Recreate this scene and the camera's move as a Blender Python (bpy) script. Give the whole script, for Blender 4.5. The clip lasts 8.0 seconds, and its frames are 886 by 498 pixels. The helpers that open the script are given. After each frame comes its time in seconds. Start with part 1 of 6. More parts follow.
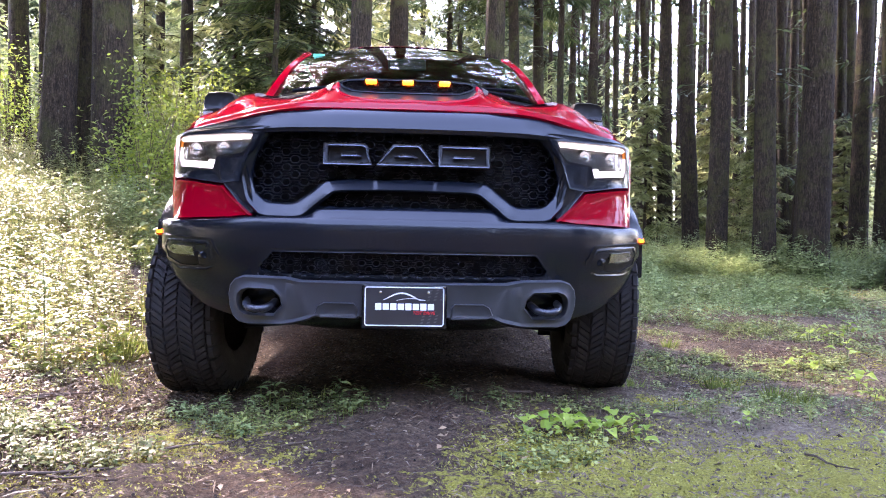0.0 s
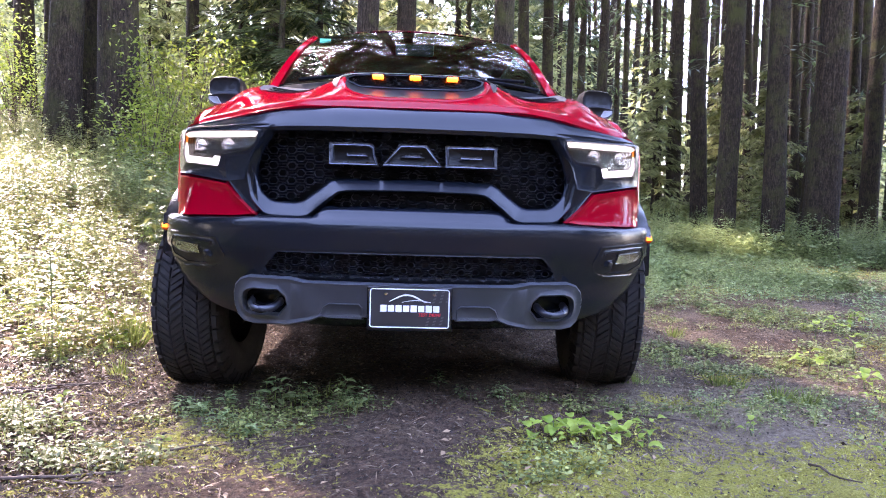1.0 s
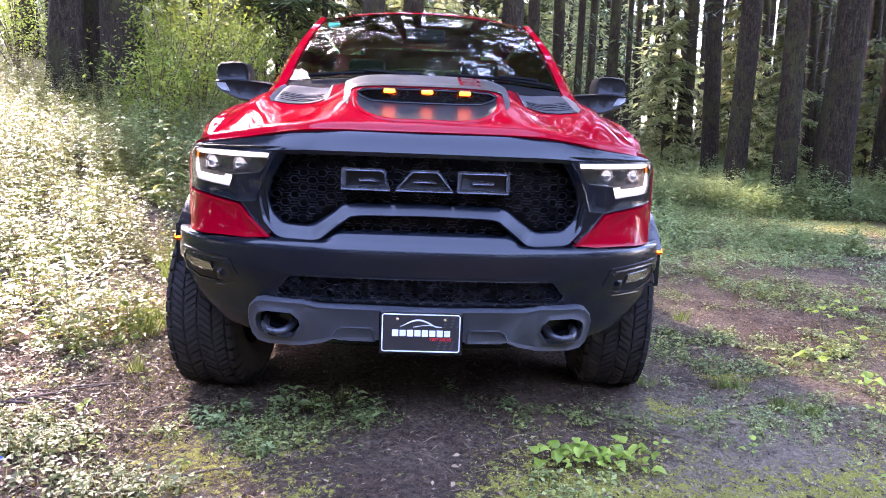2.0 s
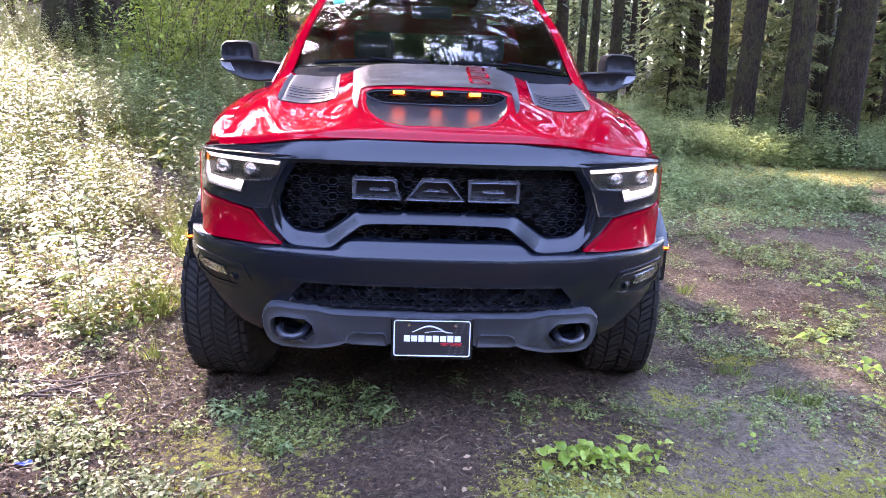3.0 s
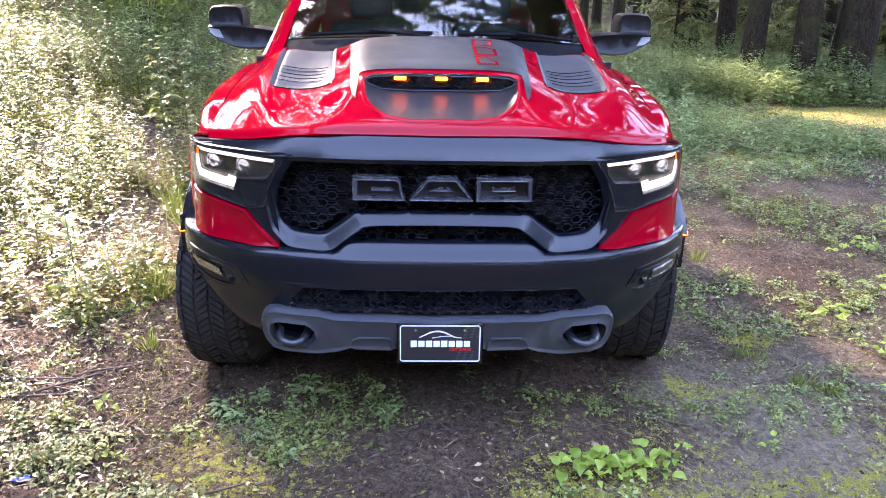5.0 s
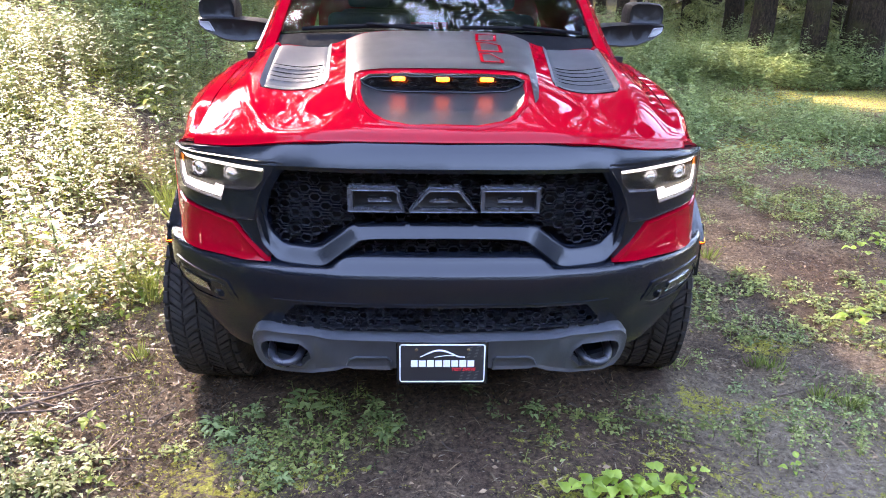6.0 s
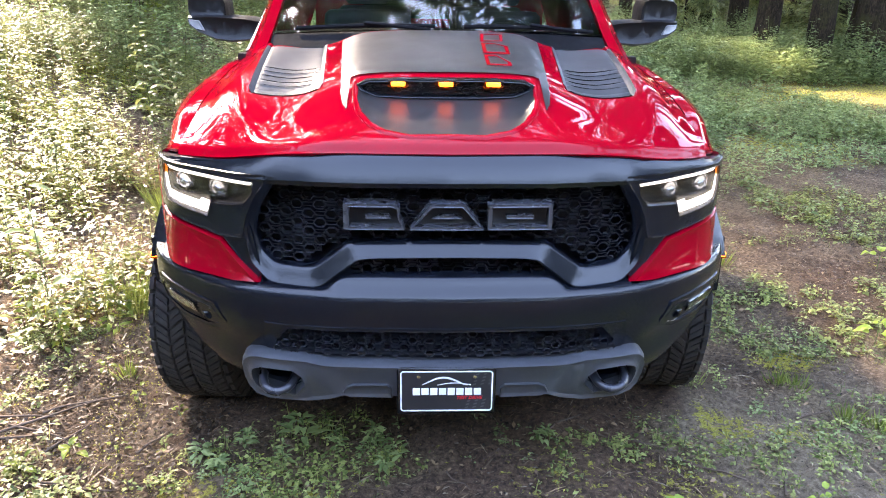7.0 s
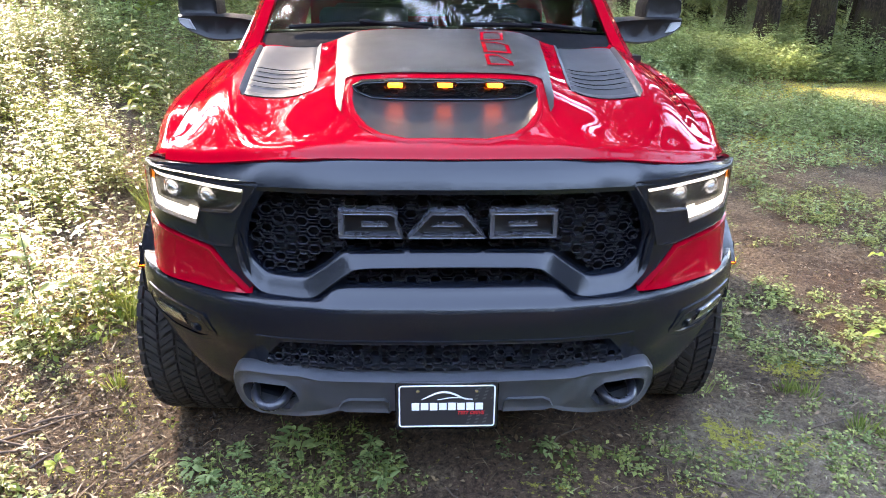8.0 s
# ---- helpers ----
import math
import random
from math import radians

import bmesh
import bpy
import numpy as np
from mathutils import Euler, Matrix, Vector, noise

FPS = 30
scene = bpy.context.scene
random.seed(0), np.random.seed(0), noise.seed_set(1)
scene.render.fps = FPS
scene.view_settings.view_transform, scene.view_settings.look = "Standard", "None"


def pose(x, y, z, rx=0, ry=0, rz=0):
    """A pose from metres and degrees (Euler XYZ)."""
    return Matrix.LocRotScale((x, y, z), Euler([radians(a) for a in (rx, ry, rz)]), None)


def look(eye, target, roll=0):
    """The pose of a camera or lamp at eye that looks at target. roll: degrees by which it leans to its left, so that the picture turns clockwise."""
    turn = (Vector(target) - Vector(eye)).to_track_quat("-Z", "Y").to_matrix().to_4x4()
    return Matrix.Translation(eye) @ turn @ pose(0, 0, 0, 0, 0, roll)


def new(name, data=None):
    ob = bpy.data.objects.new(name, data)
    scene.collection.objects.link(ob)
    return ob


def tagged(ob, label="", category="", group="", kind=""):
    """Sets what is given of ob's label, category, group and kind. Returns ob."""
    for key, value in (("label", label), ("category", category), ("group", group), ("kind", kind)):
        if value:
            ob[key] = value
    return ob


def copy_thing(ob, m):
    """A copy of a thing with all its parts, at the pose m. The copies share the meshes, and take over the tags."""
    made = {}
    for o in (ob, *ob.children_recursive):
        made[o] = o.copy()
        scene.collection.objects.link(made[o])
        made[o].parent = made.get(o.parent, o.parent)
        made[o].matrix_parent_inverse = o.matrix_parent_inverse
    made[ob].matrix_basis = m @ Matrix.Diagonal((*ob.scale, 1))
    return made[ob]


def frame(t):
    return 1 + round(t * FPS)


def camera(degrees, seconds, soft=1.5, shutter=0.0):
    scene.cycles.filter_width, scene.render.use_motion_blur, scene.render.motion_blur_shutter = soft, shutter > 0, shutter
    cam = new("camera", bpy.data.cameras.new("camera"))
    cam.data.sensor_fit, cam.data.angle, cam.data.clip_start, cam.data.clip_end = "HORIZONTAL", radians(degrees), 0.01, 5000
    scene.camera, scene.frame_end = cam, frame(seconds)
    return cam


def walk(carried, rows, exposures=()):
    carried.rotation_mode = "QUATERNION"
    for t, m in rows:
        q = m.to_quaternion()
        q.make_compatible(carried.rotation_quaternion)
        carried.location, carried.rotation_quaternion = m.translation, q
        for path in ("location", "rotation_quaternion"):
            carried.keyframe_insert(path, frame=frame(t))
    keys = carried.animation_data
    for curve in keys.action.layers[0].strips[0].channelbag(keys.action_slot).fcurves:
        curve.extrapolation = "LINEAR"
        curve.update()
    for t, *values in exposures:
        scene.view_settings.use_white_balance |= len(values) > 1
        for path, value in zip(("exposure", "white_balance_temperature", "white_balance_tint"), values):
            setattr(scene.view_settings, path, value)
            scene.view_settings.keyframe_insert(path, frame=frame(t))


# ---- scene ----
cam = camera(62.3, 8.0, 1.0)
METRES, EYE, TILT, LEAN, TURN = 1.66, 0.72, 0.0, -1.1, -3.3
SIDE, BACK = -0.018, -2.83
ROWS = [
    (0.0, 0.0, 0.0, 0.0, 0.0, 0.0, -0.0),
    (0.5, 0.0009, 0.0035, 0.0082, 0.22, -0.84, -0.28),
    (1.0, 0.0007, 0.0127, 0.0762, 0.52, -2.43, -0.58),
    (1.5, -0.0014, 0.0158, 0.1783, 0.83, -4.71, -0.84),
    (2.0, -0.0131, 0.0209, 0.2947, 1.09, -7.78, -0.99),
    (3.5, -0.0468, 0.0395, 0.5184, 1.2, -14.61, -0.65),
    (4.0, -0.0548, 0.0648, 0.5523, 1.12, -15.96, -0.38),
    (4.5, -0.0543, 0.1145, 0.5735, 1.11, -17.16, -0.19),
    (6.0, -0.0519, 0.2932, 0.6222, 1.36, -19.53, 0.19),
    (6.5, -0.0591, 0.3619, 0.6258, 1.41, -19.83, 0.31),
    (7.0, -0.0602, 0.4186, 0.6298, 1.38, -19.98, 0.4),
    (7.5, -0.0633, 0.4599, 0.6295, 1.27, -20.08, 0.47),
    (8.0, -0.0656, 0.4849, 0.628, 1.13, -20.17, 0.56),
]
walk(cam, [(t, pose(SIDE, BACK, EYE, TILT, LEAN, TURN) @ pose(METRES * x, METRES * y, METRES * z, 90 + pitch, roll, yaw)) for t, x, y, z, yaw, pitch, roll in ROWS],
     [(0.0, 4.84, 6800, 37), (2.0, 4.84, 6550, 40), (4.5, 4.82, 6700, 35), (6.0, 4.86, 7200, 27), (8.0, 4.88, 7700, 20)])


# ---- world, sun, exposure ----
SUN_EL, SUN_AZ = 39.0, -33.0   # degrees; azimuth from +y (ahead), minus: to the left
world = bpy.data.worlds.new("sky")
scene.world = world
world.use_nodes = True
wn = world.node_tree.nodes
sky = wn.new("ShaderNodeTexSky")
sky.sky_type = "NISHITA"
sky.sun_disc = False
sky.sun_elevation = radians(SUN_EL)
sky.sun_rotation = radians(SUN_AZ)
sky.air_density, sky.dust_density, sky.ozone_density = 1.0, 0.8, 1.0
world.node_tree.links.new(sky.outputs[0], wn["Background"].inputs[0])
wn["Background"].inputs[1].default_value = 0.15

sun = new("sun", bpy.data.lights.new("sun", "SUN"))
sun.data.energy, sun.data.angle, sun.data.color = 1.22, radians(2.6), (1.0, 0.94, 0.82)
el, az = radians(SUN_EL), radians(SUN_AZ)
to_sun = Vector((math.sin(az) * math.cos(el), math.cos(az) * math.cos(el), math.sin(el)))
sun.matrix_world = look(to_sun * 60, (0, 0, 0))

# ---- materials ----
def material(name):
    m = bpy.data.materials.new(name)
    m.use_nodes = True
    nt = m.node_tree
    return m, nt, nt.nodes["Principled BSDF"]


def ramp(nt, fac, stops):
    r = nt.nodes.new("ShaderNodeValToRGB")
    while len(r.color_ramp.elements) < len(stops):
        r.color_ramp.elements.new(0.5)
    for e, (p, c) in zip(r.color_ramp.elements, stops):
        e.position, e.color = p, (*c, 1)
    nt.links.new(fac, r.inputs[0])
    return r.outputs[0]


def noise_tex(nt, scale, detail=4, rough=0.55, stretch=None):
    t = nt.nodes.new("ShaderNodeTexNoise")
    t.inputs["Scale"].default_value, t.inputs["Detail"].default_value = scale, detail
    t.inputs["Roughness"].default_value = rough
    co = nt.nodes.new("ShaderNodeTexCoord")
    if stretch:
        mp = nt.nodes.new("ShaderNodeMapping")
        mp.inputs["Scale"].default_value = stretch
        nt.links.new(co.outputs["Object"], mp.inputs[0])
        nt.links.new(mp.outputs[0], t.inputs[0])
    else:
        nt.links.new(co.outputs["Object"], t.inputs[0])
    return t.outputs[0]


def bump(nt, bsdf, height, strength, distance=0.01):
    b = nt.nodes.new("ShaderNodeBump")
    b.inputs["Strength"].default_value, b.inputs["Distance"].default_value = strength, distance
    nt.links.new(height, b.inputs["Height"])
    nt.links.new(b.outputs[0], bsdf.inputs["Normal"])


def mixed(nt, a, b, fac):
    mx = nt.nodes.new("ShaderNodeMix")
    mx.data_type = "RGBA"
    for sock, v in ((mx.inputs[0], fac), (mx.inputs[6], a), (mx.inputs[7], b)):
        if isinstance(v, (int, float)):
            sock.default_value = v
        elif isinstance(v, tuple):
            sock.default_value = (*v, 1)
        else:
            nt.links.new(v, sock)
    return mx.outputs[2]


def simple(name, colour, rough, metal=0.0, grain=0.0, grain_scale=200, coat=0.0, vary=0.15, vary_scale=6, spec=0.5):
    m, nt, p = material(name)
    p.inputs["Metallic"].default_value = metal
    p.inputs["Coat Weight"].default_value = coat
    p.inputs["Coat Roughness"].default_value = 0.03
    p.inputs["Specular IOR Level"].default_value = spec
    n = noise_tex(nt, vary_scale, 5)
    c = ramp(nt, n, [(0.3, tuple(v * (1 - vary) for v in colour)), (0.7, tuple(min(1, v * (1 + vary)) for v in colour))])
    nt.links.new(c, p.inputs["Base Color"])
    r = ramp(nt, noise_tex(nt, vary_scale * 3.1, 6), [(0.3, (rough * 0.92,) * 3), (0.75, (min(1, rough * 1.1),) * 3)])
    nt.links.new(r, p.inputs["Roughness"])
    if grain:
        bump(nt, p, noise_tex(nt, grain_scale, 2), grain, 0.002)
    return m


def paint_red():
    m, nt, p = material("red_paint")
    n = noise_tex(nt, 900, 1)
    c = ramp(nt, n, [(0.35, (0.225, 0.001, 0.006)), (0.65, (0.305, 0.001, 0.010))])
    nt.links.new(c, p.inputs["Base Color"])
    p.inputs["Metallic"].default_value = 0.0
    p.inputs["Roughness"].default_value = 0.45
    p.inputs["Specular IOR Level"].default_value = 0.0
    p.inputs["Coat Weight"].default_value = 0.6
    p.inputs["Coat IOR"].default_value = 1.36
    p.inputs["Coat Roughness"].default_value = 0.015
    return m


def glow(name, colour, strength, base=(0.8, 0.8, 0.8)):
    m, nt, p = material(name)
    p.inputs["Base Color"].default_value = (*base, 1)
    p.inputs["Emission Color"].default_value = (*colour, 1)
    p.inputs["Emission Strength"].default_value = strength
    p.inputs["Roughness"].default_value = 0.3
    return m


def glass(name, tint=(0.9, 0.95, 0.93), ior=1.5, rough=0.0):
    m, nt, p = material(name)
    p.inputs["Base Color"].default_value = (*tint, 1)
    p.inputs["Transmission Weight"].default_value = 1.0
    p.inputs["Roughness"].default_value = rough
    p.inputs["IOR"].default_value = ior
    return m


def leaf_mat(name, dark, light, trans=0.5, gloss=0.35, spread=0.16):
    """Leaves: each leaf a tint of its own, light passing through them."""
    m, nt, p = material(name)
    geo = nt.nodes.new("ShaderNodeNewGeometry")
    info = nt.nodes.new("ShaderNodeObjectInfo")
    either = nt.nodes.new("ShaderNodeMath")
    either.operation = "ADD"
    nt.links.new(geo.outputs["Random Per Island"], either.inputs[0])
    nt.links.new(info.outputs["Random"], either.inputs[1])
    tint = nt.nodes.new("ShaderNodeMath")
    tint.operation = "FRACT"
    nt.links.new(either.outputs[0], tint.inputs[0])
    c = ramp(nt, tint.outputs[0], [(0.0, dark), (0.55, tuple((a + b) / 2 for a, b in zip(dark, light))), (1.0, light)])
    big = ramp(nt, noise_tex(nt, 0.9, 3), [(0.35, (1 - spread,) * 3), (0.65, (1 + spread,) * 3)])
    mul = nt.nodes.new("ShaderNodeMix")
    mul.data_type, mul.blend_type = "RGBA", "MULTIPLY"
    mul.inputs[0].default_value = 1.0
    nt.links.new(c, mul.inputs[6])
    nt.links.new(big, mul.inputs[7])
    nt.links.new(mul.outputs[2], p.inputs["Base Color"])
    p.inputs["Roughness"].default_value = 0.42
    p.inputs["Specular IOR Level"].default_value = gloss
    tr = nt.nodes.new("ShaderNodeBsdfTranslucent")
    nt.links.new(mul.outputs[2], tr.inputs[0])
    mx = nt.nodes.new("ShaderNodeMixShader")
    mx.inputs[0].default_value = trans
    nt.links.new(p.outputs[0], mx.inputs[1])
    nt.links.new(tr.outputs[0], mx.inputs[2])
    nt.links.new(mx.outputs[0], nt.nodes["Material Output"].inputs[0])
    return m


def bark_mat():
    """Rough conifer bark: upright plates with dark furrows, moss on parts of it."""
    m, nt, p = material("bark")
    plates = noise_tex(nt, 11, 9, 0.72, (2.6, 2.6, 0.55))
    flakes = noise_tex(nt, 34, 6, 0.7, (1.6, 1.6, 0.7))
    both = nt.nodes.new("ShaderNodeMath")
    both.operation = "MULTIPLY_ADD"
    both.inputs[1].default_value = 0.45
    nt.links.new(flakes, both.inputs[0])
    half = nt.nodes.new("ShaderNodeMath")
    half.operation = "MULTIPLY"
    half.inputs[1].default_value = 0.55
    nt.links.new(plates, half.inputs[0])
    nt.links.new(half.outputs[0], both.inputs[2])
    c = ramp(nt, both.outputs[0], [(0.36, (0.004, 0.0025, 0.0015)), (0.48, (0.021, 0.013, 0.008)), (0.58, (0.055, 0.037, 0.022)), (0.70, (0.12, 0.088, 0.058))])
    moss = ramp(nt, noise_tex(nt, 1.4, 7, 0.70), [(0.48, (0, 0, 0)), (0.66, (0.7, 0.7, 0.7))])
    col = mixed(nt, c, (0.060, 0.062, 0.014), moss)
    lichen = ramp(nt, noise_tex(nt, 9, 6, 0.75), [(0.60, (0, 0, 0)), (0.72, (0.4, 0.4, 0.4))])
    col = mixed(nt, col, (0.17, 0.165, 0.13), lichen)
    nt.links.new(col, p.inputs["Base Color"])
    p.inputs["Roughness"].default_value = 0.92
    p.inputs["Specular IOR Level"].default_value = 0.2
    bump(nt, p, both.outputs[0], 1.0, 0.10)
    return m


def soil_mat():
    """Dark forest soil with moss, litter and gravelly crumbs."""
    m, nt, p = material("forest_soil")
    fine = noise_tex(nt, 38, 10, 0.78)
    soil = ramp(nt, fine, [(0.30, (0.010, 0.007, 0.006)), (0.46, (0.108, 0.072, 0.044)), (0.60, (0.250, 0.176, 0.110)), (0.75, (0.40, 0.295, 0.19))])
    dark_soil = ramp(nt, noise_tex(nt, 2.6, 7, 0.66), [(0.40, (0.7, 0.7, 0.7)), (0.56, (0, 0, 0))])
    soil = mixed(nt, soil, ramp(nt, fine, [(0.34, (0.006, 0.004, 0.004)), (0.55, (0.056, 0.034, 0.023)), (0.75, (0.155, 0.098, 0.066))]), dark_soil)
    worn = nt.nodes.new("ShaderNodeAttribute")
    worn.attribute_name = "packed"
    soil = mixed(nt, soil, ramp(nt, fine, [(0.32, (0.080, 0.058, 0.040)), (0.50, (0.265, 0.200, 0.138)), (0.70, (0.47, 0.38, 0.27))]), ramp(nt, worn.outputs["Fac"], [(0.25, (0, 0, 0)), (0.85, (0.85, 0.85, 0.85))]))
    # moist soil, and the shade under the truck painted into its colour
    damp_shade = nt.nodes.new("ShaderNodeAttribute")
    damp_shade.attribute_name = "dark_soil"
    soil = mixed(nt, soil, ramp(nt, fine, [(0.34, (0.012, 0.008, 0.007)), (0.55, (0.112, 0.066, 0.041)), (0.75, (0.29, 0.182, 0.115))]), ramp(nt, damp_shade.outputs["Fac"], [(0.25, (0, 0, 0)), (0.75, (0.9, 0.9, 0.9))]))
    litter = ramp(nt, noise_tex(nt, 150, 4, 0.7), [(0.56, (0, 0, 0)), (0.66, (0.6, 0.6, 0.6))])
    soil = mixed(nt, soil, (0.20, 0.135, 0.075), litter)
    mossc = ramp(nt, noise_tex(nt, 120, 6, 0.75), [(0.3, (0.11, 0.100, 0.014)), (0.50, (0.37, 0.335, 0.052)), (0.70, (0.60, 0.54, 0.12))])
    att = nt.nodes.new("ShaderNodeAttribute")
    att.attribute_name = "moss"
    where = nt.nodes.new("ShaderNodeMath")
    where.operation = "ADD"
    nt.links.new(att.outputs["Fac"], where.inputs[0])
    sc = nt.nodes.new("ShaderNodeMath")
    sc.operation = "MULTIPLY_ADD"
    sc.inputs[1].default_value, sc.inputs[2].default_value = 4.2, -2.20
    nt.links.new(noise_tex(nt, 26, 6, 0.72), sc.inputs[0])
    nt.links.new(sc.outputs[0], where.inputs[1])
    mask = ramp(nt, where.outputs[0], [(0.46, (0, 0, 0)), (0.74, (0.9, 0.9, 0.9))])
    nt.links.new(mixed(nt, soil, mossc, mask), p.inputs["Base Color"])
    p.inputs["Roughness"].default_value = 0.95
    p.inputs["Specular IOR Level"].default_value = 0.2
    bump(nt, p, fine, 1.0, 0.05)
    return m


RED = paint_red()
BLACK = simple("satin_black_plastic", (0.004, 0.0055, 0.009), 0.22, vary=0.06, vary_scale=2, spec=0.42)
DARK = simple("moulded_black_plastic", (0.004, 0.004, 0.005), 0.42, grain=0.2, grain_scale=500, spec=0.3)
GRILLE = simple("gloss_black_grille", (0.010, 0.011, 0.014), 0.27, spec=0.8)
PROJECTOR = simple("projector_glass", (0.36, 0.38, 0.40), 0.16, metal=0.75)
BOWL = simple("lamp_reflector", (0.62, 0.64, 0.60), 0.20, metal=1.0, vary=0.3, vary_scale=40)
LAMP_BACK = simple("lamp_inner_panel", (0.014, 0.016, 0.013), 0.25, vary=0.3, vary_scale=20, spec=0.7)
GREY = simple("charcoal_powder_coat", (0.044, 0.047, 0.054), 0.40, grain=0.2, grain_scale=600)
VINYL = simple("satin_black_vinyl", (0.020, 0.019, 0.019), 0.37, vary=0.12, vary_scale=3, spec=0.38)
VENT = simple("satin_vent_plastic", (0.030, 0.030, 0.032), 0.44, vary=0.12, vary_scale=3, spec=0.5)
MATTE = simple("matte_black_plastic", (0.004, 0.004, 0.005), 0.85, spec=0.12)
GLOSS = simple("gloss_black_trim", (0.012, 0.012, 0.014), 0.16)
RIMGREY = simple("grey_badge_edge", (0.085, 0.09, 0.105), 0.27, metal=0.6)
CHROME = simple("polished_metal", (0.65, 0.66, 0.68), 0.12, metal=1.0, vary=0.05)
RUBBER = simple("tyre_rubber", (0.019, 0.016, 0.014), 0.80, grain=0.6, grain_scale=160, vary=0.45, vary_scale=14, spec=0.25)
HOOK = simple("steel_grey_paint", (0.018, 0.020, 0.026), 0.28)
SIGNAL = simple("frosted_lens", (0.24, 0.245, 0.25), 0.3)
ALLOY = simple("dark_alloy", (0.06, 0.06, 0.065), 0.3, metal=0.8)
GLASS = glass("tinted_glass", (0.50, 0.58, 0.56), 1.32)
REAR_GLASS = glass("privacy_glass", (0.16, 0.19, 0.17))
LENS = glass("clear_lens", (0.97, 0.98, 0.98), 1.45)
WHITE_LED = glow("white_led", (1.0, 0.98, 0.93), 0.09)
AMBER = glow("amber_led", (1.0, 0.14, 0.008), 0.42, (0.9, 0.4, 0.05))
AMBER_DIM = glow("amber_lens", (1.0, 0.30, 0.02), 0.02, (0.8, 0.3, 0.05))
CLOTH = simple("dark_seat_cloth", (0.03, 0.03, 0.034), 0.85)
WHITE = simple("white_print", (0.75, 0.75, 0.75), 0.45, vary=0.05)
RED_PRINT = simple("red_print", (0.55, 0.02, 0.03), 0.4, vary=0.05)
PLATE = simple("plate_black", (0.018, 0.018, 0.020), 0.35)
BARK = bark_mat()
SOIL = soil_mat()
TWIG = simple("dry_twig", (0.085, 0.055, 0.036), 0.9, vary=0.3)
HERB_PALE = leaf_mat("pale_herb_leaf", (0.055, 0.078, 0.016), (0.34, 0.35, 0.125), 0.40, 0.45)
COVER = leaf_mat("ground_cover_leaf", (0.065, 0.095, 0.020), (0.38, 0.40, 0.125), 0.35)
HERB_SOFT = leaf_mat("soft_green_leaf", (0.11, 0.16, 0.045), (0.30, 0.36, 0.14), 0.35)
BROAD = leaf_mat("broad_leaf", (0.15, 0.235, 0.02), (0.36, 0.45, 0.075), 0.40)
SHRUB = leaf_mat("shrub_leaf", (0.11, 0.16, 0.018), (0.34, 0.39, 0.07), 0.55)
NEEDLE = leaf_mat("conifer_needles", (0.025, 0.045, 0.015), (0.09, 0.12, 0.04), 0.45)
FAR_LEAF = leaf_mat("far_foliage", (0.12, 0.145, 0.045), (0.38, 0.39, 0.16), 0.6)
MOSS = leaf_mat("moss_tuft", (0.19, 0.175, 0.026), (0.54, 0.50, 0.11), 0.4)
GRASS = leaf_mat("grass_blade", (0.08, 0.12, 0.02), (0.28, 0.32, 0.08), 0.5)
STEM = simple("green_stem", (0.09, 0.12, 0.04), 0.7, vary=0.3)
LITTER = leaf_mat("leaf_litter", (0.030, 0.019, 0.011), (0.33, 0.215, 0.12), 0.1, 0.15)
DARK_LITTER = leaf_mat("dark_litter", (0.025, 0.016, 0.010), (0.11, 0.07, 0.04), 0.1, 0.15)
PALE_LITTER = leaf_mat("pale_litter", (0.10, 0.07, 0.04), (0.36, 0.27, 0.17), 0.1, 0.2)
CRUMB = leaf_mat("soil_crumb", (0.016, 0.011, 0.008), (0.11, 0.08, 0.06), 0.0, 0.1)
WOODHERB = leaf_mat("shade_herb_leaf", (0.11, 0.165, 0.05), (0.36, 0.42, 0.17), 0.4, 0.4)

# ---- helpers for things and parts ----
def smoothstep(a, b, v):
    v = np.clip((v - a) / (b - a), 0, 1)
    return v * v * (3 - 2 * v)


def mesh_ob(name, verts, faces, mat, smooth=False):
    me = bpy.data.meshes.new(name)
    me.from_pydata([tuple(v) for v in verts], [], faces)
    me.materials.append(mat)
    if smooth:
        me.polygons.foreach_set("use_smooth", [True] * len(me.polygons))
    me.update()
    return new(name, me)


def quads_ob(name, verts, mat, k=4):
    """Many loose k-gons at once: verts holds k corners for each."""
    verts = np.ascontiguousarray(verts, dtype=np.float32).reshape(-1, 3)
    n = len(verts) // k
    me = bpy.data.meshes.new(name)
    me.vertices.add(n * k)
    me.vertices.foreach_set("co", verts.ravel())
    me.loops.add(n * k)
    me.loops.foreach_set("vertex_index", np.arange(n * k, dtype=np.int32))
    me.polygons.add(n)
    me.polygons.foreach_set("loop_start", np.arange(0, n * k, k, dtype=np.int32))
    me.materials.append(mat)
    me.update(calc_edges=True)
    return new(name, me)


def under(ob, parent, label=""):
    ob.parent = parent
    ob.matrix_parent_inverse = rest(parent).inverted()
    return tagged(ob, label)


def rest(ob):
    """The world pose of a thing or part, worked out without a depsgraph."""
    m = ob.matrix_basis.copy()
    if ob.parent is not None:
        m = rest(ob.parent) @ ob.matrix_parent_inverse @ m
    return m


def part(name, bm, mat, parent, label="", smooth=True):
    me = bpy.data.meshes.new(name)
    bm.to_mesh(me)
    bm.free()
    me.materials.append(mat)
    if smooth:
        me.polygons.foreach_set("use_smooth", [True] * len(me.polygons))
        me.set_sharp_from_angle(angle=radians(38))
    return under(new(name, me), parent, label)


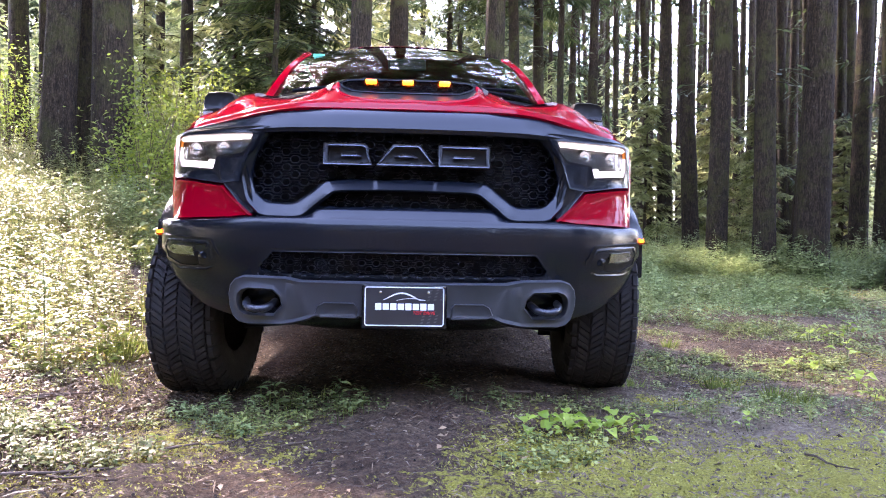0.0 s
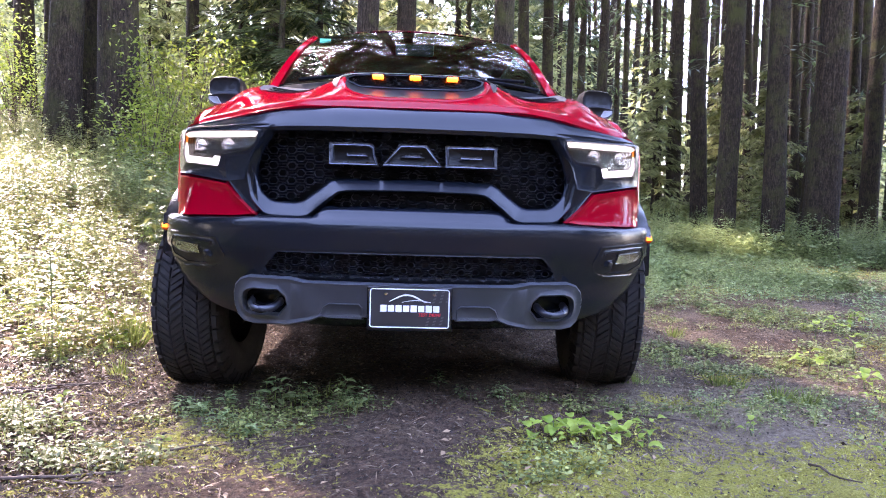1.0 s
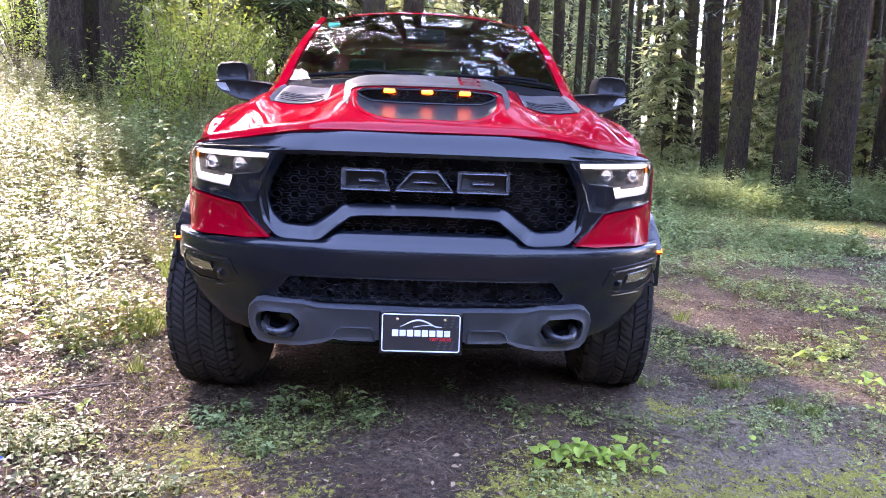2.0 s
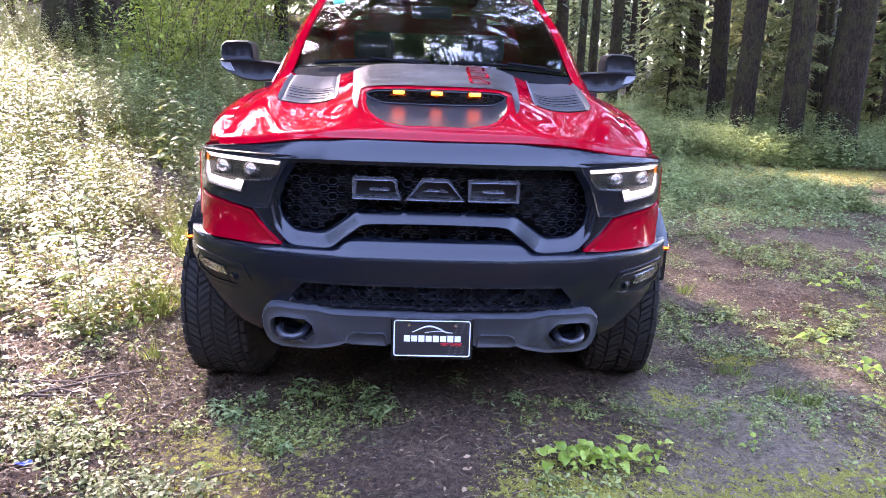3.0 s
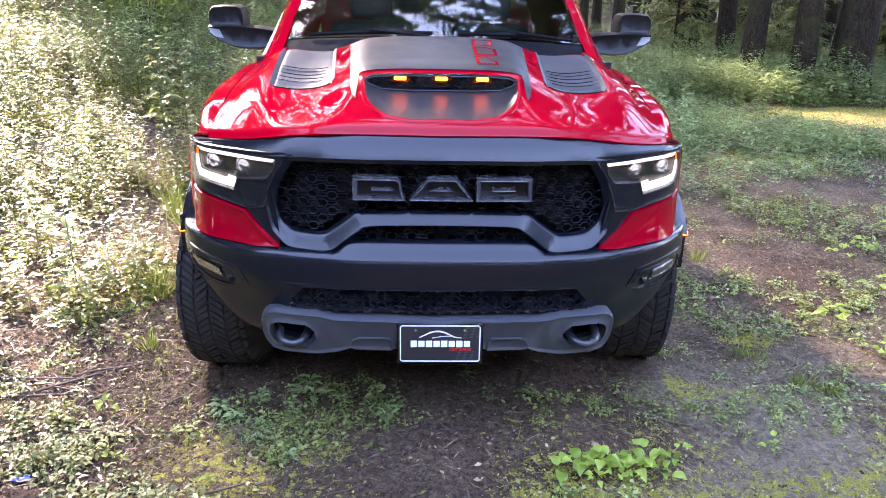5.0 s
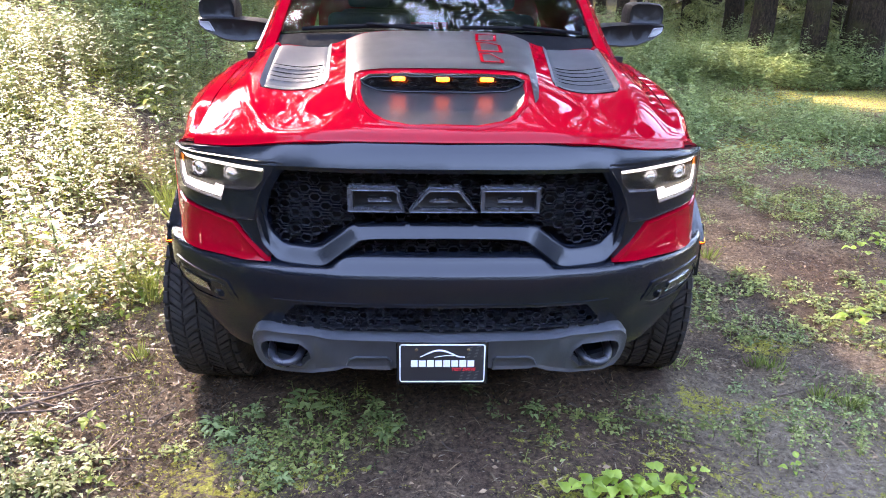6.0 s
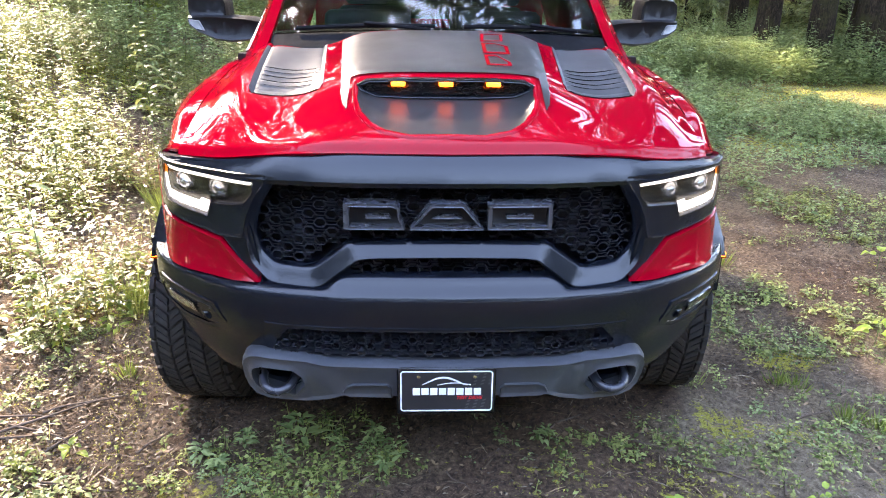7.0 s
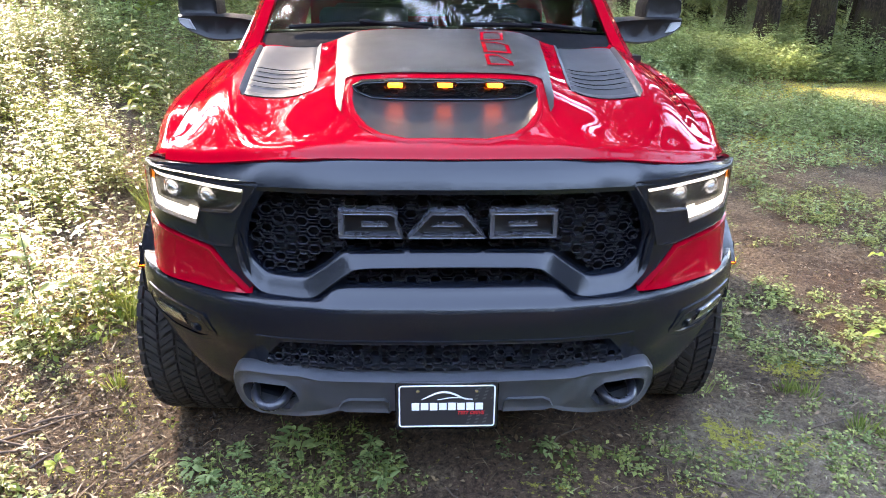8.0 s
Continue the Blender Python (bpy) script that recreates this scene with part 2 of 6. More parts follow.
def thing(name, x, y, z, label, category, group="", kind=""):
    ob = new(name)
    ob.matrix_basis = pose(x, y, z)
    ob.empty_display_size = 0.1
    return tagged(ob, label, category, group, kind)


# ---- the ground ----
def ground_z(x, y):
    x, y = np.asarray(x, float), np.asarray(y, float)
    z = 0.02 + 0.022 * x * smoothstep(2.5, 0.5, np.abs(x)) + 0.05 * smoothstep(0.75, 0.2, np.abs(x - 0.2)) * smoothstep(3.5, 0.5, np.abs(y + 0.5))
    z = z + 0.03 * smoothstep(1.2, 3.5, x)
    right = 0.085 * np.maximum(0, y - 5.5) * smoothstep(3.0, -1.0, x) + 0.085 * np.maximum(0, y - 10.8) * smoothstep(-1.0, 3.0, x)
    left = 0.165 * np.maximum(0, y - 3.6) + 0.16 * np.maximum(0, -x - 2.0) * smoothstep(-2, 6, y)
    w = smoothstep(1.0, -4.5, x)
    slope = right * (1 - w) + left * w
    z = z + 6.0 * np.tanh(slope / 6.0)
    bumps = 0.020 * np.sin(2.1 * x + 0.6 * y + 0.5) * np.sin(1.7 * y - 0.8 * x) + 0.009 * np.sin(5.3 * x + 1.1) * np.sin(4.7 * y + 0.4 * x)
    return z + bumps * (1 - smoothstep(0.25, 0.0, np.abs(np.abs(x) - 0.97)) * smoothstep(0.8, 0.3, np.abs(y - 0.95)))


def value_noise(x, y, scale, seed):
    """Smooth random field of that cell size, between 0 and 1."""
    x, y = np.asarray(x, float) / scale, np.asarray(y, float) / scale
    i, j = np.floor(x).astype(int), np.floor(y).astype(int)
    fx, fy = x - i, y - j
    fx, fy = fx * fx * (3 - 2 * fx), fy * fy * (3 - 2 * fy)
    table = np.random.default_rng(seed).random((256, 256))
    g = lambda a, b: table[(i + a) % 256, (j + b) % 256]
    return (g(0, 0) * (1 - fx) + g(1, 0) * fx) * (1 - fy) + (g(0, 1) * (1 - fx) + g(1, 1) * fx) * fy


def fractal(x, y, scale, seed):
    return sum(value_noise(x, y, scale / 2 ** k, seed + k) * 0.5 ** k for k in range(4)) / 1.875


def blob(x, y, cx, cy, rx, ry):
    return np.exp(-((x - cx) / rx) ** 2 - ((y - cy) / ry) ** 2)


def moss_amount(x, y):
    """Where yellow-green moss grows on the soil; the wheel tracks stay bare."""
    m = 1.7 * (fractal(x, y, 0.9, 31) - 0.5) + 0.24
    m = m + 0.75 * blob(x, y, 0.60, -0.75, 0.80, 0.40) + 0.55 * blob(x, y, 1.5, -0.55, 0.7, 0.35) + 0.20 * blob(x, y, -0.40, -0.45, 0.30, 0.20) + 0.15 * blob(x, y, -1.1, -0.75, 0.5, 0.35)
    m = m + 0.9 * blob(x, y, 1.15, 0.45, 0.17, 0.13) + 0.9 * blob(x, y, 1.69, 1.0, 0.22, 0.12) + 0.7 * blob(x, y, 1.46, 0.35, 0.13, 0.09) + 0.5 * blob(x, y, 1.0, 0.95, 0.25, 0.12) + 0.5 * blob(x, y, 0.9, 0.6, 0.15, 0.1) + 0.2 * blob(x, y, 1.8, 1.2, 0.3, 0.3) + 0.25 * blob(x, y, 0.4, -0.35, 0.4, 0.2) + 0.38 * blob(x, y, 7.6, 10.4, 2.8, 0.8)
    m = m - 0.75 * blob(x, y, -0.02, -0.1, 0.20, 0.8) - 0.5 * blob(x, y, 2.5, 1.7, 0.45, 0.9) - 0.35 * blob(x, y, 1.6, 0.0, 0.35, 0.5) - 0.5 * (np.abs(x) < 1.1) * smoothstep(0.1, 0.6, y) * smoothstep(6.5, 5.5, y)
    m = m - 0.3 * blob(x, y, -1.2, 0.1, 0.8, 0.5) - 0.35 * blob(x, y, -0.6, -0.55, 0.5, 0.4)
    return np.clip(m, 0, 1)


def packed_amount(x, y):
    """Where wheels and feet have packed the soil to a paler crust."""
    m = 1.0 * blob(x, y, 1.45, -0.2, 0.65, 0.75) + 0.45 * blob(x, y, 0.8, -0.7, 0.5, 0.4) + 0.20 * blob(x, y, 2.3, 1.0, 0.7, 0.9)
    return np.clip(m + 1.2 * (fractal(x, y, 0.5, 61) - 0.5), 0, 1)


def damp_shade_amount(x, y):
    """Dark soil: moist middle rut, hollows beside the track, shade painted under the truck."""
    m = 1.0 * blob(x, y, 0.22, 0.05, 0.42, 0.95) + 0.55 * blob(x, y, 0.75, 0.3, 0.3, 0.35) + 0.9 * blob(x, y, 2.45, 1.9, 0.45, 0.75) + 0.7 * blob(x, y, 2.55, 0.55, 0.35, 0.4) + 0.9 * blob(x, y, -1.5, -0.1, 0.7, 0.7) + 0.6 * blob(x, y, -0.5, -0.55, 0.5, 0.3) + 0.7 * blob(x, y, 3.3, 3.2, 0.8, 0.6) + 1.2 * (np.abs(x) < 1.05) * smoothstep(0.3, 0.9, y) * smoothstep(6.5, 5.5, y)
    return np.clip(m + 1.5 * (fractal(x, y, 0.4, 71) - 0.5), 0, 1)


def axis_steps(near, far, fine, grow):
    out, v, d = [0.0], 0.0, fine
    while v < far:
        if v > near:
            d *= grow
        v += d
        out.append(v)
    return np.array([-a for a in out[:0:-1]] + out)


def build_ground():
    xs = axis_steps(3.4, 900, 0.036, 1.10)
    ys = axis_steps(3.0, 900, 0.036, 1.10)
    X, Y = np.meshgrid(xs, ys)
    Z = ground_z(X, Y)
    rng = np.random.default_rng(5)
    near = smoothstep(7, 4, np.hypot(X, Y))
    clod = rng.normal(0, 1, X.shape)
    soft = (clod + np.roll(clod, 1, 0) + np.roll(clod, 1, 1) + np.roll(clod, 1, (0, 1))) / 4
    wide = sum(np.roll(soft, (a, b), (0, 1)) for a in (-2, 0, 2) for b in (-2, 0, 2)) / 9
    Z = Z + near * (0.0035 * clod + 0.010 * soft + 0.014 * wide)
    n = len(xs)
    verts = np.stack([X.ravel(), Y.ravel(), Z.ravel()], 1)
    i = np.arange(len(xs) * len(ys)).reshape(len(ys), n)
    f = np.stack([i[:-1, :-1], i[:-1, 1:], i[1:, 1:], i[1:, :-1]], -1).reshape(-1, 4)
    ob = mesh_ob("ground", verts, f.tolist(), SOIL, True)
    damp_shade = ob.data.attributes.new("dark_soil", "FLOAT", "POINT")
    damp_shade.data.foreach_set("value", damp_shade_amount(X, Y).ravel().astype(np.float32))
    packed = ob.data.attributes.new("packed", "FLOAT", "POINT")
    packed.data.foreach_set("value", packed_amount(X, Y).ravel().astype(np.float32))
    field = ob.data.attributes.new("moss", "FLOAT", "POINT")
    field.data.foreach_set("value", moss_amount(X, Y).ravel().astype(np.float32))
    return tagged(ob, "dark forest soil with patches of yellow-green moss and leaf litter", "ground", kind="structure")


build_ground()

# ---- the pickup truck: shape functions (x across, y back from the plate, z up) ----
def curve(xs, vs):
    xs, vs = np.array(xs, float), np.array(vs, float)

    def f(v):
        v = np.abs(np.asarray(v, float))
        return sum(np.interp(v + d, xs, vs) for d in (-0.03, -0.015, 0, 0.015, 0.03)) / 5
    return f


face_y = curve([0, 0.30, 0.45, 0.60, 0.70, 0.80, 0.90, 0.96, 1.00, 1.05], [0.050, 0.057, 0.078, 0.118, 0.165, 0.228, 0.290, 0.350, 0.430, 0.560])
bump_y = curve([0, 0.35, 0.55, 0.69, 0.80, 0.90, 1.00, 1.07, 1.10, 1.13], [0.0, 0.012, 0.044, 0.095, 0.165, 0.243, 0.345, 0.455, 0.545, 0.70])
bump_bottom = curve([0, 0.60, 0.72, 0.82, 0.95, 1.04, 1.10, 1.15], [0.40, 0.41, 0.44, 0.465, 0.525, 0.60, 0.68, 0.72])
hood_front_y = curve([0, 0.45, 0.60, 0.70, 0.80, 0.90, 1.0], [0.070, 0.088, 0.135, 0.185, 0.245, 0.325, 0.45])
hood_front_z = curve([0, 0.48, 0.56, 0.64, 0.74, 0.90, 1.0], [1.285, 1.284, 1.275, 1.250, 1.236, 1.222, 1.205])
hood_rear_y = curve([0, 0.43, 0.75, 0.95, 1.05], [1.06, 1.07, 1.14, 1.22, 1.28])


# hood heights: columns across from the middle to the seam, rows from the front edge back
HOOD_X = np.array([0.0, 0.28, 0.345, 0.395, 0.435, 0.485, 0.66, 0.715, 0.77, 0.835, 0.905])
HOOD_S = np.array([0.0, 0.06, 0.14, 0.35, 0.65, 1.0])
HOOD_Z = np.array([
    [1.283, 1.283, 1.283, 1.282, 1.281, 1.277, 1.253, 1.242, 1.237, 1.230, 1.222],
    [1.316, 1.316, 1.315, 1.312, 1.307, 1.298, 1.282, 1.272, 1.262, 1.256, 1.246],
    [1.352, 1.352, 1.350, 1.342, 1.328, 1.312, 1.316, 1.322, 1.308, 1.284, 1.270],
    [1.446, 1.442, 1.434, 1.416, 1.388, 1.374, 1.380, 1.398, 1.402, 1.362, 1.335],
    [1.520, 1.514, 1.506, 1.488, 1.456, 1.442, 1.446, 1.462, 1.464, 1.422, 1.392],
    [1.574, 1.568, 1.562, 1.550, 1.524, 1.510, 1.514, 1.520, 1.516, 1.478, 1.436]])


def hermite(t, v, q):
    """Smooth values v at knots t (v may have columns), read at q."""
    d = np.gradient(v, t, axis=0)
    i = np.clip(np.searchsorted(t, q) - 1, 0, len(t) - 2)
    h = t[i + 1] - t[i]
    f = (q - t[i]) / h
    shape = f.shape + (1,) * (v.ndim - 1)
    f, h = f.reshape(shape), h.reshape(shape)
    return ((1 + 2 * f) * (1 - f) ** 2) * v[i] + f * (1 - f) ** 2 * h * d[i] + f * f * (3 - 2 * f) * v[i + 1] + f * f * (f - 1) * h * d[i + 1]


def hood_width(s):
    return 0.905 - 0.045 * np.clip(s, 0, 1)


def scoop_half(y):
    return np.interp(y, [0.118, 0.128, 0.15, 0.19, 0.25, 0.32, 0.42], [0.0, 0.135, 0.205, 0.252, 0.288, 0.304, 0.312])


def hood_base(ax, s):
    """Hood height across (ax) and along (s), through the table above."""
    rows = hermite(HOOD_S, HOOD_Z, s)
    d = np.gradient(rows, HOOD_X, axis=1)
    i = np.clip(np.searchsorted(HOOD_X, ax) - 1, 0, len(HOOD_X) - 2)
    k, h = np.arange(len(ax)), HOOD_X[i + 1] - HOOD_X[i]
    f = (ax - HOOD_X[i]) / h
    return (1 + 2 * f) * (1 - f) ** 2 * rows[k, i] + f * (1 - f) ** 2 * h * d[k, i] + f * f * (3 - 2 * f) * rows[k, i + 1] + f * f * (f - 1) * h * d[k, i + 1]


def smooth_hood():
    """The hood's heights on a fine grid, evened out."""
    s, ax = [g.ravel() for g in np.meshgrid(np.linspace(0, 1, 401), np.linspace(0, 0.905, 301), indexing="ij")]
    z = 0.0
    for ds, wy in ((-0.07, 0.12), (-0.035, 0.22), (0.0, 0.32), (0.035, 0.22), (0.07, 0.12)):
        for dx, wx in ((-0.066, 0.10), (-0.044, 0.14), (-0.022, 0.17), (0.0, 0.18), (0.022, 0.17), (0.044, 0.14), (0.066, 0.10)):
            z = z + wx * wy * hood_base(np.minimum(np.abs(ax + dx * np.minimum(1, (0.905 - ax) / 0.10)), 0.905), s + ds * np.minimum(1, np.minimum(s, 1 - s) / 0.10))
    return z.reshape(401, 301)


HOOD = smooth_hood()


def hood_z(x, y, scoop=True):
    x, y = np.broadcast_arrays(np.asarray(x, float), np.asarray(y, float))
    shape, x, y = x.shape, x.ravel(), y.ravel()
    yf, yr = hood_front_y(x), hood_rear_y(x)
    s = np.clip((y - yf) / (yr - yf), 0, 1)
    ax = np.clip(np.abs(x) / (hood_width(s) / 0.905), 0, 0.905)
    u, v = s * 400, ax / 0.905 * 300
    i, j = np.minimum(u.astype(int), 399), np.minimum(v.astype(int), 299)
    u, v = u - i, v - j
    z = (HOOD[i, j] * (1 - v) + HOOD[i, j + 1] * v) * (1 - u) + (HOOD[i + 1, j] * (1 - v) + HOOD[i + 1, j + 1] * v) * u
    z = z - 0.014 * np.exp(-(s / 0.018) ** 2)
    z = z + 0.010 * smoothstep(0.36, 0.30, np.abs(x)) * smoothstep(0.33, 0.42, y) * smoothstep(0.62, 0.45, y)
    g = np.clip((y - 0.500) / 0.575, 0, 1)
    side = np.minimum(np.abs(x) - (0.428 + 0.045 * g), 0.694 + 0.030 * g - np.abs(x))
    z = z - 0.016 * smoothstep(0.004, 0.018, side) * smoothstep(0.504, 0.520, y)
    if scoop:
        z = np.where((np.abs(x) < scoop_half(y)) & (y < 0.405), np.minimum(z, 1.300 + (y - 0.13) * 0.34 + 0.25 * np.maximum(0, y - 0.25) ** 2), z)
    return z.reshape(shape)


def grid_bm(P, keep=None):
    """A sheet over an array of points P[i][j]."""
    P = np.asarray(P, float)
    nu, nv = P.shape[:2]
    bm = bmesh.new()
    vs = [bm.verts.new(p) for p in P.reshape(-1, 3)]
    for i in range(nu - 1):
        for j in range(nv - 1):
            if keep is None or keep(i, j):
                bm.faces.new((vs[i * nv + j], vs[i * nv + j + 1], vs[(i + 1) * nv + j + 1], vs[(i + 1) * nv + j]))
    loose = [v for v in bm.verts if not v.link_faces]
    bmesh.ops.delete(bm, geom=loose, context="VERTS")
    return bm


def flipped(bm):
    bmesh.ops.reverse_faces(bm, faces=bm.faces[:])
    return bm


def slab(polys, yfun, depth=0.03, soft=0.006, off=0.0, step=0.05):
    """A plate seen from the front: polygons in (x, z), laid on the curve yfun(x), with rounded front edges."""
    bm = bmesh.new()
    for poly in polys:
        bm.faces.new([bm.verts.new((x, 0, z)) for x, z in poly])
    bmesh.ops.remove_doubles(bm, verts=bm.verts[:], dist=0.0005)
    bm.normal_update()
    for f in bm.faces:
        if f.normal.y > 0:
            f.normal_flip()
    bmesh.ops.triangulate(bm, faces=bm.faces[:])
    if soft:
        bmesh.ops.inset_region(bm, faces=bm.faces[:], thickness=soft * 0.35, depth=0, use_even_offset=True, use_boundary=True)
    bm.verts.ensure_lookup_table()
    bm.edges.ensure_lookup_table()
    edge = {v for e in bm.edges if e.is_boundary for v in e.verts}
    ring1 = {e.other_vert(v) for v in edge for e in v.link_edges} - edge
    if soft:
        inner = [f for f in bm.faces if not any(v in edge for v in f.verts)]
        bmesh.ops.inset_region(bm, faces=inner, thickness=soft * 0.65, depth=0, use_even_offset=True, use_boundary=True)
        for v in bm.verts:
            v.co.y = -soft
        for v in ring1:
            v.co.y = -soft * 0.62
        for v in edge:
            v.co.y = 0.0
    x0, x1 = min(v.co.x for v in bm.verts), max(v.co.x for v in bm.verts)
    k = math.ceil(x0 / step) * step
    while k < x1:
        bmesh.ops.bisect_plane(bm, geom=bm.verts[:] + bm.edges[:] + bm.faces[:], plane_co=(k, 0, 0), plane_no=(1, 0, 0), dist=0.0008)
        k += step
    rim = [e for e in bm.edges if e.is_boundary]
    out = bmesh.ops.extrude_edge_only(bm, edges=rim)
    for v in out["geom"]:
        if isinstance(v, bmesh.types.BMVert):
            v.co.y += depth
    for v in bm.verts:
        v.co.y += float(yfun(v.co.x)) + off
    bmesh.ops.recalc_face_normals(bm, faces=bm.faces[:])
    return bm


def rounded(poly, times=2, cut=0.13):
    """Cuts the corners of an outline, each time doubling its points."""
    for _ in range(times):
        poly = [p for a, b in zip(poly, poly[1:] + poly[:1]) for p in (((1 - cut) * a[0] + cut * b[0], (1 - cut) * a[1] + cut * b[1]), (cut * a[0] + (1 - cut) * b[0], cut * a[1] + (1 - cut) * b[1]))]
    return poly


def mirror_x(poly):
    return [(-x, z) for x, z in poly]


def ring_polys(inner, outer):
    n = len(inner)
    return [[inner[i], inner[(i + 1) % n], outer[(i + 1) % n], outer[i]] for i in range(n)]


def inside(poly, x, z):
    hit = False
    for (x0, z0), (x1, z1) in zip(poly, poly[1:] + poly[:1]):
        if (z0 > z) != (z1 > z) and x < (x1 - x0) * (z - z0) / (z1 - z0) + x0:
            hit = not hit
    return hit


def grille_net(poly, yfun, pitch, rise, wall, depth, off):
    """A grille of six-sided cells in offset rows, joined by pairs of level bars, filling an outline."""
    bm = bmesh.new()
    x0, x1 = min(p[0] for p in poly), max(p[0] for p in poly)
    z0, z1 = min(p[1] for p in poly), max(p[1] for p in poly)
    w, h = pitch * 0.56, rise * 0.92

    def strip(a, b, thick, front):
        """A bar from a to b, its front edge rounded to a ridge."""
        (ax, az), (bx, bz) = a, b
        d = math.hypot(bx - ax, bz - az)
        nx, nz = -(bz - az) / d * thick / 2, (bx - ax) / d * thick / 2
        rows = []
        for px, pz in ((ax, az), (bx, bz)):
            y = float(yfun(px)) + off + front
            rows.append([bm.verts.new(v) for v in ((px + nx, y + depth, pz + nz), (px + nx, y + 0.003, pz + nz), (px, y, pz), (px - nx, y + 0.003, pz - nz), (px - nx, y + depth, pz - nz))])
        for k in range(4):
            bm.faces.new((rows[0][k], rows[0][k + 1], rows[1][k + 1], rows[1][k]))
    for j in range(int((z1 - z0) / rise) + 2):
        for i in range(int((x1 - x0) / pitch) + 3):
            cx, cz = -math.ceil(-x0 / pitch) * pitch - pitch + (i + 0.5 * (j % 2)) * pitch, z0 + j * rise
            if not inside(poly, cx, cz):
                continue
            six = [(cx + w / 2, cz), (cx + w * 0.27, cz + h / 2), (cx - w * 0.27, cz + h / 2), (cx - w / 2, cz), (cx - w * 0.27, cz - h / 2), (cx + w * 0.27, cz - h / 2)]
            for k in range(6):
                strip(six[k], six[(k + 1) % 6], wall, 0.0)
            for sx in (-1, 1):
                if inside(poly, cx + sx * pitch * 0.5, cz):
                    for dz in (-0.20, 0.20):
                        strip((cx + sx * w * 0.44, cz + dz * rise), (cx + sx * pitch * 0.5, cz + dz * rise), wall * 0.8, 0.004)
    bmesh.ops.recalc_face_normals(bm, faces=bm.faces[:])
    return bm


def box_bm(x0, x1, y0, y1, z0, z1, soft=0.0, seg=2):
    bm = bmesh.new()
    bmesh.ops.create_cube(bm, size=1, matrix=Matrix.LocRotScale(((x0 + x1) / 2, (y0 + y1) / 2, (z0 + z1) / 2), None, (x1 - x0, y1 - y0, z1 - z0)))
    if soft:
        bmesh.ops.bevel(bm, geom=bm.edges[:], offset=soft, segments=seg, profile=0.6, affect="EDGES")
    return bm


def tube_bm(points, radius, sides=8, radii=None):
    """A round bar along points."""
    bm = bmesh.new()
    pts = [Vector(p) for p in points]
    rings = []
    for i, p in enumerate(pts):
        d = (pts[min(i + 1, len(pts) - 1)] - pts[max(i - 1, 0)]).normalized()
        u = d.cross(Vector((0, 0, 1)) if abs(d.z) < 0.9 else Vector((1, 0, 0))).normalized()
        v = d.cross(u)
        r = radii[i] if radii else radius
        rings.append([bm.verts.new(p + (u * math.cos(2 * math.pi * a / sides) + v * math.sin(2 * math.pi * a / sides)) * r) for a in range(sides)])
    for r, s in zip(rings, rings[1:]):
        for a in range(sides):
            bm.faces.new((r[a], r[(a + 1) % sides], s[(a + 1) % sides], s[a]))
    bm.faces.new(rings[0][::-1])
    bm.faces.new(rings[-1])
    bmesh.ops.recalc_face_normals(bm, faces=bm.faces[:])
    return bm


def lathe_bm(profile, sides=48, axis_matrix=None):
    """A turned form: profile of (radius, along x)."""
    bm = bmesh.new()
    rings = [[bm.verts.new((x, r * math.cos(2 * math.pi * a / sides), r * math.sin(2 * math.pi * a / sides))) for a in range(sides)] for r, x in profile]
    for r, s in zip(rings, rings[1:]):
        for a in range(sides):
            bm.faces.new((r[a], r[(a + 1) % sides], s[(a + 1) % sides], s[a]))
    bmesh.ops.recalc_face_normals(bm, faces=bm.faces[:])
    if axis_matrix is not None:
        bmesh.ops.transform(bm, matrix=axis_matrix, verts=bm.verts[:])
    return bm


truck = thing("pickup_truck", 0, 2.0, 0.0, "red pickup truck with black grille and flares, parked on forest soil", "pickup truck")


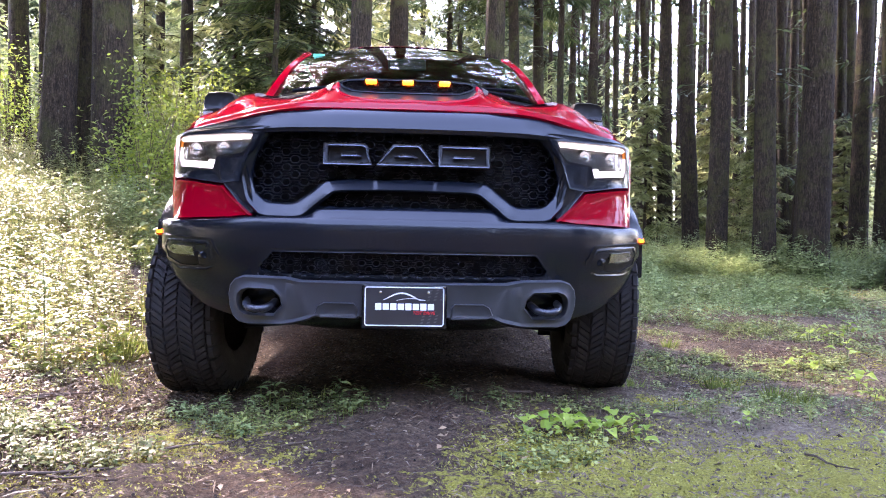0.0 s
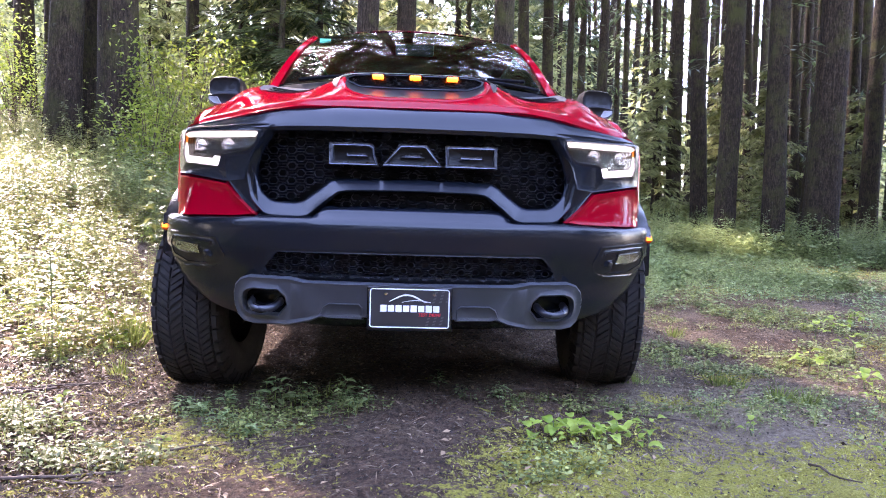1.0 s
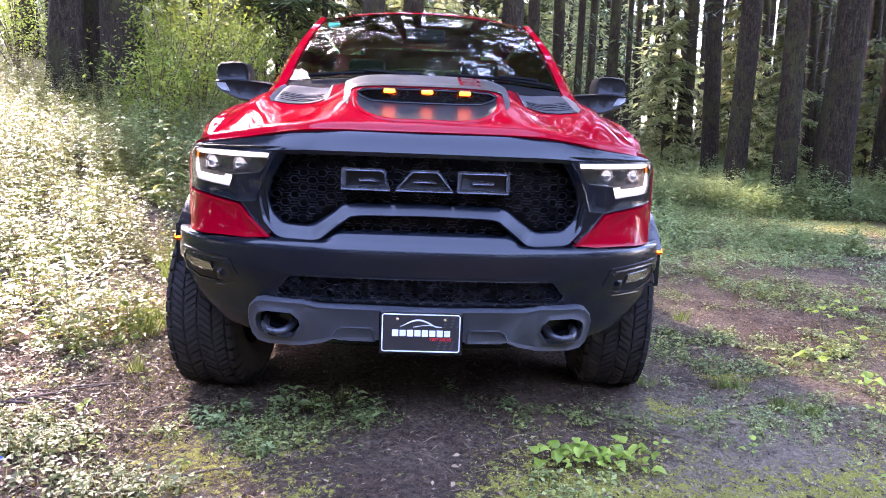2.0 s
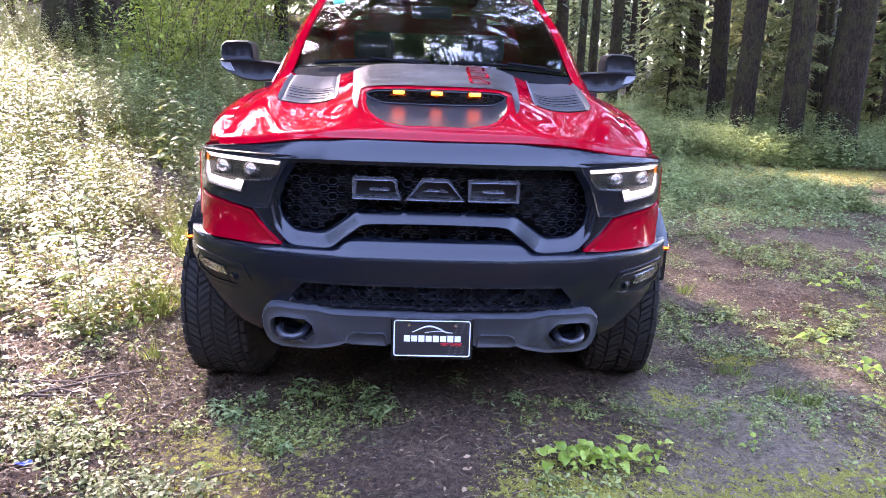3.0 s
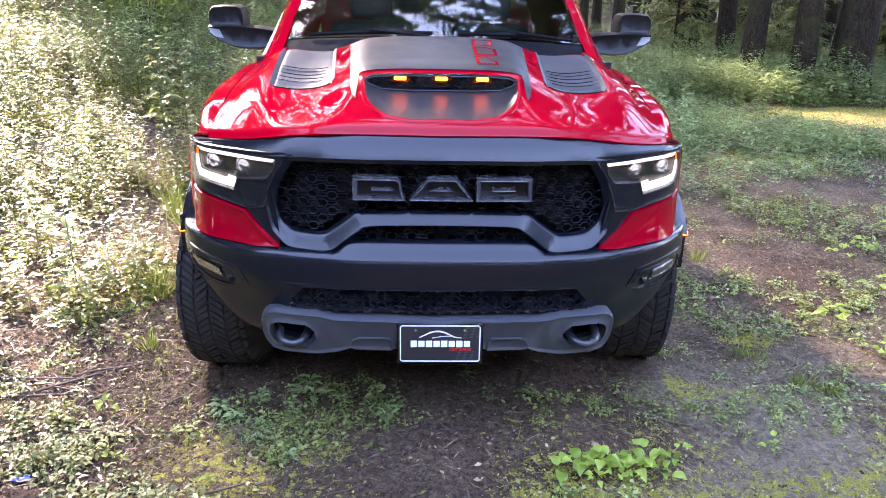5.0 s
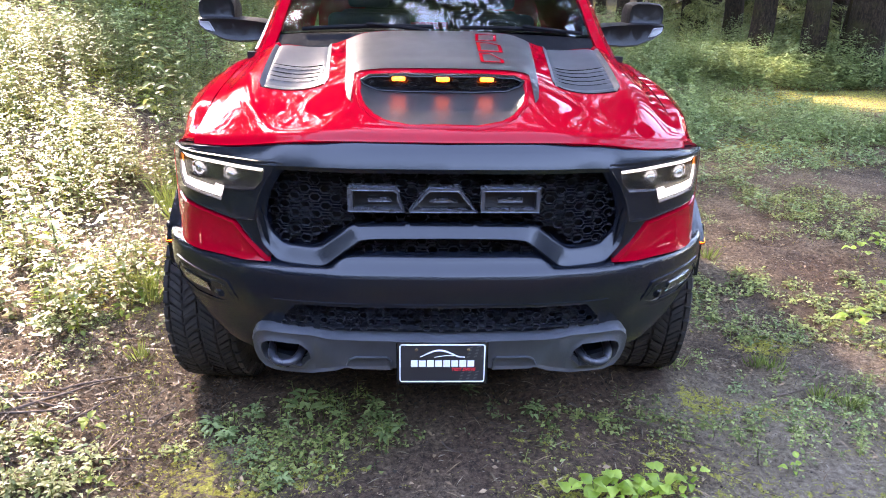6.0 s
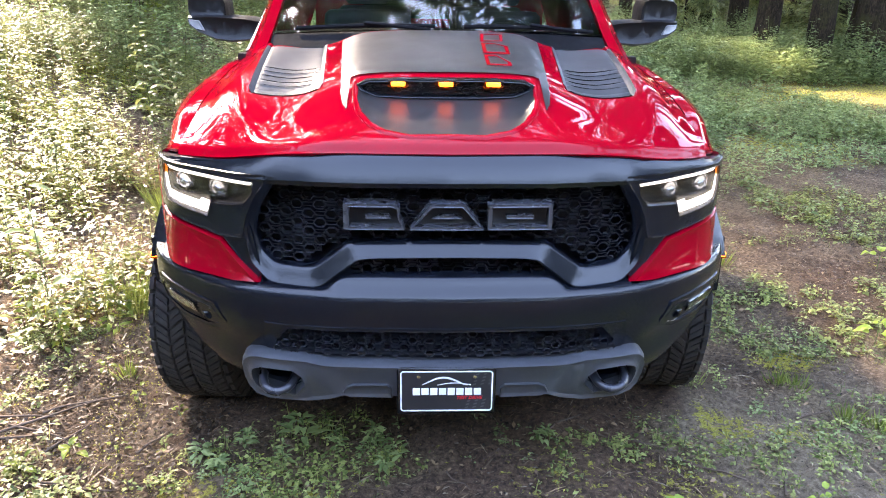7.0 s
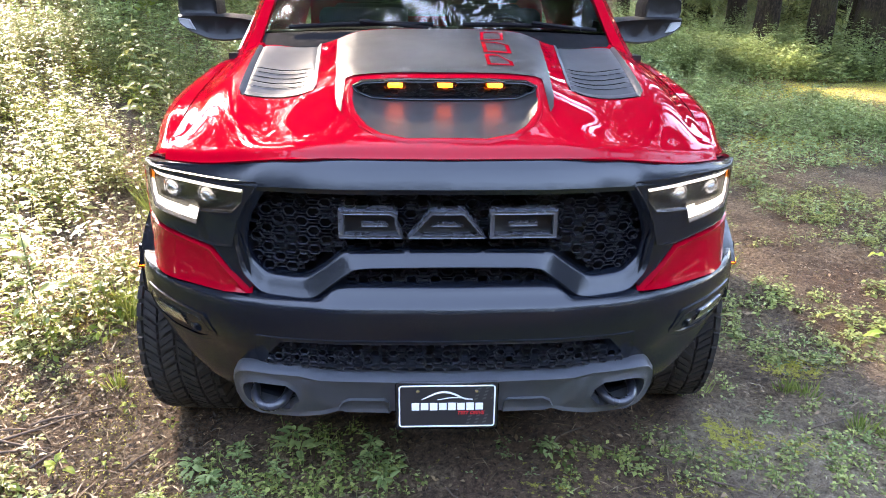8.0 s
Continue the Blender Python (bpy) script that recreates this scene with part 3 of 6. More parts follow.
# hood, and what lies on it
def build_hood():
    nx, ny = 261, 150
    us = np.linspace(-1, 1, nx)
    P = np.zeros((nx, ny, 3))
    for i, u in enumerate(us):
        f = np.linspace(0, 1, ny) ** 1.15
        x = u * hood_width(f)
        y = hood_front_y(x) + f * (hood_rear_y(x) - hood_front_y(x))
        P[i, :, 0], P[i, :, 1], P[i, :, 2] = x, y, hood_z(x, y)
    rim_f, rim_b = P[:, :1].copy(), P[:, -1:].copy()
    rim_f += (0, 0.012, -0.012)
    rim_b += (0, 0.0, -0.03)
    low = rim_f + np.array((0, 0.02, -0.02))
    hood = part("hood", flipped(grid_bm(np.concatenate([low, rim_f, P, rim_b], 1))), RED, truck, "glossy red hood with a scoop")
    # black vinyl on the rise, with two legs beside the scoop
    def sheet(x0, x1, ya, yb, lift, nu=40, nv=40):
        Q = np.zeros((nu, nv, 3))
        for j, y in enumerate(np.linspace(ya, yb, nv)):
            x = np.linspace(float(x0(y)), float(x1(y)), nu)
            Q[:, j, 0], Q[:, j, 1], Q[:, j, 2] = x, y, hood_z(x, np.full(nu, y)) + lift
        return flipped(grid_bm(Q))
    w = lambda y: np.interp(y, [0.265, 0.30, 0.36, 0.50, 1.03], [0.327, 0.342, 0.352, 0.362, 0.405])
    part("hood_stripe", sheet(lambda y: -w(y), w, 0.452, 1.035, 0.0055, 60), VINYL, hood, "satin black stripe")
    part("hood_stripe", sheet(lambda y: 0.326, w, 0.266, 0.4515, 0.0055, 8), VINYL, hood, "satin black stripe")
    part("hood_stripe", sheet(lambda y: -w(y), lambda y: -0.326, 0.266, 0.4515, 0.0055, 8), VINYL, hood, "satin black stripe")
    # the sunk ramp and the mouth
    half = lambda y: np.maximum(scoop_half(y) - 0.010, 0.05)
    Q = np.zeros((41, 24, 3))
    for j, y in enumerate(np.linspace(0.128, 0.398, 24)):
        x = np.linspace(-float(half(y)), float(half(y)), 41)
        Q[:, j, 0], Q[:, j, 1], Q[:, j, 2] = x, y, 1.304 + (y - 0.13) * 0.34 + 0.25 * max(0, y - 0.25) ** 2 + 0.03 * np.abs(np.linspace(-1, 1, 41)) ** 8 * min(1, (y - 0.128) * 6)
    part("scoop_ramp", flipped(grid_bm(Q)), VINYL, hood, "satin black ramp")
    rim = []
    ys = np.concatenate([np.linspace(0.405, 0.128, 40)])
    path = [(-float(scoop_half(y)), y) for y in ys] + [(x, 0.1235) for x in np.linspace(-0.12, 0.12, 14)] + [(float(scoop_half(y)), y) for y in ys[::-1]]
    for i, (x, y) in enumerate(path):
        (xa, ya), (xb, yb) = path[max(0, i - 1)], path[min(len(path) - 1, i + 1)]
        d = math.hypot(xb - xa, yb - ya)
        nx, ny = (yb - ya) / d, -(xb - xa) / d
        row = []
        for k, lift in ((-0.018, None), (-0.013, None), (-0.007, 0.003), (0.0, 0.005), (0.007, 0.004), (0.013, 0.0)):
            px, py = x - nx * k, y - ny * k
            z = 1.302 + (py - 0.13) * 0.34 + 0.25 * max(0, py - 0.25) ** 2 if lift is None else float(hood_z(px + 0.0, py, False)) + lift
            row.append((px, py, z))
        rim.append(row)
    bm = grid_bm(rim)
    bmesh.ops.recalc_face_normals(bm, faces=bm.faces[:])
    part("scoop_edge", bm, RED, hood, "rounded red edge of the scoop")
    mouth = [(-0.300, 1.438), (-0.290, 1.420), (-0.235, 1.398), (-0.12, 1.394), (0.12, 1.394), (0.235, 1.398), (0.290, 1.420), (0.300, 1.438), (0.27, 1.452), (0.15, 1.458), (-0.15, 1.458), (-0.27, 1.452)]
    small = [(x * 0.955, 1.425 + (z - 1.425) * 0.72) for x, z in mouth]
    flat = lambda x: 0.372 + 0.10 * x * x
    part("scoop_surround", slab(ring_polys(small, mouth), flat, 0.05, 0.003), BLACK, hood)
    part("scoop_back", slab([mouth], flat, 0.004, 0, 0.019), DARK, hood)
    part("scoop_mesh", grille_net(small, flat, 0.046, 0.0165, 0.0026, 0.008, 0.006), GRILLE, hood, "black honeycomb insert", False)
    for x in (-0.160, 0.0, 0.160):
        lamp = part("marker_lamp", box_bm(x - 0.024, x + 0.024, 0.352, 0.40, 1.435, 1.450, 0.005), AMBER, hood, "lit amber marker lamp")
        part("lamp_base", box_bm(x - 0.034, x + 0.034, 0.36, 0.41, 1.449, 1.455, 0.002), DARK, lamp)
    # vents
    for sx in (-1, 1):
        nu, nv = 30, 130
        Q = np.zeros((nu, nv, 3))
        for j, y in enumerate(np.linspace(0.500, 1.075, nv)):
            f = (y - 0.500) / 0.575
            cut = 0.03 * max(0, 1 - f / 0.08) ** 2
            x = np.linspace(0.428 + 0.045 * f + cut, 0.694 + 0.030 * f - cut, nu)
            u = np.linspace(0, 1, nu)
            edge = np.clip(np.minimum(u, 1 - u) / 0.13 - 0.35, 0, 1)
            louvre = 0.0
            if 0.10 < f < 0.50:
                k = ((f - 0.10) / 0.40 * 5) % 1.0
                louvre = 0.011 * (k if k < 0.8 else (1 - k) * 4) - 0.006
            Q[:, j, 0], Q[:, j, 1] = x * sx, y
            Q[:, j, 2] = hood_z(x, np.full(nu, y)) + 0.004 + 0.005 * smoothstep(0.02, 0.12, np.minimum(u, 1 - u)) * smoothstep(0.02, 0.08, f) + louvre * edge
        bm = grid_bm(Q)
        vent = part("hood_vent", flipped(bm) if sx > 0 else bm, VENT, hood, "satin black louvred vent")
        for f in (0.165, 0.245, 0.325, 0.405, 0.485):
            row = int(round(f * (nv - 1)))
            q = [[tuple(Q[i, j] + np.array((0, 0, 0.0035))) for j in range(row, row + 2)] for i in range(3, nu - 3)]
            strip = grid_bm(q)
            part("vent_slot", flipped(strip) if sx > 0 else strip, MATTE, vent, "", False)
    # red outlined marks on the vinyl: three plain angular shapes
    for y0, shape in ((0.52, [(-0.045, 0), (0.045, 0.0), (0.045, 0.05), (0.0, 0.13), (-0.045, 0.13)]),
                      (0.67, [(-0.045, 0), (0.055, 0.0), (0.055, 0.11), (0.01, 0.14), (-0.045, 0.14)]),
                      (0.83, [(-0.045, 0), (0.045, 0.02), (0.055, 0.15), (-0.035, 0.14)])):
        outer = [(0.195 + x, y0 + y) for x, y in shape]
        cx, cy = sum(p[0] for p in outer) / len(outer), sum(p[1] for p in outer) / len(outer)
        inner = [(cx + (x - cx) * 0.72, cy + (y - cy) * 0.76) for x, y in outer]
        bm = bmesh.new()
        for q in ring_polys(inner, outer):
            bm.faces.new([bm.verts.new((x, y, float(hood_z(x, y)) + 0.006)) for x, y in q])
        bmesh.ops.remove_doubles(bm, verts=bm.verts[:], dist=0.0005)
        bmesh.ops.subdivide_edges(bm, edges=bm.edges[:], cuts=2, use_grid_fill=True)
        for v in bm.verts:
            v.co.z = float(hood_z(v.co.x, v.co.y)) + 0.0085
        bmesh.ops.recalc_face_normals(bm, faces=bm.faces[:])
        part("decal", bm, RED, hood, "red outlined mark")


build_hood()


# fenders, with the flares over the wheels
AXLE_Y, REAR_Y = 0.93, 4.61


def build_fender(sx):
    nu, nv = 30, 70
    P = np.zeros((nu, nv, 3))
    knots = np.array([0, 0.2, 0.45, 0.7, 1.0])
    for j in range(nv):
        f = (j / (nv - 1)) ** 1.3
        back = smoothstep(0, 0.18, f)
        for i in range(nu):
            u = i / (nu - 1)
            xf = np.interp(u, knots, [0.908, 0.955, 0.995, 1.005, 1.008])
            yf = float(hood_front_y(min(xf, 0.99))) + 0.006 + (0.05 * max(0, u - 0.45))
            zf = np.interp(u, knots, [1.221, 1.214, 1.196, 1.09, 0.95])
            y = yf + f * (1.64 - yf)
            s = np.clip((y - 0.33) / 0.87, 0, 1)
            xs = float(hood_width(s)) + 0.003
            zs = float(hood_z(xs - 0.004, y))
            b = math.exp(-((y - 0.90) / 0.30) ** 2)
            xb = np.interp(u, knots, [xs, xs + 0.055 + 0.02 * b, 0.985 + 0.055 * b, 1.005 + 0.085 * b, 1.010 + 0.095 * b])
            zb = np.interp(u, knots, [zs, zs - 0.016 - 0.006 * b, zs - 0.065 - 0.02 * b, 1.12, 0.98])
            P[i, j] = (sx * (xf + (xb - xf) * back), y, zf + (zb - zf) * back)
    for _ in range(3):
        P[1:-1] = (P[:-2] + 2 * P[1:-1] + P[2:]) / 4
    edge = P[:, :1].copy() + np.array((0, 0.01, -0.012))
    bm = grid_bm(np.concatenate([edge, P], 1))
    bmesh.ops.recalc_face_normals(bm, faces=bm.faces[:])
    return part("fender", bm, RED, truck, "glossy red front fender")


def arch(sx, cy, cz, r0, r1, xin, xout, name, lab, a0=-8, a1=188):
    """A wheel flare: a bowed band round the wheel."""
    P = []
    for k in range(33):
        a = radians(a0 + (a1 - a0) * k / 32)
        row = []
        for r, x in ((r0 - 0.005, xin - 0.10), (r0, xout - 0.012), (r0 + 0.012, xout), (r0 + (r1 - r0) * 0.55, xout - 0.012), (r1, xin + 0.015), (r1 + 0.01, xin - 0.04)):
            row.append((sx * x, cy - math.cos(a) * r, cz + math.sin(a) * r * 0.94))
        P.append(row)
    bm = grid_bm(P)
    bmesh.ops.recalc_face_normals(bm, faces=bm.faces[:])
    return part(name, bm, BLACK, truck, lab)


for side in (-1, 1):
    build_fender(side)
    arch(side, AXLE_Y, 0.50, 0.49, 0.565, 1.02, 1.110, "fender_flare", "black plastic wheel flare", 34)
    arch(side, REAR_Y, 0.50, 0.50, 0.60, 1.00, 1.115, "fender_flare", "black plastic wheel flare")


# front face
def build_front():
    # lip over the grille, running out over the headlamps
    xs = np.linspace(-1.0, 1.0, 121)
    lip_low = curve([0, 0.50, 0.58, 0.66, 0.80, 0.96, 1.0], [1.166, 1.165, 1.162, 1.168, 1.182, 1.175, 1.165])
    P = np.zeros((121, 9, 3))
    for i, x in enumerate(xs):
        yf, zt, zl = float(face_y(x)), float(hood_front_z(x)) - 0.018, float(lip_low(x))
        h = zt - zl
        prof = [(0.07, zt + 0.004), (0.034, zt + 0.002), (0.022, zt - 0.006), (0.006, zt - h * 0.3), (-0.008, zt - h * 0.56), (-0.017, zt - h * 0.80), (-0.010, zl + 0.004), (0.012, zl), (0.08, zl - 0.002)]
        for j, (dy, z) in enumerate(prof):
            P[i, j] = (x, yf + dy * (min(1.0, h / 0.09) if 0 < j < 7 else 1.0), z)
    bm = grid_bm(P)
    bmesh.ops.recalc_face_normals(bm, faces=bm.faces[:])
    part("grille_lip", bm, BLACK, truck, "satin black panel above the grille")
    # ring round the main grille, dipping under and arching over the lower slot
    half_in = [(0.0, 1.180), (0.30, 1.180), (0.532, 1.180), (0.594, 1.09), (0.620, 1.005), (0.602, 0.940), (0.556, 0.898), (0.444, 0.893), (0.378, 0.940), (0.318, 0.988), (0.0, 0.994)]
    half_out = [(0.0, 1.200), (0.30, 1.200), (0.560, 1.200), (0.625, 1.10), (0.662, 1.005), (0.640, 0.895), (0.577, 0.832), (0.408, 0.828), (0.332, 0.892), (0.275, 0.935), (0.0, 0.940)]
    inner = half_in + mirror_x(half_in[1:-1])[::-1]
    outer = half_out + mirror_x(half_out[1:-1])[::-1]
    inner, outer = rounded(inner), rounded(outer)
    rim = []
    for (a, b), (c, d) in zip(zip(inner, inner[1:] + inner[:1]), zip(outer, outer[1:] + outer[:1])):
        steps = max(1, math.ceil(max(math.dist(a, b), math.dist(c, d)) / 0.03))
        for k in range(steps):
            f = k / steps
            rim.append(((a[0] + (b[0] - a[0]) * f, a[1] + (b[1] - a[1]) * f), (c[0] + (d[0] - c[0]) * f, c[1] + (d[1] - c[1]) * f)))
    rim.append(rim[0])
    dish = 0.036
    section = ((0.0, 0.10), (0.0, 0.014), (0.05, 0.005), (0.14, 0.0), (0.32, 0.25 * dish), (0.55, 0.50 * dish), (0.78, 0.75 * dish), (0.90, 0.90 * dish), (0.97, dish + 0.006), (1.0, dish + 0.016), (1.0, dish + 0.09))
    P = []
    for (xi, zi), (xo, zo) in rim:
        P.append([(xo + (xi - xo) * f, float(face_y(xo + (xi - xo) * f)) - 0.020 + dy, zo + (zi - zo) * f) for f, dy in section])
    frame_bm = grid_bm(P, lambda i, j: min(P[i][0][2], P[i][-1][2]) < 1.17)
    bmesh.ops.recalc_face_normals(frame_bm, faces=frame_bm.faces[:])
    part("grille_surround", frame_bm, BLACK, truck, "satin black grille frame")
    part("grille_backing", slab([[(x * 1.03, z) for x, z in inner]], face_y, 0.005, 0, 0.13), DARK, truck)
    grow = [(x * 1.02, 1.05 + (z - 1.05) * 1.05) for x, z in inner]
    part("grille_mesh", grille_net(grow, face_y, 0.074, 0.0300, 0.0042, 0.026, 0.036), GRILLE, truck, "black honeycomb grille", False)
    slot = [(-0.37, 0.858), (0.37, 0.858), (0.33, 0.905), (0.28, 0.945), (-0.28, 0.945), (-0.33, 0.905)]
    part("grille_mesh", grille_net(slot, face_y, 0.074, 0.0300, 0.0042, 0.024, 0.020), GRILLE, truck, "black honeycomb slot", False)
    part("grille_backing", slab([[(-0.42, 0.845), (0.42, 0.845), (0.30, 0.96), (-0.30, 0.96)]], face_y, 0.005, 0, 0.11), DARK, truck)
    # badge: three plain hollow blocks
    for shape in ([(-0.325, 1.040), (-0.135, 1.040), (-0.150, 1.085), (-0.150, 1.112), (-0.165, 1.124), (-0.325, 1.124)],
                  [(-0.120, 1.040), (0.112, 1.040), (0.050, 1.124), (-0.055, 1.124)],
                  [(0.122, 1.040), (0.325, 1.040), (0.325, 1.124), (0.122, 1.124)]):
        cx = sum(p[0] for p in shape) / len(shape)
        x0, x1 = min(p[0] for p in shape), max(p[0] for p in shape)
        kx = 1 - 0.022 / (x1 - x0)
        hole = [(cx + (x - cx) * kx * 0.96, 1.082 + (z - 1.082) * 0.74) for x, z in shape]
        core = [(cx + (x - cx) * 0.42, 1.080 + (z - 1.082) * 0.14) for x, z in shape]
        block = part("badge", slab(ring_polys(hole, shape), face_y, 0.060, 0.003, -0.026), RIMGREY, truck, "grey-edged black badge block")
        part("badge_core", slab([hole], face_y, 0.03, 0.002, 0.004), DARK, block)
        part("badge_core", slab([core], face_y, 0.02, 0.003, -0.016), RIMGREY, block)
    # black housing round each headlamp, red corner panel below it
    for sx in (-1, 1):
        m = (lambda p: p) if sx > 0 else (lambda p: mirror_x(p)[::-1])
        lamp_open = [(0.612, 1.166), (0.62, 1.128), (0.655, 1.090), (0.775, 1.078), (0.790, 1.030), (0.955, 1.050), (0.975, 1.085), (0.965, 1.176)]
        frame_out = [(0.565, 1.195), (0.590, 1.120), (0.640, 1.060), (0.665, 0.975), (0.745, 0.968), (1.005, 1.010), (1.015, 1.07), (1.003, 1.190)]
        part("headlamp_housing", slab([m(q) for q in ring_polys(lamp_open, frame_out)], face_y, 0.10, 0.005, -0.010), BLACK, truck, "satin black headlamp housing")
        part("headlamp_housing", slab([m([(0.640, 1.065), (0.60, 0.86), (0.625, 0.838), (0.745, 0.975)])], face_y, 0.08, 0.006, -0.006), BLACK, truck, "satin black filler panel")
        panel = slab([m([(0.603, 0.836), (0.70, 0.826), (1.012, 0.822), (1.018, 0.90), (1.008, 1.004), (0.88, 0.985), (0.742, 0.962), (0.700, 0.920)])], face_y, 0.10, 0.022, 0.004, 0.025)
        for v in panel.verts:
            v.co.y -= 0.16 * max(0.0, 0.985 - v.co.z)
        part("corner_panel", panel, RED, truck, "glossy red corner panel")
        part("fender_edge", slab([m([(1.012, 0.88), (1.040, 0.88), (1.036, 1.150), (1.006, 1.176)])], face_y, 0.06, 0.006, -0.006, 0.02), RED, truck)
        lamp = part("headlight", slab([m(lamp_open)], face_y, 0.005, 0, 0.085), LAMP_BACK, truck, "projector headlight with lit white running light")
        part("lens", slab([m(lamp_open)], face_y, 0.006, 0.004, 0.010), LENS, lamp, "clear lens")
        top = [(0.613, 1.168), (0.624, 1.150), (0.938, 1.157), (0.966, 1.178)]
        foot = [(0.795, 1.033), (0.956, 1.052), (0.969, 1.085), (0.966, 1.135), (0.952, 1.132), (0.944, 1.078), (0.818, 1.062), (0.812, 1.074), (0.780, 1.068)]
        part("running_light", slab([m(top)], face_y, 0.04, 0.003, 0.018), WHITE_LED, lamp, "lit white light strip")
        part("running_light", slab([m(foot)], face_y, 0.04, 0.003, 0.018), WHITE_LED, lamp, "lit white light strip")
        part("side_marker", slab([m([(0.950, 1.132), (0.968, 1.136), (0.964, 1.166), (0.946, 1.158)])], face_y, 0.03, 0.002, 0.03), AMBER_DIM, lamp, "amber reflector")
        for cx in (0.735, 0.865):
            y = float(face_y(cx)) + 0.075
            part("reflector", lathe_bm([(0.041, -0.03), (0.041, 0.0), (0.037, 0.006), (0.034, 0.002), (0.031, 0.014), (0.024, 0.023), (0.013, 0.029), (0.0, 0.031)], 28, Matrix.Translation((sx * cx, y, 1.118)) @ pose(0, 0, 0, 0, 0, -90)), PROJECTOR, lamp, "projector lens")
            part("bezel", slab([m([(cx - 0.055, 1.085), (cx + 0.055, 1.088), (cx + 0.05, 1.095), (cx - 0.05, 1.092)])], face_y, 0.05, 0.002, 0.04), GLOSS, lamp)


build_front()


# bumper
def build_bumper():
    # depth and height down the bumper: beside the middle, and on the raised step in the middle
    lines = [(0.20, 0.846), (0.070, 0.843), (0.045, 0.840), (0.026, 0.836), (0.013, 0.831), (0.005, 0.824), (0.000, 0.814), (-0.003, 0.799), (-0.003, 0.775), (-0.001, 0.742), (0.003, 0.702), (0.024, 0.612), (0.060, 0.56), (0.065, 0.50), (0.085, 0.44), (0.13, 0.40), (0.22, 0.395)]
    step = [(0.20, 0.884), (0.072, 0.882), (0.046, 0.874), (0.034, 0.858), (0.026, 0.840), (0.010, 0.829)]
    xs = np.array(sorted(set(np.round(np.concatenate([np.linspace(-1.125, 1.125, 141), [-0.585, 0.585]]), 4))))
    P = np.zeros((len(xs), len(lines), 3))
    for i, x in enumerate(xs):
        zb, y = float(bump_bottom(x)), float(bump_y(x))
        k = (0.702 - zb) / 0.302
        tuck = smoothstep(0.6, 0.8, abs(x))
        mid = float(smoothstep(0.40, 0.335, abs(x)))
        for j, (dy, z) in enumerate(lines):
            if j < len(step):
                dy, z = dy + (step[j][0] - dy) * mid, z + (step[j][1] - z) * mid
            if z < 0.702:
                z = 0.702 - (0.702 - z) * k
            P[i, j] = (x, y + dy * (1 - 0.45 * tuck) + 0.03 * tuck * (j > 10), z - 0.012 * tuck * (j < 10))
    hole = next(j for j, l in enumerate(lines) if l[1] == 0.702)
    bm = grid_bm(P, lambda i, j: not (j == hole and -0.586 < xs[i] < 0.58))
    bmesh.ops.recalc_face_normals(bm, faces=bm.faces[:])
    if sum(f.normal.y for f in bm.faces) > 0:
        flipped(bm)
    bumper = part("bumper", bm, BLACK, truck, "satin black steel bumper")
    slot = [(-0.575, 0.612), (0.575, 0.612), (0.585, 0.655), (0.555, 0.700), (-0.555, 0.700), (-0.585, 0.655)]
    part("bumper_mesh", grille_net(slot, bump_y, 0.056, 0.0235, 0.0036, 0.024, 0.018), GRILLE, bumper, "black honeycomb intake", False)
    part("intake_backing", slab([[(-0.60, 0.59), (0.60, 0.59), (0.60, 0.72), (-0.60, 0.72)]], bump_y, 0.005, 0, 0.10), DARK, bumper)
    slot_in = [(-0.555, 0.616), (0.555, 0.616), (0.565, 0.640), (0.515, 0.697), (-0.515, 0.697), (-0.565, 0.640)]
    slot_out = [(-0.600, 0.604), (0.600, 0.604), (0.612, 0.642), (0.598, 0.714), (-0.598, 0.714), (-0.612, 0.642)]
    lean = slab(ring_polys(slot_in, slot_out), bump_y, 0.06, 0.005, 0.006)
    for v in lean.verts:
        v.co.y += 0.24 * (0.702 - v.co.z)
    part("intake_frame", lean, BLACK, bumper, "black rim with cut corners")
    edge_y = lambda x, dy: float(bump_y(x)) + dy
    rows = [(x, 0.702, 0.003) for x in np.linspace(-0.585, 0.585, 40)] + [(x, 0.612, 0.024) for x in np.linspace(0.585, -0.585, 40)]
    rows.append(rows[0])
    bm = grid_bm([[(x, edge_y(x, dy) + d, z) for d in (0.0, 0.03, 0.11)] for x, z, dy in rows])
    bmesh.ops.recalc_face_normals(bm, faces=bm.faces[:])
    part("intake_rim", bm, BLACK, bumper)
    for cx in (-0.325, 0.343):
        y = float(bump_y(cx)) + 0.036
        sensor = part("parking_sensor", lathe_bm([(0.021, 0.02), (0.021, -0.012), (0.017, -0.016), (0.0155, -0.010), (0.0, -0.010)], 20, Matrix.Translation((cx, y, 0.648)) @ pose(0, 0, 0, 0, 0, 90)), MATTE, bumper, "round parking sensor")
    # grey bar with a tow hook at each end
    bar_y = curve([0, 0.35, 0.50, 0.60, 0.66, 0.70], [-0.004, 0.010, 0.028, 0.048, 0.075, 0.12])
    hole_r = [(0.478, 0.492), (0.484, 0.522), (0.510, 0.548), (0.605, 0.551), (0.630, 0.543), (0.645, 0.530), (0.650, 0.512), (0.649, 0.490), (0.641, 0.470), (0.624, 0.458), (0.600, 0.454), (0.510, 0.454)]
    out_r = [(0.420, 0.495), (0.425, 0.550), (0.462, 0.602), (0.625, 0.604), (0.662, 0.592), (0.686, 0.566), (0.696, 0.530), (0.695, 0.480), (0.682, 0.440), (0.655, 0.416), (0.610, 0.408), (0.470, 0.410)]
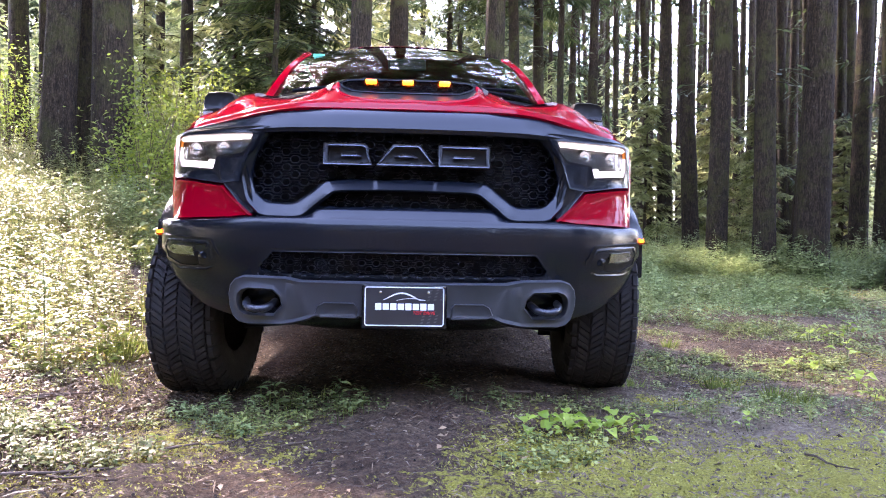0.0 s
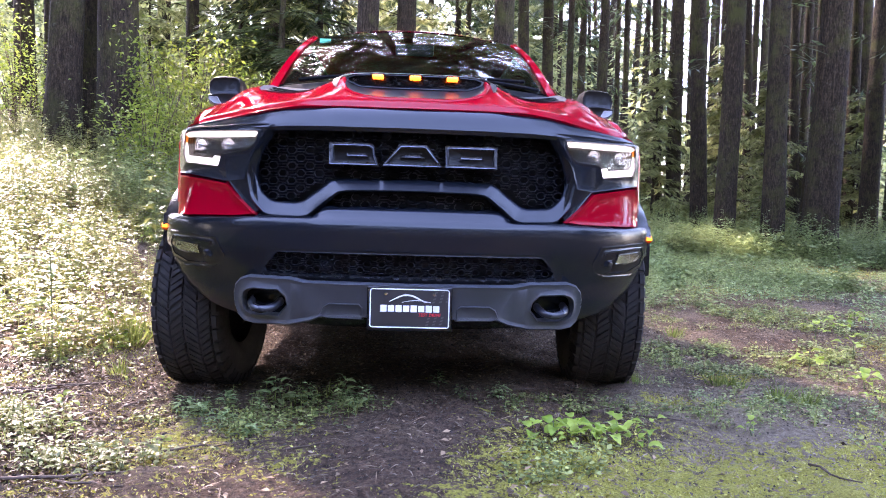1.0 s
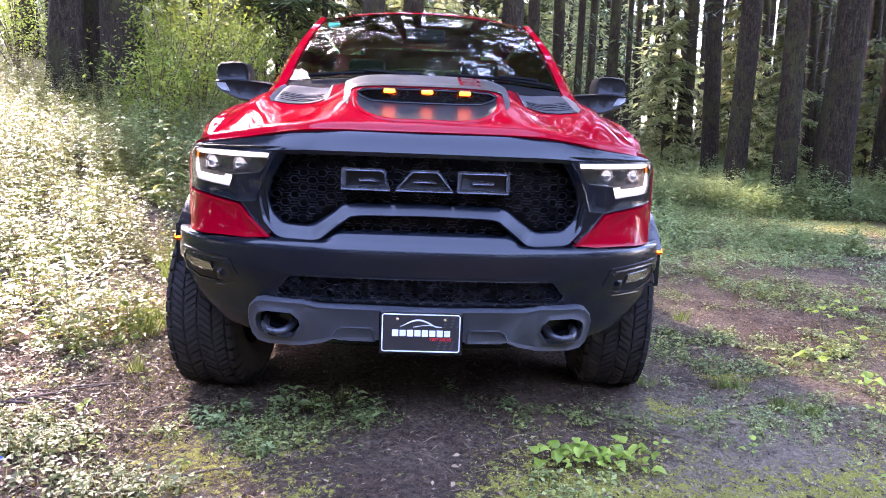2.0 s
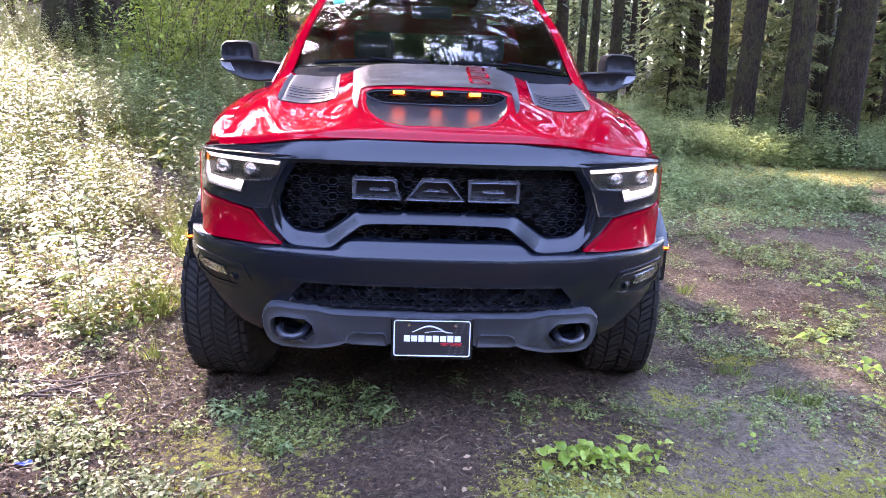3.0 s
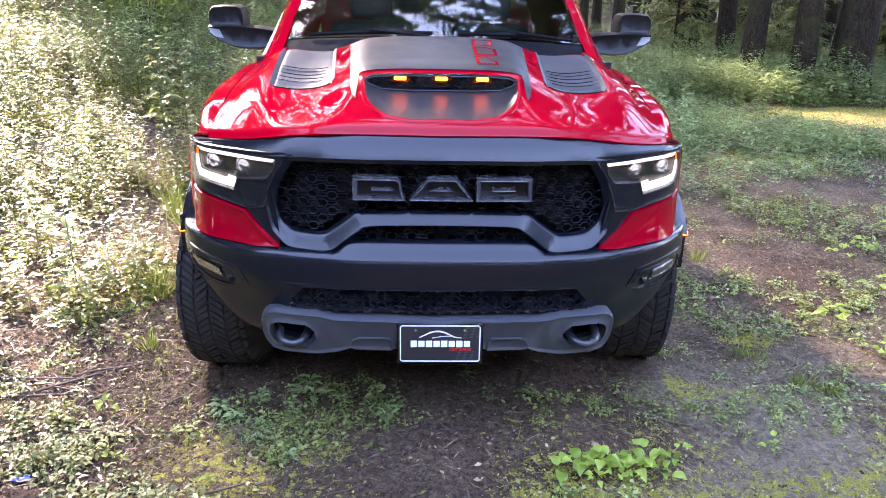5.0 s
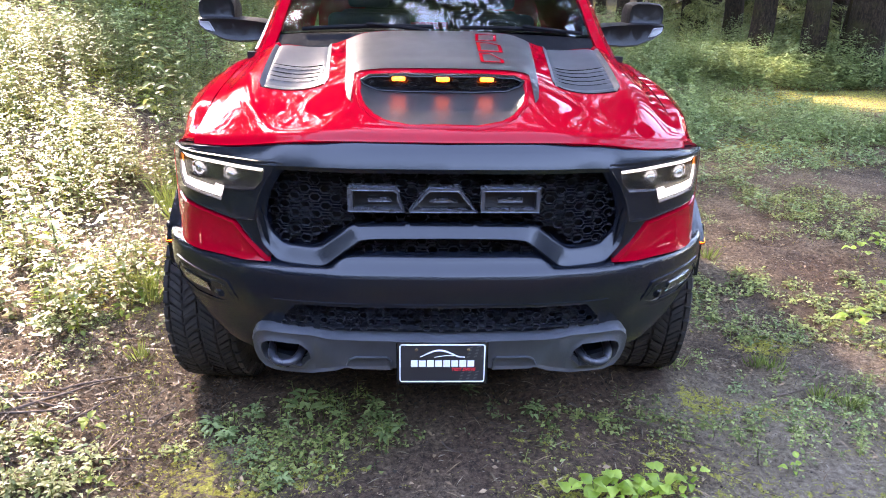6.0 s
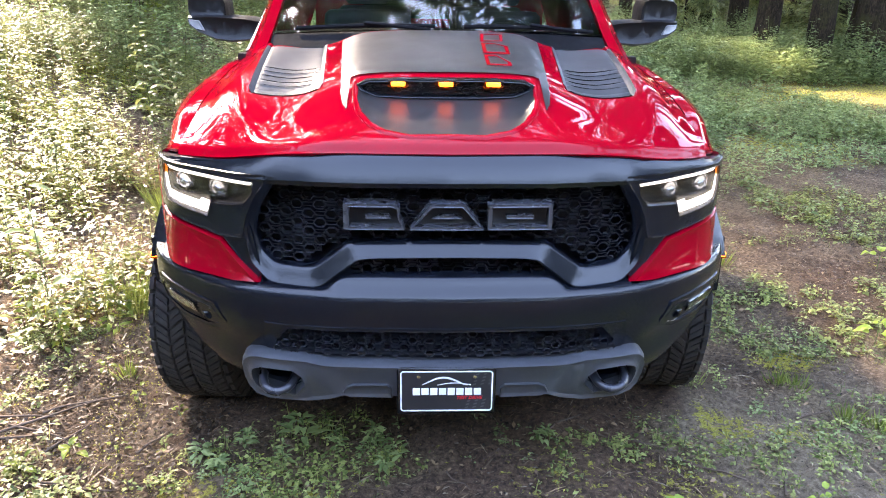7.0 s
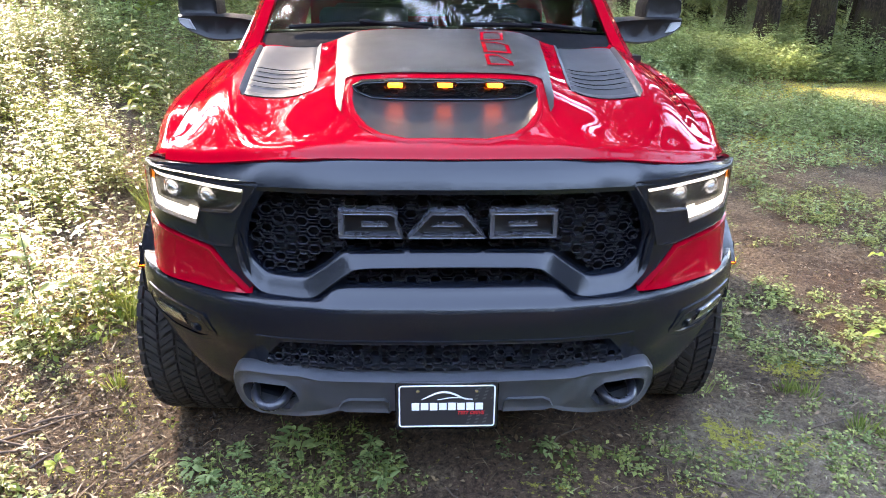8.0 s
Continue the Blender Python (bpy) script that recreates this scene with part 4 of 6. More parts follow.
    left_ring = [mirror_x(q) for q in ring_polys(hole_r, out_r)]
    mid = [(-0.470, 0.410), (-0.385, 0.428), (-0.345, 0.446), (-0.20, 0.448), (0.20, 0.448), (0.345, 0.446), (0.385, 0.428), (0.470, 0.410), (0.420, 0.495), (0.425, 0.550), (0.462, 0.602), (0.40, 0.590), (0.0, 0.586), (-0.40, 0.590), (-0.462, 0.602), (-0.425, 0.550), (-0.420, 0.495)]

    def raked(bm):
        for v in bm.verts:
            v.co.y += 0.34 * max(0.0, 0.565 - v.co.z)
        return bm
    bar = part("bumper_bar", raked(slab(ring_polys(hole_r, out_r) + left_ring + [mid], bar_y, 0.10, 0.020, 0.0)), GREY, bumper, "charcoal grey lower bumper bar")
    for sx in (-1, 1):
        m = (lambda p: p) if sx > 0 else (lambda p: mirror_x(p)[::-1])
        pad = [(0.178, 0.442), (0.325, 0.444), (0.350, 0.462), (0.335, 0.494), (0.310, 0.508), (0.195, 0.508), (0.180, 0.492)]
        part("bar_pad", raked(slab([m(pad)], bar_y, 0.03, 0.014, -0.008)), GREY, bar)
        part("hook_pocket", raked(slab([m([(0.46, 0.45), (0.67, 0.45), (0.67, 0.58), (0.46, 0.58)])], bar_y, 0.004, 0, 0.10)), DARK, bar)
        loop = []
        for k in range(17):
            a = math.pi * k / 16
            loop.append((sx * (0.565 + 0.056 * math.cos(a)), float(bar_y(0.56)) + 0.095 - 0.115 * math.sin(a) ** 0.6, 0.504 - 0.028 * math.sin(a)))
        part("tow_hook", tube_bm(loop, 0.0155, 10), HOOK, bumper, "bent steel tow hook")
        # fog lamp in its bezel, lying back with the face
        def laid(bm):
            for v in bm.verts:
                v.co.y += float(np.interp(v.co.z, [0.60, 0.642, 0.70, 0.78], [0.052, 0.043, 0.004, -0.002]))
            return bm
        hole = [(0.772, 0.682), (0.796, 0.722), (1.008, 0.738), (1.024, 0.712), (1.012, 0.668), (0.940, 0.638), (0.825, 0.638), (0.780, 0.655)]
        rim = [(0.738, 0.676), (0.776, 0.746), (1.024, 0.764), (1.046, 0.724), (1.030, 0.652), (0.955, 0.616), (0.812, 0.616), (0.752, 0.638)]
        fog = part("fog_lamp", laid(slab([m(q) for q in ring_polys(hole, rim)], bump_y, 0.03, 0.009, 0.0)), BLACK, bumper, "fog lamp in a black bezel")
        part("fog_back", laid(slab([m(hole)], bump_y, 0.005, 0, -0.003)), DARK, fog)
        glassy = [(0.858, 0.672), (0.978, 0.680), (0.994, 0.708), (0.984, 0.722), (0.868, 0.712)]
        part("fog_reflector", laid(slab([m(glassy)], bump_y, 0.004, 0.002, -0.005)), BOWL, fog)
        part("fog_lens", laid(slab([m(glassy)], bump_y, 0.004, 0.003, -0.010)), LENS, fog, "clear fog lens")
        cx = 0.818
        part("parking_sensor", lathe_bm([(0.017, 0.02), (0.017, -0.010), (0.013, -0.013), (0.0, -0.008)], 18, Matrix.Translation((sx * cx, float(bump_y(cx)) + 0.020, 0.678)) @ pose(0, 0, 0, 0, 0, 90 - sx * 35)), BLACK, fog, "round parking sensor")
        # amber marker at the flare
        part("side_marker", box_bm(sx * 1.094 - 0.015, sx * 1.094 + 0.015, 0.512, 0.560, 0.768, 0.788, 0.004), AMBER, bumper, "lit amber side marker")
        part("bumper_end", box_bm(sx * 1.09 - 0.03, sx * 1.09 + 0.03, 0.56, 0.70, 0.60, 0.835, 0.012), BLACK, bumper)
    # valance under the bar
    Q = np.zeros((21, 4, 3))
    for i, x in enumerate(np.linspace(-0.62, 0.62, 21)):
        for j, (y, z) in enumerate(((0.055, 0.462), (0.075, 0.435), (0.12, 0.400), (0.75, 0.320))):
            Q[i, j] = (x, y + float(bump_y(x)) * 0.7, z + 0.04 * (abs(x) / 0.62) ** 4)
    part("valance", flipped(grid_bm(Q)), BLACK, bumper, "black curved valance under the bar")


build_bumper()


# licence plate: black, with plain bars for its print
def build_plate():
    plate = part("licence_plate", box_bm(-0.163, 0.163, -0.018, -0.006, 0.408, 0.582, 0.010, 3), GLOSS, truck, "black show plate in a black frame")
    part("plate_field", box_bm(-0.150, 0.150, -0.0215, -0.018, 0.424, 0.570, 0.0012, 1), PLATE, plate)
    def strip(pts, w, mat, name, lift=0.0235):
        Q = []
        for i, (x, z) in enumerate(pts):
            x2, z2 = pts[min(i + 1, len(pts) - 1)]
            x1, z1 = pts[max(i - 1, 0)]
            d = math.hypot(x2 - x1, z2 - z1) or 1
            nx, nz = -(z2 - z1) / d, (x2 - x1) / d
            k = w(i / (len(pts) - 1)) if callable(w) else w
            Q.append([(x + nx * k / 2, -lift, z + nz * k / 2), (x - nx * k / 2, -lift, z - nz * k / 2)])
        bm = grid_bm(Q)
        out = bmesh.ops.extrude_face_region(bm, geom=bm.faces[:])
        for g in out["geom"]:
            if isinstance(g, bmesh.types.BMVert):
                g.co.y += 0.0015
        bmesh.ops.recalc_face_normals(bm, faces=bm.faces[:])
        part(name, bm, mat, plate, "", False)
    edge = [(-0.150, 0.430), (-0.144, 0.424), (0.144, 0.424), (0.150, 0.430), (0.150, 0.564), (0.144, 0.570), (-0.144, 0.570), (-0.150, 0.564), (-0.150, 0.430)]
    strip(edge, 0.0042, WHITE, "border")
    for x0, x1, z in ((-0.118, 0.112, 0.484),):
        cuts = [x0 + (x1 - x0) * k / 8 for k in range(9)]
        for k, (a, b) in enumerate(zip(cuts, cuts[1:])):
            strip([(a + 0.0065, z + 0.012), (b + 0.0015, z + 0.012)], 0.024 if k % 2 else 0.026, WHITE, "print_bar")
    letters = bpy.data.curves.new("lettering", "FONT")
    letters.body, letters.size, letters.shear, letters.align_x = "TEST DRIVE", 0.0165, 0.2, "RIGHT"
    letters.extrude, letters.offset = 0.0006, 0.0004
    source = bpy.data.objects.new("lettering", letters)
    me = bpy.data.meshes.new_from_object(source)
    bpy.data.objects.remove(source)
    me.transform(pose(0.117, -0.0232, 0.4675, 90, 0, 0))
    me.materials.append(RED_PRINT)
    under(new("lettering", me), plate, "red lettering")
    # faint grey tread marks printed on the field
    bm = bmesh.new()
    for row in range(3):
        for k in range(11):
            x, z = 0.060 + 0.026 * row + 0.0035 * k, 0.430 + 0.0125 * k + 0.002 * row
            if x < 0.142 and not 0.466 < z < 0.515:
                bm.faces.new([bm.verts.new((x + a, -0.0221, z + b)) for a, b in ((0, 0), (0.011, 0.003), (0.013, 0.009), (0.002, 0.006))])
    tagged(part("tread_print", bm, simple("dark_grey_print", (0.06, 0.06, 0.06), 0.45), plate, "dark grey tread print", False), kind="stuff")
    roof = [(-0.080 + 0.16 * k / 20, 0.522 + 0.026 * math.sin(math.pi * min(1, (k / 20) * 1.15)) ** 1.2 * (1 if k < 18 else 0.9)) for k in range(21)]
    strip(roof, lambda f: 0.002 + 0.004 * math.sin(math.pi * f), WHITE, "print_line")
    strip([(-0.030 + 0.11 * k / 10, 0.520 + 0.008 * math.sin(math.pi * k / 10)) for k in range(11)], 0.002, WHITE, "print_line")
    for x in (-0.092, 0.092):
        part("plate_bolt", lathe_bm([(0.006, 0.0), (0.006, -0.004), (0.0, -0.005)], 10, Matrix.Translation((x, -0.0215, 0.552)) @ pose(0, 0, 0, 0, 0, 90)), CHROME, plate)


build_plate()

# cab, doors, bed
def build_cab():
    base = lambda u: Vector((0.735 * u, 1.10 + 0.16 * u * u, 1.572 - 0.03 * u * u))
    head = lambda u: Vector((0.640 * u, 2.02 + 0.10 * u * u, 2.045 - 0.035 * u * u))
    P = []
    for i in range(31):
        u = -1 + 2 * i / 30
        row = []
        for j in range(13):
            f = j / 12
            p = base(u).lerp(head(u), f)
            p += Vector((0, -0.25, 0.47)).normalized() * 0.035 * math.sin(math.pi * f)
            row.append(p)
        P.append([tuple(p) for p in row])
    glass_bm = flipped(grid_bm(P))
    out = bmesh.ops.solidify(glass_bm, geom=glass_bm.faces[:], thickness=0.005)
    bmesh.ops.recalc_face_normals(glass_bm, faces=glass_bm.faces[:])
    ws = part("windshield", glass_bm, GLASS, truck, "laminated windshield mirroring the trees")
    ws.visible_shadow = False
    band = []
    for i in range(31):
        u = -1 + 2 * i / 30
        a = base(u).lerp(head(u), 0.0) + Vector((0, -0.035, -0.022))
        band.append([tuple(a + Vector((0, -0.055, -0.035))), tuple(a), tuple(base(u) + Vector((0, 0.03, 0.006))), tuple(base(u) + Vector((0, 0.06, -0.03)))])
    part("cowl", flipped(grid_bm(band)), MATTE, truck, "black cowl panel")
    # roof with header and pillars
    R = []
    for i in range(31):
        u = -1 + 2 * i / 30
        row = []
        for f, dz in ((0.0, 0.004), (0.02, 0.018), (0.06, 0.035), (0.2, 0.06), (0.5, 0.075), (0.8, 0.06), (1.0, 0.02)):
            h = head(u)
            edge = 0.05 * u ** 6
            row.append((h.x * (1 + 0.10 * smoothstep(0, 0.1, f)), h.y + f * 1.75, h.z + dz * (1 - 0.45 * u * u) - edge))
        R.append(row)
    part("roof", flipped(grid_bm(R)), RED, truck, "glossy red roof")
    for sx in (-1, 1):
        pil = []
        for k in range(-4, 11):
            f = k / 10
            p = base(sx) + (head(sx) - base(sx)) * f + Vector((0, -0.25, 0.47)).normalized() * 0.035 * math.sin(math.pi * max(0, f))
            w = 0.085 - 0.02 * f
            pil.append([tuple(p + Vector((0, 0.03, -0.01))), tuple(p + Vector((0, -0.004, 0.006))), tuple(p + Vector((sx * w * 0.5, 0.01, 0.012))), tuple(p + Vector((sx * w, 0.06, -0.01))), tuple(p + Vector((sx * (w + 0.01), 0.14, -0.05))), tuple(p + Vector((sx * w * 0.6, 0.16, -0.05)))])
        bm = grid_bm(pil)
        bmesh.ops.recalc_face_normals(bm, faces=bm.faces[:])
        part("pillar", bm, RED, truck, "red windshield pillar")
        side = lambda y: (0.735 + 0.085)
        # body side with doors, window glass above
        rows = []
        for y in (1.60, 1.64, 2.3, 3.0, 3.70, 3.74):
            rows.append([(sx * 0.93, y, 1.32), (sx * 0.985, y, 1.22), (sx * 1.0, y, 1.0), (sx * 0.99, y, 0.75), (sx * 0.95, y, 0.55), (sx * 0.85, y, 0.50)])
        bm = grid_bm(rows)
        bmesh.ops.recalc_face_normals(bm, faces=bm.faces[:])
        part("door", bm, RED, truck, "red cab side and doors")
        up = []
        for y in (1.45, 2.1, 3.0, 3.68):
            up.append([(sx * 0.93, y, 1.33), (sx * 0.90, y, 1.45), (sx * (0.80 if y < 1.5 else 0.72), y + 0.05, 1.50 if y < 1.5 else 1.99)])
        bm = grid_bm(up)
        bmesh.ops.recalc_face_normals(bm, faces=bm.faces[:])
        part("side_window", bm, GLOSS, truck, "dark tinted side window")
        bed = []
        for y in (3.78, 3.82, 4.6, 5.5, 5.56):
            bed.append([(sx * 0.84, y, 1.40), (sx * 0.90, y, 1.42), (sx * 0.99, y, 1.38), (sx * 1.01, y, 1.1), (sx * 1.0, y, 0.78), (sx * 0.92, y, 0.62)])
        bm = grid_bm(bed)
        bmesh.ops.recalc_face_normals(bm, faces=bm.faces[:])
        part("bed_side", bm, RED, truck, "red bed side")
        part("side_step", box_bm(sx * 1.00 - 0.09, sx * 1.00 + 0.09, 1.62, 3.8, 0.38, 0.47, 0.02), BLACK, truck)
    part("tailgate", box_bm(-0.86, 0.86, 5.52, 5.58, 0.78, 1.40, 0.012), RED, truck)
    part("rear_bumper", box_bm(-0.98, 0.98, 5.58, 5.76, 0.58, 0.76, 0.03), BLACK, truck)
    part("bed_floor", box_bm(-0.83, 0.83, 3.80, 5.52, 0.82, 0.86), DARK, truck)
    part("cab_floor", box_bm(-0.86, 0.86, 1.3, 3.72, 0.50, 0.56), DARK, truck)
    part("firewall", box_bm(-0.88, 0.88, 1.20, 1.26, 0.50, 1.46), DARK, truck)
    for sx in (-1, 1):
        part("cab_back", box_bm(min(sx * 0.50, sx * 0.86), max(sx * 0.50, sx * 0.86), 3.70, 3.74, 0.56, 1.98), RED, truck)
    part("rear_window", box_bm(-0.50, 0.50, 3.715, 3.722, 1.50, 1.88), REAR_GLASS, truck, "dark tinted rear window")
    part("cab_back", box_bm(-0.50, 0.50, 3.70, 3.74, 0.56, 1.50), RED, truck)
    part("cab_back", box_bm(-0.50, 0.50, 3.70, 3.74, 1.88, 2.04), RED, truck)
    part("underbody", box_bm(-0.78, 0.78, 0.42, 1.52, 0.50, 0.545), MATTE, truck)
    part("underbody", box_bm(-0.985, 0.985, 1.525, 5.50, 0.470, 0.498), MATTE, truck)
    part("crossmember", box_bm(-0.80, 0.80, 1.50, 1.60, 0.30, 0.47, 0.02), MATTE, truck)
    part("rear_axle", tube_bm([(-0.80, 4.61, 0.43), (-0.18, 4.61, 0.43), (0.0, 4.61, 0.43), (0.18, 4.61, 0.43), (0.80, 4.61, 0.43)], 0.05, 12, [0.05, 0.07, 0.17, 0.07, 0.05]), DARK, truck)
    for sx in (-1, 1):
        part("suspension_arm", tube_bm([(sx * 0.30, 0.92, 0.40), (sx * 0.55, 0.95, 0.36), (sx * 0.80, 0.93, 0.34)], 0.04, 10), DARK, truck)
        part("mud_flap", box_bm(sx * 0.965 - 0.16, sx * 0.965 + 0.16, 1.475, 1.495, 0.22, 0.55, 0.006), MATTE, truck)
    for sx in (-1, 1):
        part("inner_fender", box_bm(min(sx * 0.885, sx * 0.925), max(sx * 0.885, sx * 0.925), 1.42, 1.70, 0.50, 1.28), MATTE, truck)
    part("chassis", box_bm(-0.45, 0.45, 0.45, 5.5, 0.42, 0.52, 0.02), DARK, truck)
    part("wheel_liner", box_bm(-0.80, 0.80, 0.45, 1.40, 0.60, 1.10, 0.05), DARK, truck)
    # inside: dashboard, wheel, seats
    dash = part("dashboard", box_bm(-0.74, 0.74, 1.42, 1.80, 1.22, 1.50, 0.07, 4), DARK, truck, "black dashboard")
    part("screen", box_bm(-0.14, 0.14, 1.775, 1.83, 1.16, 1.46, 0.012), GLOSS, dash)
    ring = [(0.38 + 0.185 * math.cos(a), 1.98 + 0.06 * math.sin(a), 1.40 + 0.175 * math.sin(a)) for a in [2 * math.pi * k / 32 for k in range(33)]]
    wheel = part("steering_wheel", tube_bm(ring, 0.016, 8), DARK, truck, "black steering wheel")
    part("wheel_hub", box_bm(0.31, 0.45, 1.96, 2.01, 1.34, 1.44, 0.02), DARK, wheel)
    part("wheel_spoke", box_bm(0.20, 0.56, 1.975, 1.995, 1.385, 1.405, 0.008), DARK, wheel)
    for x in (-0.40, 0.40):
        for y in (2.45, 3.30):
            seat = part("seat", box_bm(x - 0.27, x + 0.27, y - 0.42, y + 0.12, 0.86, 1.04, 0.05, 3), CLOTH, truck, "dark cloth seat")
            part("backrest", box_bm(x - 0.26, x + 0.26, y + 0.06, y + 0.22, 1.00, 1.60, 0.06, 3), CLOTH, seat)
            part("headrest", box_bm(x - 0.13, x + 0.13, y + 0.10, y + 0.20, 1.63, 1.82, 0.04, 3), CLOTH, seat)
    part("inner_mirror", box_bm(-0.12, 0.12, 1.86, 1.89, 1.86, 1.93, 0.012), DARK, truck)
    part("toll_sticker", box_bm(-0.60, -0.53, 1.905, 1.907, 1.925, 1.955), simple("green_sticker", (0.05, 0.45, 0.25), 0.4), ws, "green windshield sticker")
    # wipers
    for x0, x1 in ((-0.62, -0.02), (0.10, 0.68)):
        pts = []
        for k in range(9):
            x = x0 + (x1 - x0) * k / 8
            u = x / 0.735
            p = base(u).lerp(head(u), 0.004 + 0.008 * math.sin(math.pi * k / 8)) + Vector((0, -0.008, 0.014))
            pts.append(tuple(p))
        wiper = part("wiper", tube_bm(pts, 0.010, 6), MATTE, truck, "black wiper blade")
        mid = pts[4]
        part("wiper_arm", tube_bm([(mid[0], mid[1] - 0.01, mid[2] + 0.012), (x1 - 0.02 if x0 < 0 else x1 - 0.1, 1.07, 1.575)], 0.008, 6), MATTE, wiper)
    # door mirrors
    for sx in (-1, 1):
        m = (lambda p: p) if sx > 0 else (lambda p: mirror_x(p)[::-1])
        bow = lambda x: 1.895 + 0.9 * max(0.0, abs(x) - 1.19) ** 1.5 + 0.10 * max(0.0, 1.05 - abs(x))
        low = [(0.860, 1.478), (0.930, 1.464), (1.060, 1.454), (1.140, 1.462), (1.235, 1.500), (1.284, 1.530), (1.297, 1.560), (1.291, 1.583), (1.190, 1.590), (1.100, 1.588), (0.980, 1.580), (0.860, 1.560)]
        shell = [(1.078, 1.570), (1.180, 1.572), (1.284, 1.572), (1.296, 1.615), (1.290, 1.665), (1.262, 1.690), (1.190, 1.697), (1.122, 1.696), (1.094, 1.684), (1.080, 1.645)]
        mirror = part("door_mirror", slab([m(low)], bow, 0.15, 0.030, 0.0, 0.02), DARK, truck, "black door mirror with turn signal")
        part("mirror_cap", slab([m(shell)], bow, 0.12, 0.026, 0.026, 0.02), DARK, mirror)
        part("turn_signal", slab([m([(1.196, 1.512), (1.245, 1.522), (1.278, 1.545), (1.282, 1.566), (1.224, 1.562)])], bow, 0.02, 0.005, -0.029, 0.02), SIGNAL, mirror, "clear turn signal")


build_cab()


# wheels
TYRE_R, TYRE_W = 0.445, 0.325


def tread_meshes():
    """Block shapes of one tread pitch, at the top of the wheel."""
    out = []
    r = TYRE_R

    def block(x, la, lx, skew, top):
        """Two halves with a narrow slit between them."""
        bm = bmesh.new()
        for half in (-1, 1):
            rings = []
            for rr, k in ((r - 0.017, 1.0), (top - 0.002, 0.96), (top, 0.88)):
                ring = []
                for da, dx in ((-1, -1), (1, -1), (1.1, 0.1), (1, 1), (-1, 1), (-0.9, 0.1)):
                    mid = half * (la * 0.5 + 0.0010)
                    ang = (mid + da * (la * 0.5 - 0.0010) * k + dx * skew) / r
                    ring.append(bm.verts.new((x + dx * lx * k, rr * math.sin(ang), rr * math.cos(ang))))
                rings.append(ring)
            for p, q in zip(rings, rings[1:]):
                for a in range(6):
                    bm.faces.new((p[a], p[(a + 1) % 6], q[(a + 1) % 6], q[a]))
            bm.faces.new(rings[-1])
        bmesh.ops.recalc_face_normals(bm, faces=bm.faces[:])
        return bm

    def shoulder(sx):
        bm = bmesh.new()
        ring = []
        for rr, xx, k in ((r - 0.022, 0.124, 1.0), (r - 0.002, 0.128, 0.92), (r - 0.004, 0.146, 0.92), (0.405, 0.161, 0.85), (0.388, 0.165, 0.6), (0.385, 0.157, 0.7)):
            ring.append([bm.verts.new((sx * xx, rr * math.sin(s * 0.0265 * k / r), rr * math.cos(s * 0.0265 * k / r))) for s in (-1, 1)])
        for p, q in zip(ring, ring[1:]):
            bm.faces.new((p[0], p[1], q[1], q[0]))
        bm.faces.new([p[0] for p in ring])
        bm.faces.new([p[1] for p in ring][::-1])
        bmesh.ops.recalc_face_normals(bm, faces=bm.faces[:])
        return bm
    for bm, phase in ((block(-0.033, 0.0270, 0.0275, 0.019, r), 0.0), (block(0.033, 0.0270, 0.0275, -0.019, r), 0.5), (block(-0.094, 0.0275, 0.0255, -0.017, r - 0.001), 0.15), (block(0.094, 0.0275, 0.0255, 0.017, r - 0.001), 0.65), (shoulder(-1), 0.1), (shoulder(1), 0.6)):
        me = bpy.data.meshes.new("tread_block")
        bm.to_mesh(me)
        bm.free()
        me.materials.append(RUBBER)
        out.append((me, phase))
    return out


TREAD = tread_meshes()


def build_wheel(x, y, z, steer, front):
    place = pose(x, y, z, 0, 0, steer)
    hub = new("wheel")
    hub.matrix_basis = place
    under(hub, truck, "wheel with a chunky all-terrain tyre")
    r, w = TYRE_R, TYRE_W

    def at(bm):
        bmesh.ops.transform(bm, matrix=place, verts=bm.verts[:])
        return bm
    prof = [(0.235, -w * 0.40), (0.30, -w * 0.49), (0.37, -w * 0.50), (0.415, -w * 0.47), (r - 0.016, -w * 0.40), (r - 0.013, -w * 0.2), (r - 0.012, 0), (r - 0.013, w * 0.2), (r - 0.016, w * 0.40), (0.415, w * 0.47), (0.37, w * 0.50), (0.30, w * 0.49), (0.235, w * 0.40)]
    part("tyre", at(lathe_bm(prof, 56)), RUBBER, hub, "worn black all-terrain tyre")
    s = 1 if x > 0 else -1
    part("rim", at(lathe_bm([(0.238, -0.13), (0.225, -0.10), (0.215, 0.0), (0.228, s * 0.125), (0.236, s * 0.13), (0.20, s * 0.10), (0.07, s * 0.085), (0.0, s * 0.09)], 40)), ALLOY, hub, "dark alloy rim")
    n = 42
    inv = place.inverted()
    if front:
        for me, phase in TREAD:
            for k in range(n):
                ob = new("tread_block", me)
                ob.matrix_basis = place @ pose(0, 0, 0, 360 * (k + phase) / n)
                ob.parent, ob.matrix_parent_inverse = hub, inv
    else:
        bm = bmesh.new()
        for me, phase in TREAD:
            for k in range(n):
                m = place @ pose(0, 0, 0, 360 * (k + phase) / n)
                first = len(bm.verts)
                bm.from_mesh(me)
                bm.verts.ensure_lookup_table()
                bmesh.ops.transform(bm, matrix=m, verts=bm.verts[first:])
        tagged(part("tread", bm, RUBBER, hub, "", False), kind="stuff")


